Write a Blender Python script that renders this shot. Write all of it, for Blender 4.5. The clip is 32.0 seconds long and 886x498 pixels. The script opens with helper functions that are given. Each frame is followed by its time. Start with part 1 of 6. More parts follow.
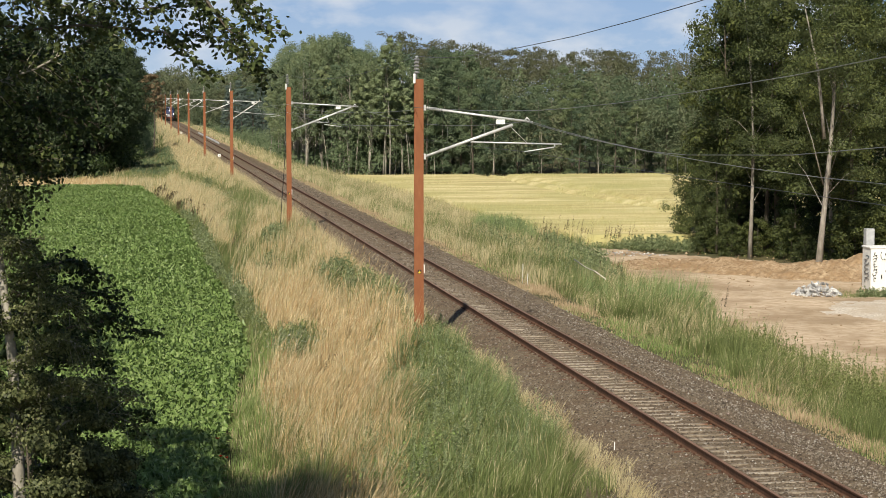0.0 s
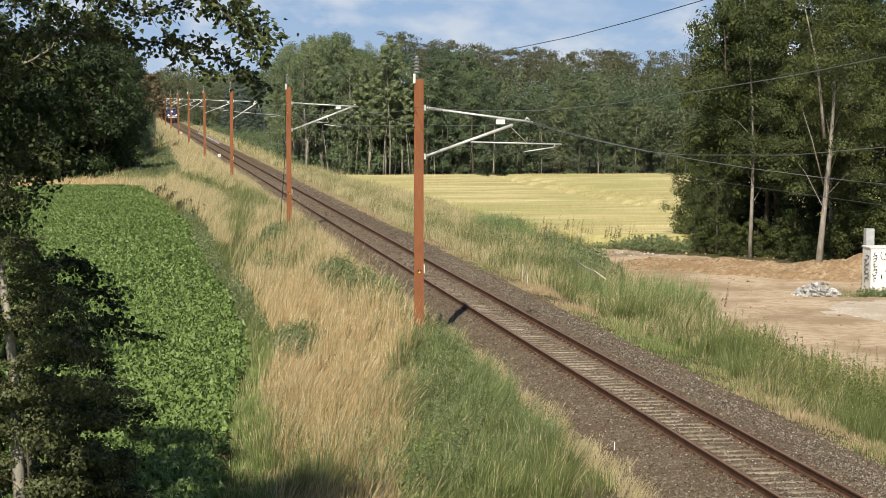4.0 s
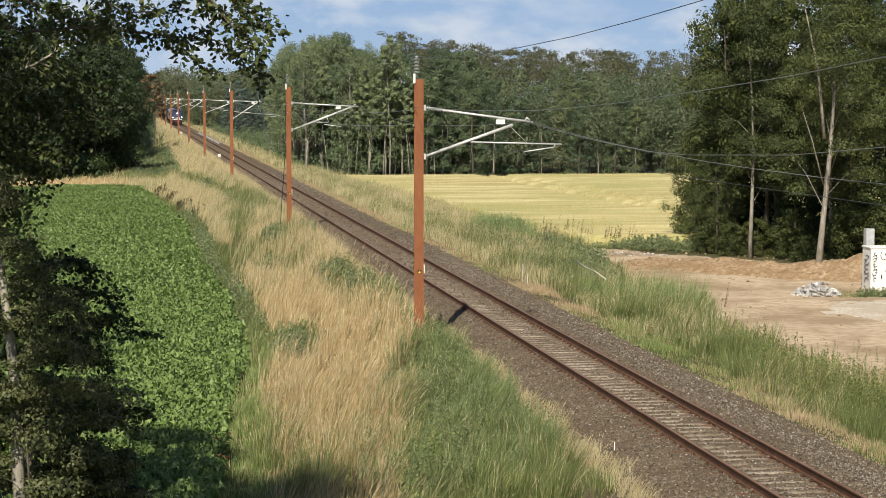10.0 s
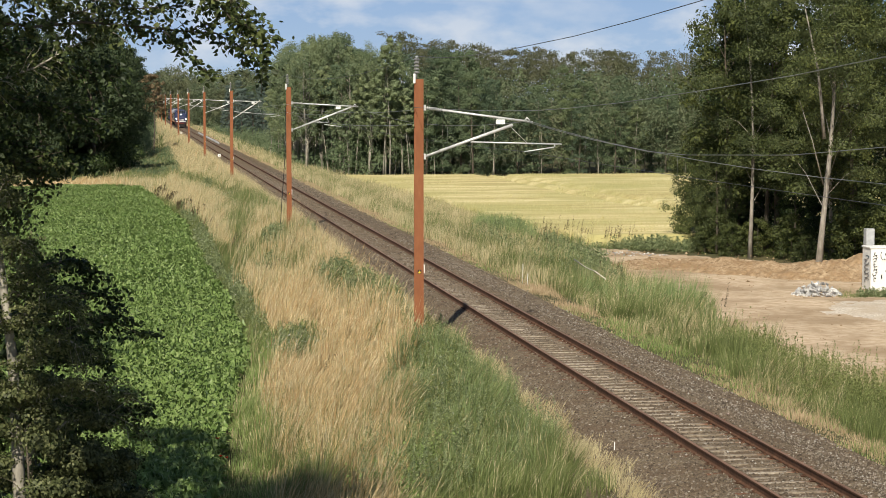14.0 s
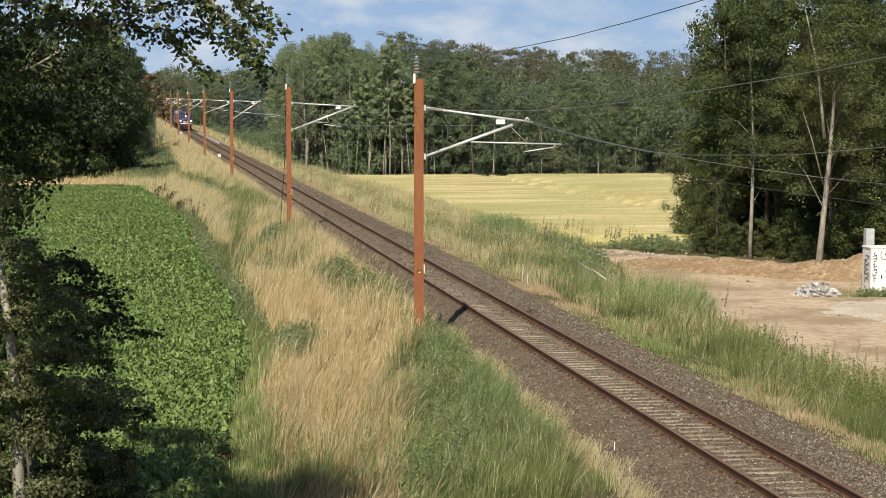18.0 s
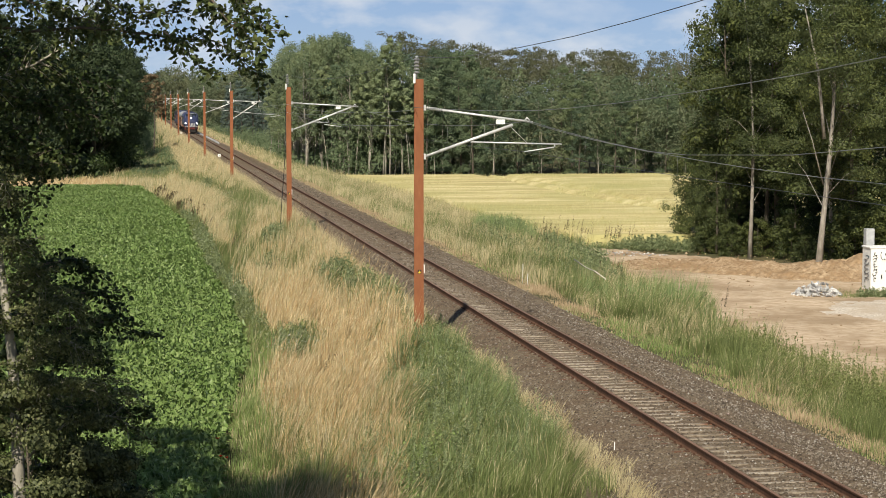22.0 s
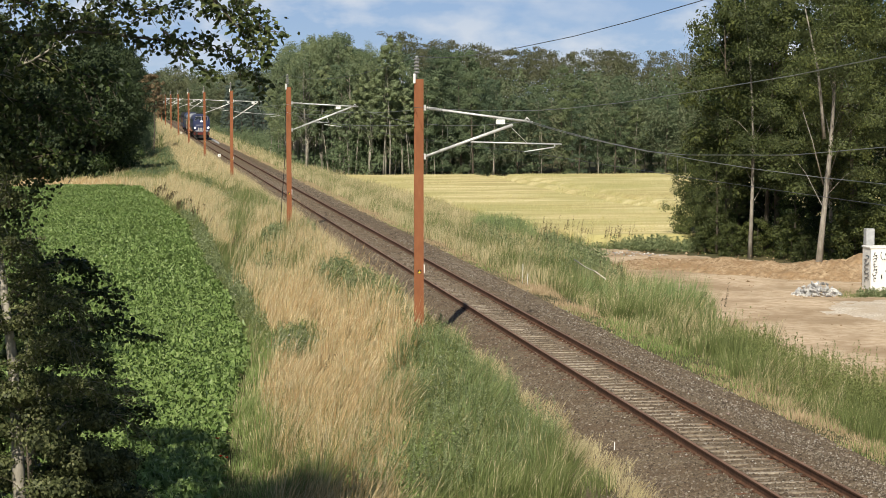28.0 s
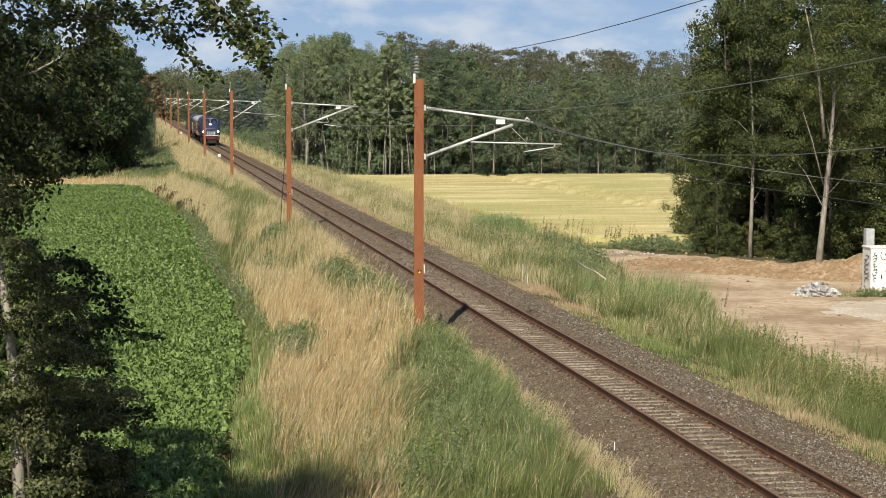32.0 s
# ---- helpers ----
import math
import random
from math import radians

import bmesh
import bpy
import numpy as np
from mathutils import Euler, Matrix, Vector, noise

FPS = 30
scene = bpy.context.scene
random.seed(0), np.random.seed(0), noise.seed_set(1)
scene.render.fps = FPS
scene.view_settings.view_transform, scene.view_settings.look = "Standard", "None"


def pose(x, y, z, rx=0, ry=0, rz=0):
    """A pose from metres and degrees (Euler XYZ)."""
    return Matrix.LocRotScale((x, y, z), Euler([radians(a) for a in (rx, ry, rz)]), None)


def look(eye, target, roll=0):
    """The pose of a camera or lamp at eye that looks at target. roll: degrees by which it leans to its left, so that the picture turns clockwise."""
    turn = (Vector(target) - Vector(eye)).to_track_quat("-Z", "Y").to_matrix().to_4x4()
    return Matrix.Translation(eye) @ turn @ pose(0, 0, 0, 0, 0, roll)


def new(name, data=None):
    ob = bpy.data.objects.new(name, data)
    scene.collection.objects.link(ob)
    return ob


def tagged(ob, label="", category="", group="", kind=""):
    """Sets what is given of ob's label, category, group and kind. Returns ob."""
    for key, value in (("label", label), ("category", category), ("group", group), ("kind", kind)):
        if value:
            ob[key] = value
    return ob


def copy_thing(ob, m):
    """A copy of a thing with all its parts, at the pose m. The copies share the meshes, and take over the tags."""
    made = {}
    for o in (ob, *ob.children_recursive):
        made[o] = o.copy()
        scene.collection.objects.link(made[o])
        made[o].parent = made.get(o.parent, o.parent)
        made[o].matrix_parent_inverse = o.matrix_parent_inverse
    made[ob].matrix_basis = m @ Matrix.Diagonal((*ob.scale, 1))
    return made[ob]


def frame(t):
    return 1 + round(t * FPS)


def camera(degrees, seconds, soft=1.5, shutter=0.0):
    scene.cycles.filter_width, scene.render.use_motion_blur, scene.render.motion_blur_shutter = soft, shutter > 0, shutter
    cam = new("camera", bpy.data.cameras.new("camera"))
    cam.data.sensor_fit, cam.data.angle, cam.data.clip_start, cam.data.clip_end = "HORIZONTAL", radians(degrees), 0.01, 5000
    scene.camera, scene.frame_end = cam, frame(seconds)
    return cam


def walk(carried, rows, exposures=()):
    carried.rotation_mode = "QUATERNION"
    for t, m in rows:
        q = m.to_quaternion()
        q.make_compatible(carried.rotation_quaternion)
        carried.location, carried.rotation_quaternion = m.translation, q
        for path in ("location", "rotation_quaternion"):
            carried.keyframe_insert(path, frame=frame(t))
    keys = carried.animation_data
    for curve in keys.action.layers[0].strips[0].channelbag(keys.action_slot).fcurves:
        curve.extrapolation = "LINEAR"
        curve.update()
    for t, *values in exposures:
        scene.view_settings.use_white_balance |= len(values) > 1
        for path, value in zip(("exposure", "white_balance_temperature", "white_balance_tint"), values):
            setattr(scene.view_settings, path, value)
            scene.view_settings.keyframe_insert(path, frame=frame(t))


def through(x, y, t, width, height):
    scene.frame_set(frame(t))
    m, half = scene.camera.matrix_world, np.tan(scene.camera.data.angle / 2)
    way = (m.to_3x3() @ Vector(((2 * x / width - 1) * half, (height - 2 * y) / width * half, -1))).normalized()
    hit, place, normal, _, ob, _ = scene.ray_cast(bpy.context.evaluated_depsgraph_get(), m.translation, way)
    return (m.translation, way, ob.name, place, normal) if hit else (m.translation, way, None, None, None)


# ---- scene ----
# The place: a single railway line seen from a road bridge; x across the track, y along it, z = 0 at the rail head.
YAW, PITCH = 0.1451, 0.0707
EYE = Vector((-12.4246, 0.0, 7.2636))
AHEAD = Vector((math.sin(YAW) * math.cos(PITCH), math.cos(YAW) * math.cos(PITCH), -math.sin(PITCH)))
cam = camera(2 * math.degrees(math.atan(784 / 3800)), 32.0, soft=0.8)
walk(cam, [(0, look(EYE, EYE + AHEAD)), (32, look(EYE, EYE + AHEAD))], exposures=[(0, 0.26), (32, 0.26)])

# ---- world and sun ----
SUN_ELEV, SUN_X, SUN_Y = radians(40.5), -0.31, -0.951
world = bpy.data.worlds.new("sky")
scene.world = world
world.use_nodes = True
wn, wl = world.node_tree.nodes, world.node_tree.links
sky = wn.new("ShaderNodeTexSky")
sky.sky_type, sky.sun_disc = "NISHITA", False
sky.sun_elevation, sky.sun_rotation = SUN_ELEV, math.atan2(SUN_X, SUN_Y)
sky.air_density, sky.dust_density, sky.ozone_density = 1.0, 0.5, 2.0
wn["Background"].inputs["Strength"].default_value = 0.05
wl.new(sky.outputs[0], wn["Background"].inputs["Color"])
sun = new("sun", bpy.data.lights.new("sun", "SUN"))
sun.data.energy, sun.data.angle, sun.data.color = 5.0, radians(0.6), (1.0, 0.92, 0.77)
sun.matrix_world = look((0, 0, 60), Vector((0, 0, 60)) - Vector((SUN_X * math.cos(SUN_ELEV), SUN_Y * math.cos(SUN_ELEV), math.sin(SUN_ELEV))))


# ---- materials ----
def material(name, rough=0.8, metal=0.0):
    m = bpy.data.materials.new(name)
    m.use_nodes = True
    b = m.node_tree.nodes["Principled BSDF"]
    b.inputs["Roughness"].default_value, b.inputs["Metallic"].default_value = rough, metal
    b.inputs["Specular IOR Level"].default_value = 0.3
    return m, m.node_tree.nodes, m.node_tree.links, b


def ramp(nodes, links, value, stops):
    r = nodes.new("ShaderNodeValToRGB")
    while len(r.color_ramp.elements) < len(stops):
        r.color_ramp.elements.new(0.5)
    for e, (at, col) in zip(r.color_ramp.elements, stops):
        e.position, e.color = at, (*col, 1)
    links.new(value, r.inputs[0])
    return r.outputs[0]


def noise_of(nodes, links, scale, detail=4, stretch=None, rough=0.6, coords="Object"):
    tc = nodes.new("ShaderNodeTexCoord")
    src = tc.outputs[coords]
    if stretch:
        mp = nodes.new("ShaderNodeMapping")
        mp.inputs["Scale"].default_value = stretch
        links.new(src, mp.inputs[0])
        src = mp.outputs[0]
    n = nodes.new("ShaderNodeTexNoise")
    n.inputs["Scale"].default_value, n.inputs["Detail"].default_value, n.inputs["Roughness"].default_value = scale, detail, rough
    links.new(src, n.inputs["Vector"])
    return n.outputs[0]


def mixed(nodes, links, fac, a, b, mode="MIX"):
    m = nodes.new("ShaderNodeMix")
    m.data_type, m.blend_type = "RGBA", mode
    for sock, v in ((m.inputs[0], fac), (m.inputs[6], a), (m.inputs[7], b)):
        if hasattr(v, "is_linked"):
            links.new(v, sock)
        else:
            sock.default_value = v if isinstance(v, float) else (*v, 1)
    return m.outputs[2]


def bumped(nodes, links, b, height, strength, dist=0.02):
    bp = nodes.new("ShaderNodeBump")
    bp.inputs["Strength"].default_value, bp.inputs["Distance"].default_value = strength, dist
    links.new(height, bp.inputs["Height"])
    links.new(bp.outputs[0], b.inputs["Normal"])


def rough_mat(name, stops, scale, rough=0.85, bump=0.4, dist=0.02, big=None, metal=0.0, stretch=None):
    """A surface with two scales of variation: grain by the stops, broad stains by big = (scale, colour, amount)."""
    m, n, l, b = material(name, rough, metal)
    f = noise_of(n, l, scale, 6, stretch)
    col = ramp(n, l, f, stops)
    if big:
        g = noise_of(n, l, big[0], 4)
        mask = ramp(n, l, g, [(0.42, (0, 0, 0)), (0.62, (big[2],) * 3)])
        col = mixed(n, l, mask, col, big[1])
    l.new(col, b.inputs["Base Color"])
    bumped(n, l, b, f, bump, dist)
    return m


def leaf_mat(name, dark, mid, light, through=0.35, rough=0.55, patch=0.0, patch_scale=0.3, patch_col=(0.1, 0.1, 0.02), fine=0.0, fine_scale=8.0, vary=0.0, patch_stretch=None):
    """Leaves and blades: every island its own tone, a little light passing through."""
    m, n, l, b = material(name, rough)
    g = n.new("ShaderNodeNewGeometry")
    col = ramp(n, l, g.outputs["Random Per Island"], [(0.0, dark), (0.5, mid), (1.0, light)])
    if patch:
        p = noise_of(n, l, patch_scale, 3, patch_stretch)
        col = mixed(n, l, ramp(n, l, p, [(0.45, (0, 0, 0)), (0.6, (patch,) * 3)]), col, patch_col)
    if vary:
        o = n.new("ShaderNodeObjectInfo")
        col = mixed(n, l, 1.0, col, ramp(n, l, o.outputs["Random"], [(0.0, (1 - vary, 1 - vary * 0.8, 1 - vary * 0.6)), (0.5, (1, 1, 0.95)), (1.0, (1 + vary * 0.9, 1 + vary * 0.6, 1))]), "MULTIPLY")
    if fine:
        q = noise_of(n, l, fine_scale, 2, (1, 1, 0.18), 0.5)
        col = mixed(n, l, 1.0, col, ramp(n, l, q, [(0.3, (1 - fine,) * 3), (0.62, (1.0, 1.0, 1.0))]), "MULTIPLY")
    l.new(col, b.inputs["Base Color"])
    t = n.new("ShaderNodeBsdfTranslucent")
    l.new(col, t.inputs["Color"])
    mx = n.new("ShaderNodeMixShader")
    mx.inputs[0].default_value = through
    l.new(b.outputs[0], mx.inputs[1])
    l.new(t.outputs[0], mx.inputs[2])
    l.new(mx.outputs[0], n["Material Output"].inputs["Surface"])
    return m


def flat_mat(name, col, rough=0.6, metal=0.0, var=0.12, scale=6.0):
    d = tuple(c * (1 - var) for c in col)
    u = tuple(min(1, c * (1 + var)) for c in col)
    return rough_mat(name, [(0.3, d), (0.7, u)], scale, rough, 0.12, 0.005, None, metal)


M_BALLAST = rough_mat("ballast", [(0.3, (0.060, 0.044, 0.028)), (0.5, (0.165, 0.126, 0.084)), (0.72, (0.330, 0.267, 0.185))], 16, 0.9, 1.0, 0.06, (0.9, (0.125, 0.082, 0.050), 0.6))
M_STONE = leaf_mat("stone", (0.060, 0.046, 0.034), (0.150, 0.118, 0.088), (0.300, 0.262, 0.212), 0.0, 0.9)
M_PALESTONE = leaf_mat("pale_stone", (0.24, 0.215, 0.18), (0.34, 0.31, 0.27), (0.47, 0.45, 0.41), 0.0, 0.9)
M_RAIL = rough_mat("rusty_rail", [(0.3, (0.078, 0.037, 0.021)), (0.7, (0.155, 0.080, 0.047))], 9, 0.85, 0.3, 0.004, (1.4, (0.060, 0.030, 0.018), 0.5))
M_RAILTOP = rough_mat("rail_head", [(0.3, (0.17, 0.095, 0.060)), (0.7, (0.27, 0.165, 0.110))], 7, 0.62, 0.1, 0.002, None, 0.1, (1, 0.05, 1))
def sleeper_mat():
    m, n, l, b = material("sleeper", 0.9)
    f = noise_of(n, l, 9, 6)
    col = ramp(n, l, f, [(0.3, (0.17, 0.13, 0.095)), (0.55, (0.36, 0.31, 0.245)), (0.75, (0.48, 0.43, 0.355))])
    o = n.new("ShaderNodeObjectInfo")
    col = mixed(n, l, 1.0, col, ramp(n, l, o.outputs["Random"], [(0.0, (0.6, 0.57, 0.53)), (1.0, (1, 1, 1))]), "MULTIPLY")
    tc, sep, ab, mr = n.new("ShaderNodeTexCoord"), n.new("ShaderNodeSeparateXYZ"), n.new("ShaderNodeMath"), n.new("ShaderNodeMapRange")
    l.new(tc.outputs["Object"], sep.inputs[0])
    ab.operation = "ABSOLUTE"
    l.new(sep.outputs["X"], ab.inputs[0])
    mr.inputs["From Min"].default_value, mr.inputs["From Max"].default_value = 0.36, 0.58
    l.new(ab.outputs[0], mr.inputs["Value"])
    col = mixed(n, l, mr.outputs[0], col, (0.15, 0.075, 0.045))
    l.new(col, b.inputs["Base Color"])
    bumped(n, l, b, f, 0.5, 0.01)
    return m


M_SLEEPER = sleeper_mat()
M_GROUND = rough_mat("grass_soil", [(0.3, (0.05, 0.05, 0.02)), (0.5, (0.09, 0.08, 0.035)), (0.7, (0.17, 0.135, 0.06))], 3.0, 0.95, 0.9, 0.1, (0.11, (0.05, 0.065, 0.022), 0.7))
M_SOIL = rough_mat("field_soil", [(0.3, (0.05, 0.065, 0.022)), (0.7, (0.10, 0.13, 0.045))], 4, 0.95, 0.8, 0.05)
M_DIRT = rough_mat("sand", [(0.34, (0.43, 0.32, 0.21)), (0.5, (0.53, 0.41, 0.285)), (0.64, (0.61, 0.495, 0.365))], 2.2, 0.95, 0.6, 0.05, (0.24, (0.27, 0.185, 0.105), 0.7))
M_CLOD = leaf_mat("clod", (0.20, 0.13, 0.07), (0.36, 0.255, 0.155), (0.54, 0.42, 0.29), 0.0, 0.95)
M_HEAP = rough_mat("sand_heap", [(0.32, (0.21, 0.138, 0.076)), (0.5, (0.37, 0.262, 0.158)), (0.68, (0.52, 0.40, 0.265))], 3.6, 0.95, 1.0, 0.12, (0.5, (0.28, 0.18, 0.095), 0.75))
M_GRAVEL = rough_mat("pale_gravel", [(0.35, (0.38, 0.32, 0.25)), (0.5, (0.60, 0.53, 0.445)), (0.65, (0.78, 0.72, 0.63))], 12, 0.95, 1.0, 0.04, (0.5, (0.48, 0.385, 0.28), 0.7))
M_WHEATTOP = rough_mat("ripe_wheat", [(0.3, (0.37, 0.305, 0.125)), (0.5, (0.555, 0.475, 0.23)), (0.7, (0.76, 0.675, 0.40))], 0.45, 0.9, 0.8, 0.15, (0.07, (0.385, 0.360, 0.137), 0.8), 0.0, (0.12, 1.0, 1))
M_MAST = rough_mat("weathering_steel", [(0.3, (0.205, 0.075, 0.032)), (0.6, (0.275, 0.107, 0.046)), (0.8, (0.33, 0.137, 0.062))], 5, 0.75, 0.15, 0.004, (0.9, (0.21, 0.072, 0.033), 0.5), 0.0, (1, 1, 0.25))
M_TUBE = rough_mat("galvanised_tube", [(0.3, (0.60, 0.61, 0.61)), (0.7, (0.78, 0.78, 0.77))], 4, 0.42, 0.05, 0.002, None, 0.35)
M_WHITE = flat_mat("white_paint", (0.78, 0.78, 0.76), 0.5)
M_INSUL = flat_mat("grey_insulator", (0.20, 0.20, 0.20), 0.35)
M_WIRE = flat_mat("wire", (0.10, 0.10, 0.10), 0.5, 0.6)
M_WIRELIGHT = flat_mat("light_wire", (0.32, 0.32, 0.31), 0.45, 0.6)
M_BLACK = flat_mat("black_rubber", (0.014, 0.013, 0.013), 0.6)
M_YELLOW = flat_mat("yellow_sign", (0.75, 0.50, 0.04), 0.5)
M_BARK = rough_mat("bark", [(0.3, (0.055, 0.045, 0.035)), (0.7, (0.15, 0.125, 0.095))], 7, 0.9, 0.8, 0.03, None, 0.0, (1, 1, 0.2))
M_PALEBARK = rough_mat("pale_bark", [(0.3, (0.22, 0.20, 0.165)), (0.6, (0.41, 0.38, 0.32)), (0.8, (0.52, 0.49, 0.43))], 6, 0.85, 0.5, 0.02, (2.0, (0.14, 0.125, 0.10), 0.45), 0.0, (1, 1, 0.3))
M_GREYBARK = rough_mat("grey_bark", [(0.3, (0.17, 0.152, 0.130)), (0.6, (0.34, 0.312, 0.270)), (0.8, (0.45, 0.425, 0.38))], 6, 0.85, 0.6, 0.02, (1.6, (0.14, 0.122, 0.098), 0.5), 0.0, (1, 1, 0.3))
M_HORNLEAF = leaf_mat("hornbeam_leaf", (0.056, 0.070, 0.027), (0.120, 0.140, 0.054), (0.235, 0.25, 0.110), 0.35, 0.55)
M_STRAW = leaf_mat("dry_straw", (0.45, 0.325, 0.15), (0.77, 0.595, 0.32), (0.98, 0.86, 0.60), 0.35, 0.7, 0.75, 1.5, (0.53, 0.33, 0.15), 0.45, 4.0)
M_PALESTRAW = leaf_mat("pale_straw", (0.53, 0.455, 0.25), (0.63, 0.55, 0.325), (0.73, 0.655, 0.425), 0.3, 0.7, 0.6, 1.1, (0.50, 0.40, 0.21), fine=0.4, fine_scale=4.0)
M_GRASS = leaf_mat("green_grass", (0.115, 0.145, 0.044), (0.195, 0.243, 0.077), (0.315, 0.355, 0.140), 0.35, 0.6, 0.75, 1.1, (0.125, 0.155, 0.052), 0.42, 3.5)
M_DOCK = leaf_mat("dock_seed", (0.045, 0.035, 0.018), (0.09, 0.07, 0.035), (0.15, 0.12, 0.06), 0.2, 0.7)
M_FRESH = leaf_mat("fresh_grass", (0.15, 0.22, 0.06), (0.24, 0.33, 0.10), (0.36, 0.45, 0.17), 0.4, 0.6)
M_UMBEL = leaf_mat("white_flower", (0.60, 0.60, 0.55), (0.72, 0.72, 0.68), (0.8, 0.8, 0.77), 0.2, 0.7)
M_CLUMPLEAF = leaf_mat("bushy_leaf", (0.033, 0.046, 0.014), (0.066, 0.084, 0.026), (0.132, 0.154, 0.048), 0.3, 0.6, vary=0.2)
M_WEED = leaf_mat("weed_leaf", (0.115, 0.150, 0.068), (0.20, 0.245, 0.115), (0.37, 0.415, 0.225), 0.35, 0.55)
M_BEET = leaf_mat("beet_leaf", (0.135, 0.212, 0.060), (0.215, 0.318, 0.092), (0.335, 0.43, 0.165), 0.36, 0.42, 0.35, 0.25, (0.19, 0.265, 0.082))
M_TALLWEED = leaf_mat("tall_weed_leaf", (0.12, 0.148, 0.045), (0.215, 0.258, 0.084), (0.37, 0.405, 0.165), 0.4, 0.55, 0.5, 0.5, (0.25, 0.26, 0.10))
M_REED = leaf_mat("reed", (0.11, 0.165, 0.06), (0.205, 0.28, 0.102), (0.36, 0.43, 0.195), 0.3, 0.5, 0.6, 0.7, (0.16, 0.205, 0.085))
# extra blue in the wood's leaf colours imitates distance haze
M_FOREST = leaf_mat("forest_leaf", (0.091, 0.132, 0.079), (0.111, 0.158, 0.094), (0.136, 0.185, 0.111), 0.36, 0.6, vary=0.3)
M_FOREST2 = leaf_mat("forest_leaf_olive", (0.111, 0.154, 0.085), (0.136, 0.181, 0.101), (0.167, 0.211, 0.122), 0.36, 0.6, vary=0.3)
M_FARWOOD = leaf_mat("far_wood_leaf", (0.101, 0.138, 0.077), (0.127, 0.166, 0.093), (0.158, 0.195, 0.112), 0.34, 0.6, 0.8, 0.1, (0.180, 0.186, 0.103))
M_OLIVE = leaf_mat("olive_leaf", (0.047, 0.063, 0.020), (0.081, 0.103, 0.034), (0.152, 0.177, 0.058), 0.18, 0.6, 0.7, 0.45, (0.042, 0.055, 0.019), vary=0.12)
# dark leaf tone, also used where shade is put into the colour
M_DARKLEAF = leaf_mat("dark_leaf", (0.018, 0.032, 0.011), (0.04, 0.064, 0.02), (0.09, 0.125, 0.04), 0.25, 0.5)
M_MIDLEAF = leaf_mat("shady_wood_leaf", (0.044, 0.066, 0.031), (0.060, 0.086, 0.040), (0.084, 0.115, 0.054), 0.4, 0.6, vary=0.3)
M_BROWNLEAF = leaf_mat("brownish_leaf", (0.042, 0.053, 0.021), (0.095, 0.112, 0.043), (0.21, 0.222, 0.10), 0.3, 0.55)
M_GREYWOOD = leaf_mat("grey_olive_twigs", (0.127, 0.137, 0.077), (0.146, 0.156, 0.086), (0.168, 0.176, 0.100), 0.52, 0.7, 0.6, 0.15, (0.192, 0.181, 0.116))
M_BIRCHLEAF = leaf_mat("birch_leaf", (0.175, 0.221, 0.125), (0.206, 0.257, 0.145), (0.253, 0.301, 0.173), 0.4, 0.6, vary=0.2)
# spruce paled and brush made bluer, haze put into the colour
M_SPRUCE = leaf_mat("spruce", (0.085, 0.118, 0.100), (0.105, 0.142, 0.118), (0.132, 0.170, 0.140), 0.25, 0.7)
M_BRUSH = leaf_mat("brush_leaf", (0.105, 0.150, 0.074), (0.150, 0.205, 0.103), (0.205, 0.262, 0.140), 0.35, 0.6, 0.5, 0.12, (0.180, 0.210, 0.112))
M_LOWGRASS = leaf_mat("low_russet_grass", (0.30, 0.215, 0.125), (0.44, 0.33, 0.20), (0.58, 0.46, 0.30), 0.25, 0.7)
M_RUSTLEAF = leaf_mat("rust_leaf", (0.13, 0.095, 0.052), (0.185, 0.135, 0.075), (0.24, 0.185, 0.105), 0.35, 0.6)
M_CONCRETE = rough_mat("grey_concrete", [(0.3, (0.33, 0.34, 0.35)), (0.7, (0.47, 0.48, 0.49))], 5, 0.85, 0.3, 0.01)
M_KIOSK = rough_mat("white_render", [(0.3, (0.70, 0.70, 0.68)), (0.7, (0.84, 0.84, 0.82))], 3, 0.8, 0.15, 0.005, (0.8, (0.62, 0.61, 0.57), 0.4))
M_RUBBLE = leaf_mat("broken_concrete", (0.25, 0.25, 0.25), (0.46, 0.455, 0.45), (0.74, 0.73, 0.71), 0.0, 0.9)
M_BLUE = rough_mat("blue_paint", [(0.3, (0.021, 0.029, 0.072)), (0.7, (0.036, 0.047, 0.105))], 3, 0.45, 0.05, 0.003, (0.8, (0.040, 0.041, 0.066), 0.4))
M_TEAK = rough_mat("red_brown_paint", [(0.3, (0.23, 0.105, 0.07)), (0.7, (0.33, 0.165, 0.115))], 3, 0.5, 0.1, 0.004)
M_ROOF = rough_mat("silver_roof", [(0.3, (0.36, 0.36, 0.35)), (0.7, (0.56, 0.56, 0.55))], 3, 0.5, 0.1, 0.004, None, 0.2)
M_CREAM = flat_mat("cream_paint", (0.62, 0.58, 0.50), 0.5)
M_UNDER = flat_mat("dark_underframe", (0.025, 0.023, 0.022), 0.8)
M_REDPAINT = flat_mat("dull_red_paint", (0.102, 0.021, 0.017), 0.6)
M_STEELWHEEL = flat_mat("wheel_steel", (0.10, 0.08, 0.07), 0.5, 0.6)
M_POPPY = flat_mat("poppy_red", (0.55, 0.03, 0.015), 0.6)


def glass_mat():
    m, n, l, b = material("dark_window", 0.08)
    b.inputs["Base Color"].default_value = (0.02, 0.025, 0.03, 1)
    b.inputs["Specular IOR Level"].default_value = 0.6
    return m


def glow_mat(name, col, power):
    m, n, l, b = material(name, 0.3)
    b.inputs["Base Color"].default_value = (*col, 1)
    b.inputs["Emission Color"].default_value = (*col, 1)
    b.inputs["Emission Strength"].default_value = power
    return m


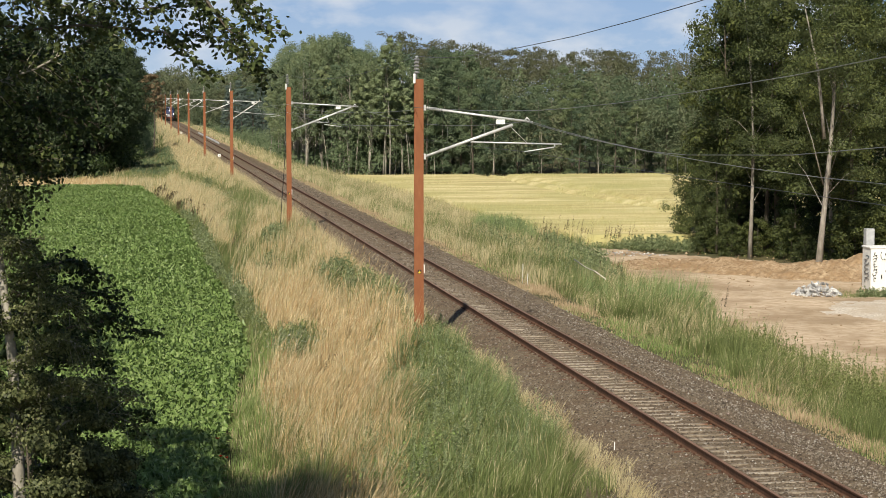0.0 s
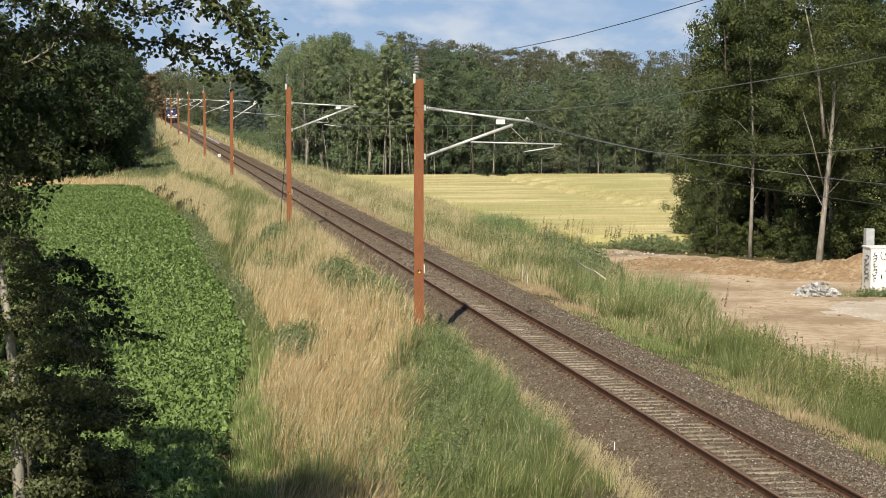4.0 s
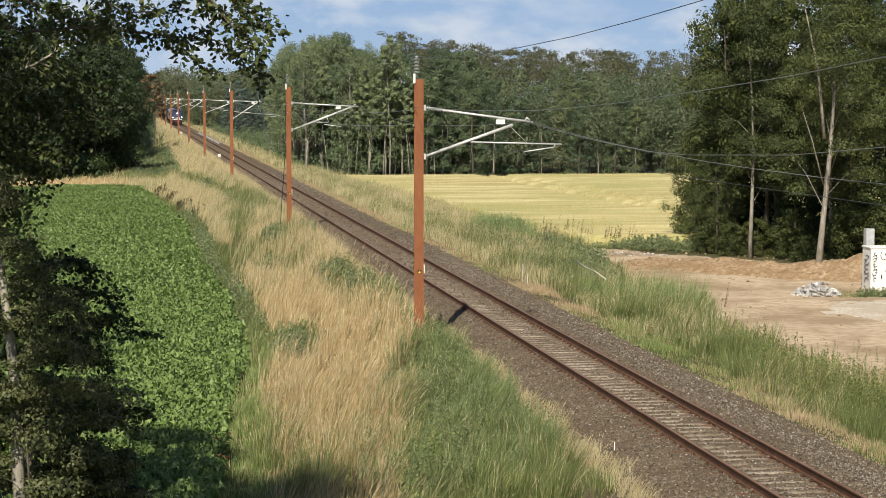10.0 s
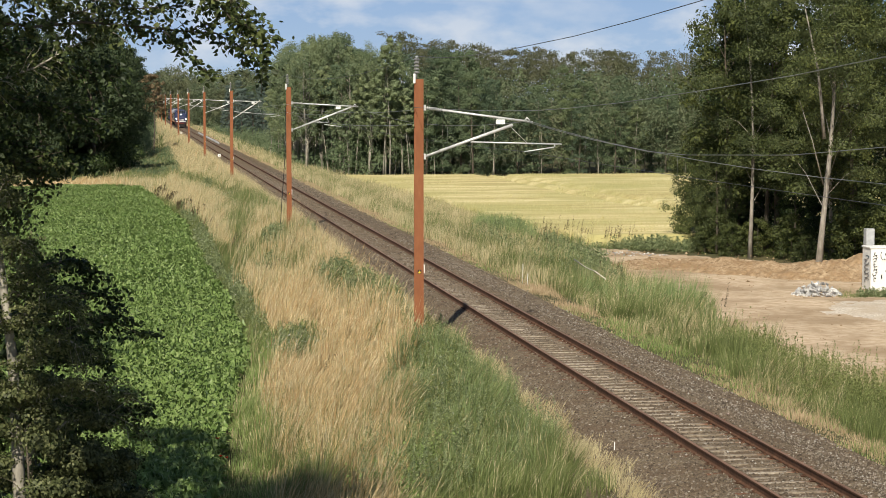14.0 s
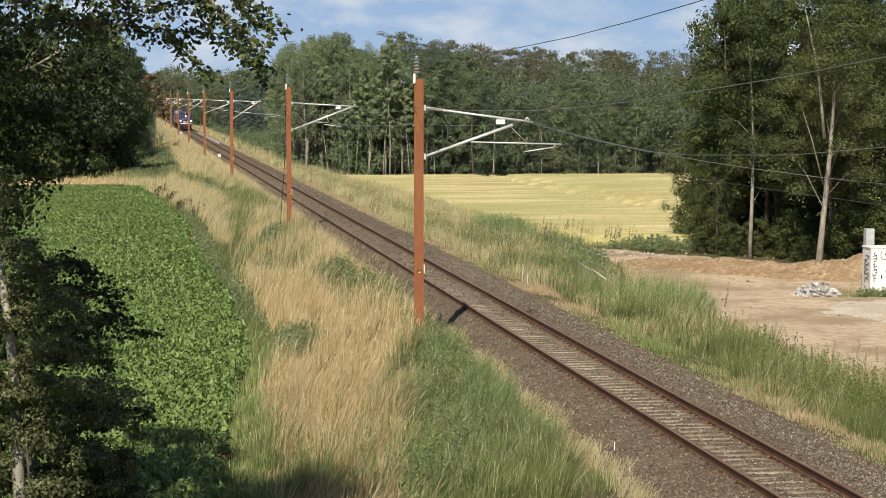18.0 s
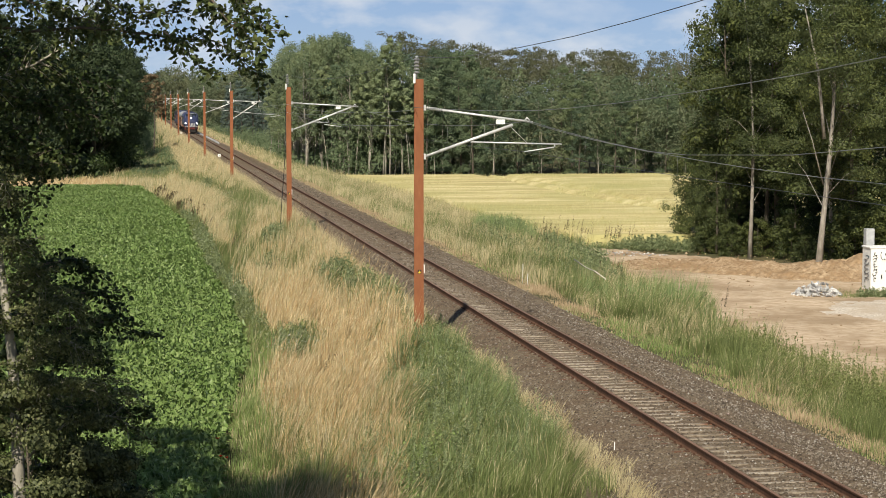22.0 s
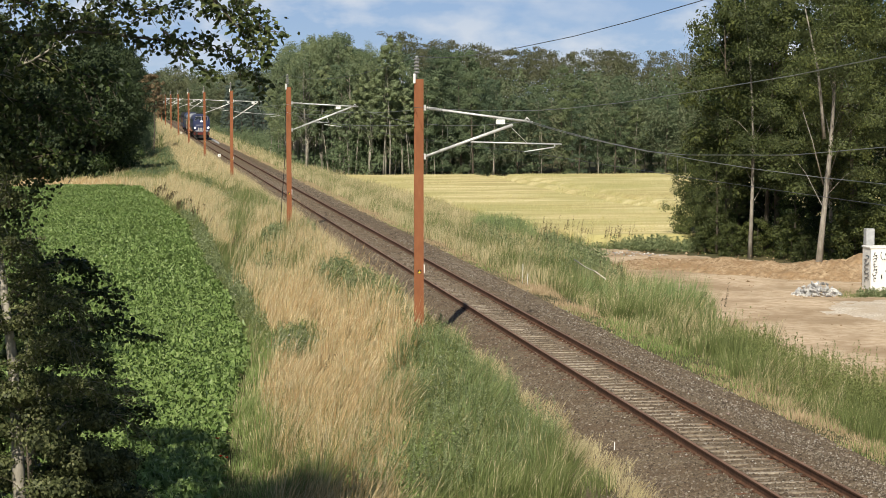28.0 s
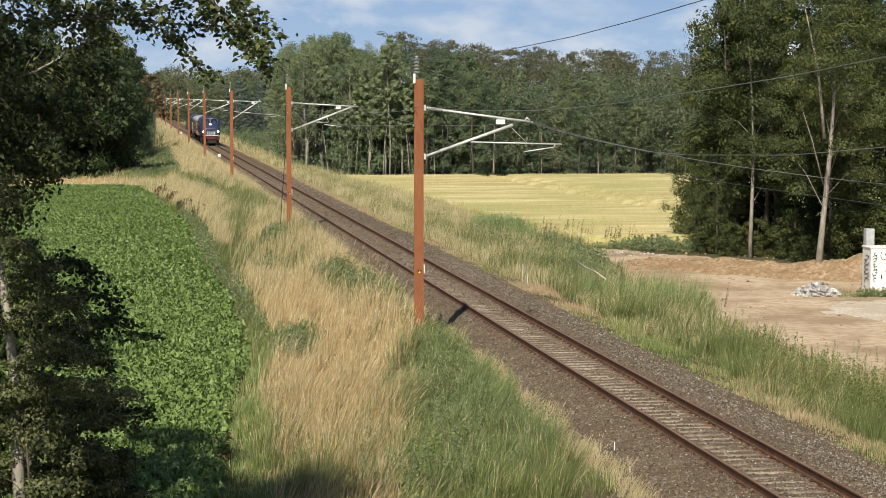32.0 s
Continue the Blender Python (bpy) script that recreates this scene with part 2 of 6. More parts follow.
M_GLASS = glass_mat()
M_LAMP = glow_mat("headlight", (1.0, 0.95, 0.85), 5.0)


# ---- mesh helpers ----
def part(name, bm, mat, parent=None, label=""):
    """Links a bmesh as one mesh object, under its thing if one is given."""
    me = bpy.data.meshes.new(name)
    bm.to_mesh(me)
    bm.free()
    me.materials.append(mat)
    ob = new(name, me)
    ob.parent = parent
    return tagged(ob, label)


def from_arrays(name, verts, faces, mat, parent=None, smooth=False):
    """One mesh object from numpy arrays; faces all with the same number of corners."""
    verts, faces = np.asarray(verts, np.float32), np.asarray(faces, np.int32)
    k = faces.shape[1]
    me = bpy.data.meshes.new(name)
    me.vertices.add(len(verts))
    me.vertices.foreach_set("co", verts.ravel())
    me.loops.add(faces.size)
    me.loops.foreach_set("vertex_index", faces.ravel())
    me.polygons.add(len(faces))
    me.polygons.foreach_set("loop_start", np.arange(0, faces.size, k, dtype=np.int32))
    if smooth:
        me.polygons.foreach_set("use_smooth", np.ones(len(faces), bool))
    me.materials.append(mat)
    me.update(calc_edges=True)
    ob = new(name, me)
    ob.parent = parent
    return ob


def box(bm, x0, x1, y0, y1, z0, z1, bevel=0.0):
    r = bmesh.ops.create_cube(bm, size=1, matrix=Matrix.Translation(((x0 + x1) / 2, (y0 + y1) / 2, (z0 + z1) / 2)) @ Matrix.Diagonal((x1 - x0, y1 - y0, z1 - z0, 1)))
    if bevel:
        es = {e for v in r["verts"] for e in v.link_edges}
        bmesh.ops.bevel(bm, geom=list(es), offset=bevel, segments=1, affect="EDGES")


def tube(bm, pts, radii, n=6, cap=True):
    """A round bar along the points."""
    pts = [Vector(p) for p in pts]
    if not hasattr(radii, "__len__"):
        radii = [radii] * len(pts)
    rings = []
    for i, p in enumerate(pts):
        d = (pts[min(i + 1, len(pts) - 1)] - pts[max(i - 1, 0)]).normalized()
        a = d.cross(Vector((0, 0, 1)) if abs(d.z) < 0.9 else Vector((1, 0, 0))).normalized()
        c = d.cross(a)
        rings.append([bm.verts.new(p + (a * math.cos(2 * math.pi * k / n) + c * math.sin(2 * math.pi * k / n)) * radii[i]) for k in range(n)])
    for r, s in zip(rings, rings[1:]):
        for k in range(n):
            f = bm.faces.new((r[k], r[(k + 1) % n], s[(k + 1) % n], s[k]))
            f.smooth = True
    if cap:
        bm.faces.new(rings[0][::-1])
        bm.faces.new(rings[-1])


def bar(name, pts, radii, mat, parent=None, n=6, label=""):
    bm = bmesh.new()
    tube(bm, pts, radii, n)
    return part(name, bm, mat, parent, label)


def block(name, dims, mat, parent=None, bevel=0.0, label=""):
    bm = bmesh.new()
    box(bm, *dims, bevel)
    return part(name, bm, mat, parent, label)


def thing(name, m, label, category, group="", kind=""):
    """The empty at the base of a thing; its parts hang under it."""
    e = new(name)
    e.empty_display_size = 0.2
    e.matrix_basis = m
    return tagged(e, label, category, group, kind)


def leaves(rng, pos, size, flat=0.3, long=1.5, droop=0.25, out=None):
    """Folded leaf blades of two triangles at the places given; out: the way that the leaves of a clump face."""
    n = len(pos)
    nrm = rng.normal(size=(n, 3))
    nrm[:, 2] = np.abs(nrm[:, 2]) + flat
    if out is not None:
        nrm = nrm * 0.42 + out * 1.5
    nrm /= np.linalg.norm(nrm, axis=1)[:, None]
    d = np.cross(nrm, rng.normal(size=(n, 3)))
    d /= np.linalg.norm(d, axis=1)[:, None] + 1e-9
    d[:, 2] -= droop
    s = np.cross(nrm, d)
    w = (size * rng.uniform(0.65, 1.3, n))[:, None]
    v = np.empty((n, 4, 3))
    v[:, 0] = pos - d * w * long * 0.5
    v[:, 1] = pos + s * w * 0.5 + nrm * w * 0.12
    v[:, 2] = pos + d * w * long * 0.5
    v[:, 3] = pos - s * w * 0.5 + nrm * w * 0.12
    i = np.arange(n)[:, None] * 4
    f = np.concatenate([i + [0, 1, 2], i + [0, 2, 3]])
    return v.reshape(-1, 3), f


def blades(rng, base, height, width, lean, bend=0.35, wind=(0.25, 0.1), plume=0.0):
    """Grass blades of three triangles, bent over to one side; a share of them with a feathery head."""
    n = len(base)
    a = rng.uniform(0, 2 * math.pi, n)
    side = np.stack([np.cos(a), np.sin(a) * 0.5, np.zeros(n)], 1)
    b = rng.uniform(0, 2 * math.pi, n)
    tip = np.stack([np.cos(b) * lean + wind[0] * rng.uniform(0.3, 1.3, n), np.sin(b) * lean + wind[1], np.ones(n)], 1)
    h, w = np.broadcast_to(height, n)[:, None], np.broadcast_to(width, n)[:, None]
    v = np.empty((n, 5, 3))
    mid = base + tip * h * 0.55 * np.array([1 - bend, 1 - bend, 1.0])
    v[:, 0], v[:, 1] = base - side * w * 0.5, base + side * w * 0.5
    v[:, 2], v[:, 3] = mid - side * w * 0.42, mid + side * w * 0.42
    v[:, 4] = base + tip * h
    i = np.arange(n)[:, None] * 5
    f = np.concatenate([i + [0, 1, 3], i + [0, 3, 2], i + [2, 3, 4]])
    v = v.reshape(-1, 3)
    if plume:
        k = np.flatnonzero(rng.uniform(0, 1, n) < plume)
        q = np.empty((len(k), 4, 3))
        top, way = base[k] + tip[k] * h[k], tip[k] * h[k]
        q[:, 0], q[:, 2] = top - way * 0.16, top + way * 0.05 + np.array([0.02, 0, -0.01])
        q[:, 1], q[:, 3] = top - way * 0.08 - side[k] * w[k] * 0.62, top - way * 0.08 + side[k] * w[k] * 0.62
        j = np.arange(len(k))[:, None] * 4 + len(v)
        v, f = np.concatenate([v, q.reshape(-1, 3)]), np.concatenate([f, j + [0, 1, 2], j + [0, 2, 3]])
    return v, f


def slivers(rng, base, height, width, lean, wind=(0.25, 0.1)):
    """Single-triangle blades for grass seen from afar."""
    n = len(base)
    a, b = rng.uniform(0, 6.283, n), rng.uniform(0, 6.283, n)
    side = np.stack([np.cos(a), np.sin(a) * 0.5, np.zeros(n)], 1)
    tip = np.stack([np.cos(b) * lean + wind[0] * rng.uniform(0.3, 1.3, n), np.sin(b) * lean + wind[1], np.ones(n)], 1)
    h, w = np.broadcast_to(height, n)[:, None], np.broadcast_to(width, n)[:, None]
    v = np.empty((n, 3, 3))
    v[:, 0], v[:, 1], v[:, 2] = base - side * w * 0.65, base + side * w * 0.65, base + tip * h
    return v.reshape(-1, 3), np.arange(n * 3).reshape(n, 3)


def round_leaves(rng, pos, size, droop=0.6):
    """Broad rounded leaves of four triangles that hang from their stalks."""
    n = len(pos)
    d = rng.normal(size=(n, 3)) * [1, 1, 0.5]
    d[:, 2] -= droop
    d /= np.linalg.norm(d, axis=1)[:, None]
    s = np.cross(d, rng.normal(size=(n, 3)))
    s /= np.linalg.norm(s, axis=1)[:, None]
    up = np.cross(s, d)
    w = (size * rng.uniform(0.7, 1.25, n))[:, None]
    v = np.empty((n, 6, 3))
    for k, (a, c, e) in enumerate(((0, 0, 0), (0.26, 0.42, 0.1), (0.68, 0.32, 0.12), (1.2, 0, -0.08), (0.68, -0.32, 0.12), (0.26, -0.42, 0.1))):
        v[:, k] = pos + d * w * a + s * w * c + up * w * e
    i = np.arange(n)[:, None] * 6
    return v.reshape(-1, 3), np.concatenate([i + [0, 1, 2], i + [0, 2, 3], i + [0, 3, 4], i + [0, 4, 5]])


def join_arrays(items):
    vs, fs, o = [], [], 0
    for v, f in items:
        vs.append(v)
        fs.append(f + o)
        o += len(v)
    return np.concatenate(vs), np.concatenate(fs)


# ---- the ground ----
def ground_z(x, y):
    x, y = np.asarray(x, float), np.asarray(y, float)
    z = np.interp(x, [-400, -30, -9.6, -8.3, -3.4, -2.5, 2.9, 4.2, 8.5, 11, 400], [-2.2, -2.1, -2.0, -1.85, -0.82, -0.72, -0.72, -0.86, -1.7, -2.0, -2.0])
    # a low shoulder along the masts
    z = z + np.interp(x, [-6.5, -4.2, -3.2, -2.7], [0, 0.40, 0.36, 0]) * np.interp(y, [50, 62, 105, 125], [0, 1.0, 1.0, 1.35])
    # a ridge along the far part of the beets, with a dip behind it
    ridge = x - np.interp(y, [130, 148, 168, 196, 213, 225], [-6.0, -6.1, -6.6, -7.8, -9.9, -12.5])
    z = z + (0.5 * np.exp(-(ridge / 0.8) ** 2) - 0.22 * np.exp(-((ridge - 2.0) / 0.8) ** 2)) * np.interp(y, [115, 145, 215, 228], [0, 1, 1, 0])
    soft = np.clip((np.abs(x) - 3.0) / 3.0, 0, 1)
    return z + soft * (0.07 * np.sin(x * 0.9 + y * 0.23) + 0.05 * np.sin(y * 0.61 - x * 0.4))


def lump(x, y, s=1.0, k=0.0):
    """Smooth waves that never quite repeat, between about -1 and 1."""
    return (np.sin(x * 1.7 / s + 1.3 * np.sin(y * 0.9 / s + k)) + np.sin(y * 1.1 / s + 1.7 * np.sin(x * 1.3 / s + 2 * k)) + np.sin((x + y) * 2.9 / s + k * 3) * 0.6) / 2.6


def sheet(name, xs, ys, zf, mat, parent=None, smooth=True):
    gx, gy = np.meshgrid(xs, ys)
    v = np.stack([gx.ravel(), gy.ravel(), zf(gx, gy).ravel()], 1)
    n = len(xs)
    a = (np.arange(len(ys) - 1)[:, None] * n + np.arange(n - 1)[None, :]).ravel()
    return from_arrays(name, v, np.stack([a, a + 1, a + n + 1, a + n], 1), mat, parent, smooth)


gx = np.concatenate([[-3000, -900, -300, -120, -60, -40], np.arange(-30, 34, 0.8), [40, 60, 120, 300, 900, 3000]])
gy = np.concatenate([[-300, -60, -20], np.arange(0, 160, 2.0), np.arange(160, 240, 3.0), np.arange(240, 420, 6.0), np.arange(420, 1000, 25.0), [1200, 1700, 2600, 4500]])
tagged(sheet("ground", gx, gy, ground_z, M_GROUND), "grassy ground that slopes down from the railway bank", "ground", kind="structure")


def beet_edge(y):
    return np.interp(y, [40, 48, 60, 75, 90, 101, 122, 152, 168, 182, 197, 213, 218, 220], [-10.9, -10.5, -9.7, -8.25, -8.1, -8.2, -8.5, -8.5, -9.1, -9.7, -10.2, -11.2, -12.6, -14.4])


def dirt_edge(y):
    return np.interp(y, [50, 65, 81, 92, 100, 113, 129], [9.8, 10.2, 10.6, 11.6, 12.8, 13.3, 15.0])


def wheat_edge(y):
    return np.interp(y, [128, 134, 143, 152, 196, 232, 240], [17.5, 15.0, 14.2, 13.8, 13.0, 11.0, 10.6])


# bare sand of the building lot, with ruts
def dirt_z(x, y):
    return -1.86 + 0.04 * lump(x, y, 2.2, 1.0) + 0.012 * np.sin(x * 3.1 + 0.3 * y) + 0.03 * lump(x, y, 0.8, 4.0)


tagged(sheet("sandy_ground", np.arange(9.5, 45, 0.5), np.arange(46, 133, 0.8), lambda x, y: np.where((x > dirt_edge(y) - 0.3 + 0.5 * lump(x, y, 1.5)) & (y < 125.2 - 1.62 * (x - 17) + lump(x, y, 1.1, 3.0)), dirt_z(x, y), ground_z(x, y) - 0.1), M_DIRT), "bare sandy ground of a building lot with ruts", "ground", kind="structure")
tagged(sheet("gravel_patch", np.arange(16.0, 34, 0.2), np.arange(78, 96, 0.3), lambda x, y: dirt_z(x, y) - 0.03 + 0.10 * np.clip(1.5 - np.hypot((x - 22.5) / 5.0, (y - 87.0) / 5.2) ** 2 + 0.3 * lump(x, y, 1.0) + 0.3 * lump(x, y, 0.4, 2.0), -0.5, 1), M_GRAVEL), "pale gravel spread on the sandy ground", "gravel", kind="structure")
tagged(sheet("field_soil", np.arange(-34, -7, 0.5), np.arange(34, 229, 1.5), lambda x, y: np.where(x < beet_edge(y) - 0.1, ground_z(x, y) + 0.03, ground_z(x, y) - 0.15), M_SOIL), "dark soil under the beet rows", "soil", kind="structure")
rng = np.random.default_rng(5)
def tram_line(x, y):
    """Depth of the wheel tracks through the wheat, 0 to 1."""
    out = 0 * x
    for xa, ya, xb, yb in ((27.0, 211.5, 28.5, 170.0), (30.2, 192.5, 31.2, 169.5)):
        off = x - (xa + (xb - xa) * (y - ya) / (yb - ya)) - 0.6 * np.sin((y - ya) * 0.06)
        out = np.maximum(out, np.clip(1.25 - np.abs(off) / 0.8, 0, 1) * (y > yb - 30))
    return out


wheat = thing("wheat_field", pose(0, 0, 0), "ripe pale yellow wheat field before the wood", "wheat field", kind="stuff")
wx, wy = np.concatenate([np.arange(10, 62, 0.4), [70, 90, 130]]), np.concatenate([np.arange(126, 180, 0.7), np.arange(180, 242, 1.2)])
sheet("canopy", wx, wy, lambda x, y: np.where((x > wheat_edge(y)) & (y > 131 - 0.04 * x) & (y < 237.5), -1.32 + 0.05 * lump(x, y, 3.0) + 0.015 * lump(x, y, 0.6, 2.0) - 0.4 * tram_line(x, y), ground_z(x, y) - 0.1), M_WHEATTOP, wheat)
n = 70000
p = np.stack([rng.uniform(11, 62, n), 131 + 106 * rng.uniform(0, 1, n) ** 1.5, np.zeros(n)], 1)
p = p[(tram_line(p[:, 0], p[:, 1]) < 0.5) & (p[:, 0] > wheat_edge(p[:, 1]) - 0.3) & (p[:, 1] > 130.2 - 0.04 * p[:, 0])]
p[:, 2] = np.where(p[:, 1] < 133, ground_z(p[:, 0], p[:, 1]), -1.7)
M_WHEAT = leaf_mat("wheat_ears", (0.36, 0.31, 0.125), (0.53, 0.465, 0.215), (0.70, 0.64, 0.37), 0.3, 0.7, 0.75, 0.22, (0.40, 0.385, 0.165), patch_stretch=(0.12, 1.0, 1.0))
v, f = slivers(rng, p, np.where(p[:, 1] < 133, rng.uniform(0.55, 0.75, len(p)), rng.uniform(0.4, 0.62, len(p))), 0.05, 0.12)
from_arrays("ears", v, f, M_WHEAT, wheat)


# ---- the track ----
def railway():
    track = thing("railway_track", pose(0, 0, 0), "single railway track with rusty rails on dark ballast", "railway track", kind="structure")

    def bed_z(x, y):
        a = np.abs(x - 0.1)
        z = np.interp(a, [0, 0.62, 0.9, 1.4, 2.9, 3.6, 3.9], [-0.197, -0.194, -0.182, -0.18, -0.66, -0.70, -1.0])
        return z + 0.022 * lump(x, y, 0.35) + 0.012 * lump(x, y, 0.13, 2.0)

    bed = sheet("ballast", np.arange(-3.8, 4.05, 0.12), np.concatenate([np.arange(36, 100, 0.2), np.arange(100, 200, 1.0), np.arange(200, 980, 6.0)]), bed_z, M_BALLAST, track)
    tagged(bed, "brownish crushed-stone ballast")
    # loose stones
    r = np.random.default_rng(11)
    n = 40000
    y = 36.5 + 62 * r.uniform(0, 1, n) ** 1.6
    x = r.uniform(-3.3, 3.6, n)
    far_n = 11000
    x = np.concatenate([x, r.uniform(-3.3, 3.5, far_n)])
    y = np.concatenate([y, 92 + 130 * r.uniform(0, 1, far_n) ** 1.4])
    n = len(x)
    keep = (np.abs(x) > 1.2) | (r.uniform(0, 1, n) < 0.6) | (y > 66)
    x, y = x[keep], y[keep]
    n = len(x)
    octa = np.array([(1, 0, 0), (0, 1, 0), (-1, 0, 0), (0, -1, 0), (0, 0, 0.8), (0, 0, -0.8)])
    s = (r.uniform(0.015, 0.033, n) * np.interp(y, [80, 110, 220], [1.0, 1.5, 2.2]) * np.where(r.uniform(0, 1, n) < 0.04, 1.8, 1.0))[:, None, None] * r.uniform(0.6, 1.3, (n, 6, 1))
    a = r.uniform(0, math.pi, n)
    rot = np.stack([np.cos(a), -np.sin(a), np.sin(a), np.cos(a)], 1).reshape(n, 2, 2)
    v = octa[None] * s
    v[:, :, :2] = np.einsum("nij,nkj->nki", rot, v[:, :, :2])
    v += np.stack([x, y, bed_z(x, y) + 0.008], 1)[:, None, :]
    fo = np.array([(0, 1, 4), (1, 2, 4), (2, 3, 4), (3, 0, 4), (1, 0, 5), (2, 1, 5), (3, 2, 5), (0, 3, 5)])
    stones = from_arrays("loose_stones", v.reshape(-1, 3), (np.arange(n)[:, None, None] * 6 + fo[None]).reshape(-1, 3), M_STONE, track)
    tagged(stones, "loose brown and grey ballast stones", kind="stuff")
    # paler stones, strewn along the shoulders
    k = r.uniform(0, 1, 2600)
    px_, py_ = np.where(k < 0.5, r.uniform(1.7, 3.7, 2600), r.uniform(-3.2, 1.6, 2600)), 37 + 77 * r.uniform(0, 1, 2600) ** 1.4
    sz = r.uniform(0.014, 0.034, (2600, 1, 1)) * r.uniform(0.6, 1.3, (2600, 6, 1))
    q = octa[None] * sz + np.stack([px_, py_, bed_z(px_, py_) + 0.012], 1)[:, None, :]
    tagged(from_arrays("pale_stones", q.reshape(-1, 3), (np.arange(2600)[:, None, None] * 6 + fo[None]).reshape(-1, 3), M_PALESTONE, track), "pale grey stones among the ballast", kind="stuff")
    # rails: foot, web, head, all along
    prof = [(-0.075, -0.172), (0.075, -0.172), (0.075, -0.16), (0.022, -0.14), (0.022, -0.045), (0.036, -0.035), (0.036, -0.004), (-0.036, -0.004), (-0.036, -0.035), (-0.022, -0.045), (-0.022, -0.14), (-0.075, -0.16)]
    for side in (-0.753, 0.753):
        bm = bmesh.new()
        ends = [[bm.verts.new((side + px, yy, pz)) for px, pz in prof] for yy in (28.0, 980.0)]
        for k in range(len(prof)):
            bm.faces.new((ends[0][k], ends[0][(k + 1) % 12], ends[1][(k + 1) % 12], ends[1][k]))
        rail = part("rail", bm, M_RAIL, track, "rusty brown steel rail")
        top = block("rail_head", (side - 0.034, side + 0.034, 28, 980, -0.0035, 0.0), M_RAILTOP, rail)
    # sleepers, half sunk in the ballast
    bm = bmesh.new()
    box(bm, -1.2, 1.2, -0.070, 0.070, -0.36, -0.172, 0.025)
    first = part("sleeper", bm, M_SLEEPER, track, "weathered grey-brown sleeper")
    rs = random.Random(2)
    for k in range(300):
        ob = first if k == 0 else new("sleeper", first.data)
        ob.parent = track
        ob.matrix_basis = pose(rs.uniform(-0.02, 0.02), 35.0 + 0.535 * k, -rs.uniform(0.0, 0.012) - 0.022 * min(1, max(0, (0.535 * k - 33) / 30)), 0, rs.uniform(-0.3, 0.3), rs.uniform(-0.5, 0.5))
    # fastenings on the near sleepers
    bm = bmesh.new()
    box(bm, -0.17, 0.17, -0.07, 0.07, -0.176, -0.160, 0.006)
    box(bm, -0.13, -0.085, -0.035, 0.035, -0.16, -0.12, 0.01)
    box(bm, 0.085, 0.13, -0.035, 0.035, -0.16, -0.12, 0.01)
    plate = None
    for k in range(75):
        for side in (-0.753, 0.753):
            if plate is None:
                plate = part("base_plate", bm, M_RAIL, track, "rusty rail fastening")
                ob = plate
            else:
                ob = new("base_plate", plate.data)
            ob.parent = track
            ob.matrix_basis = pose(side, 35.0 + 0.535 * k, 0)
    return track


track = railway()


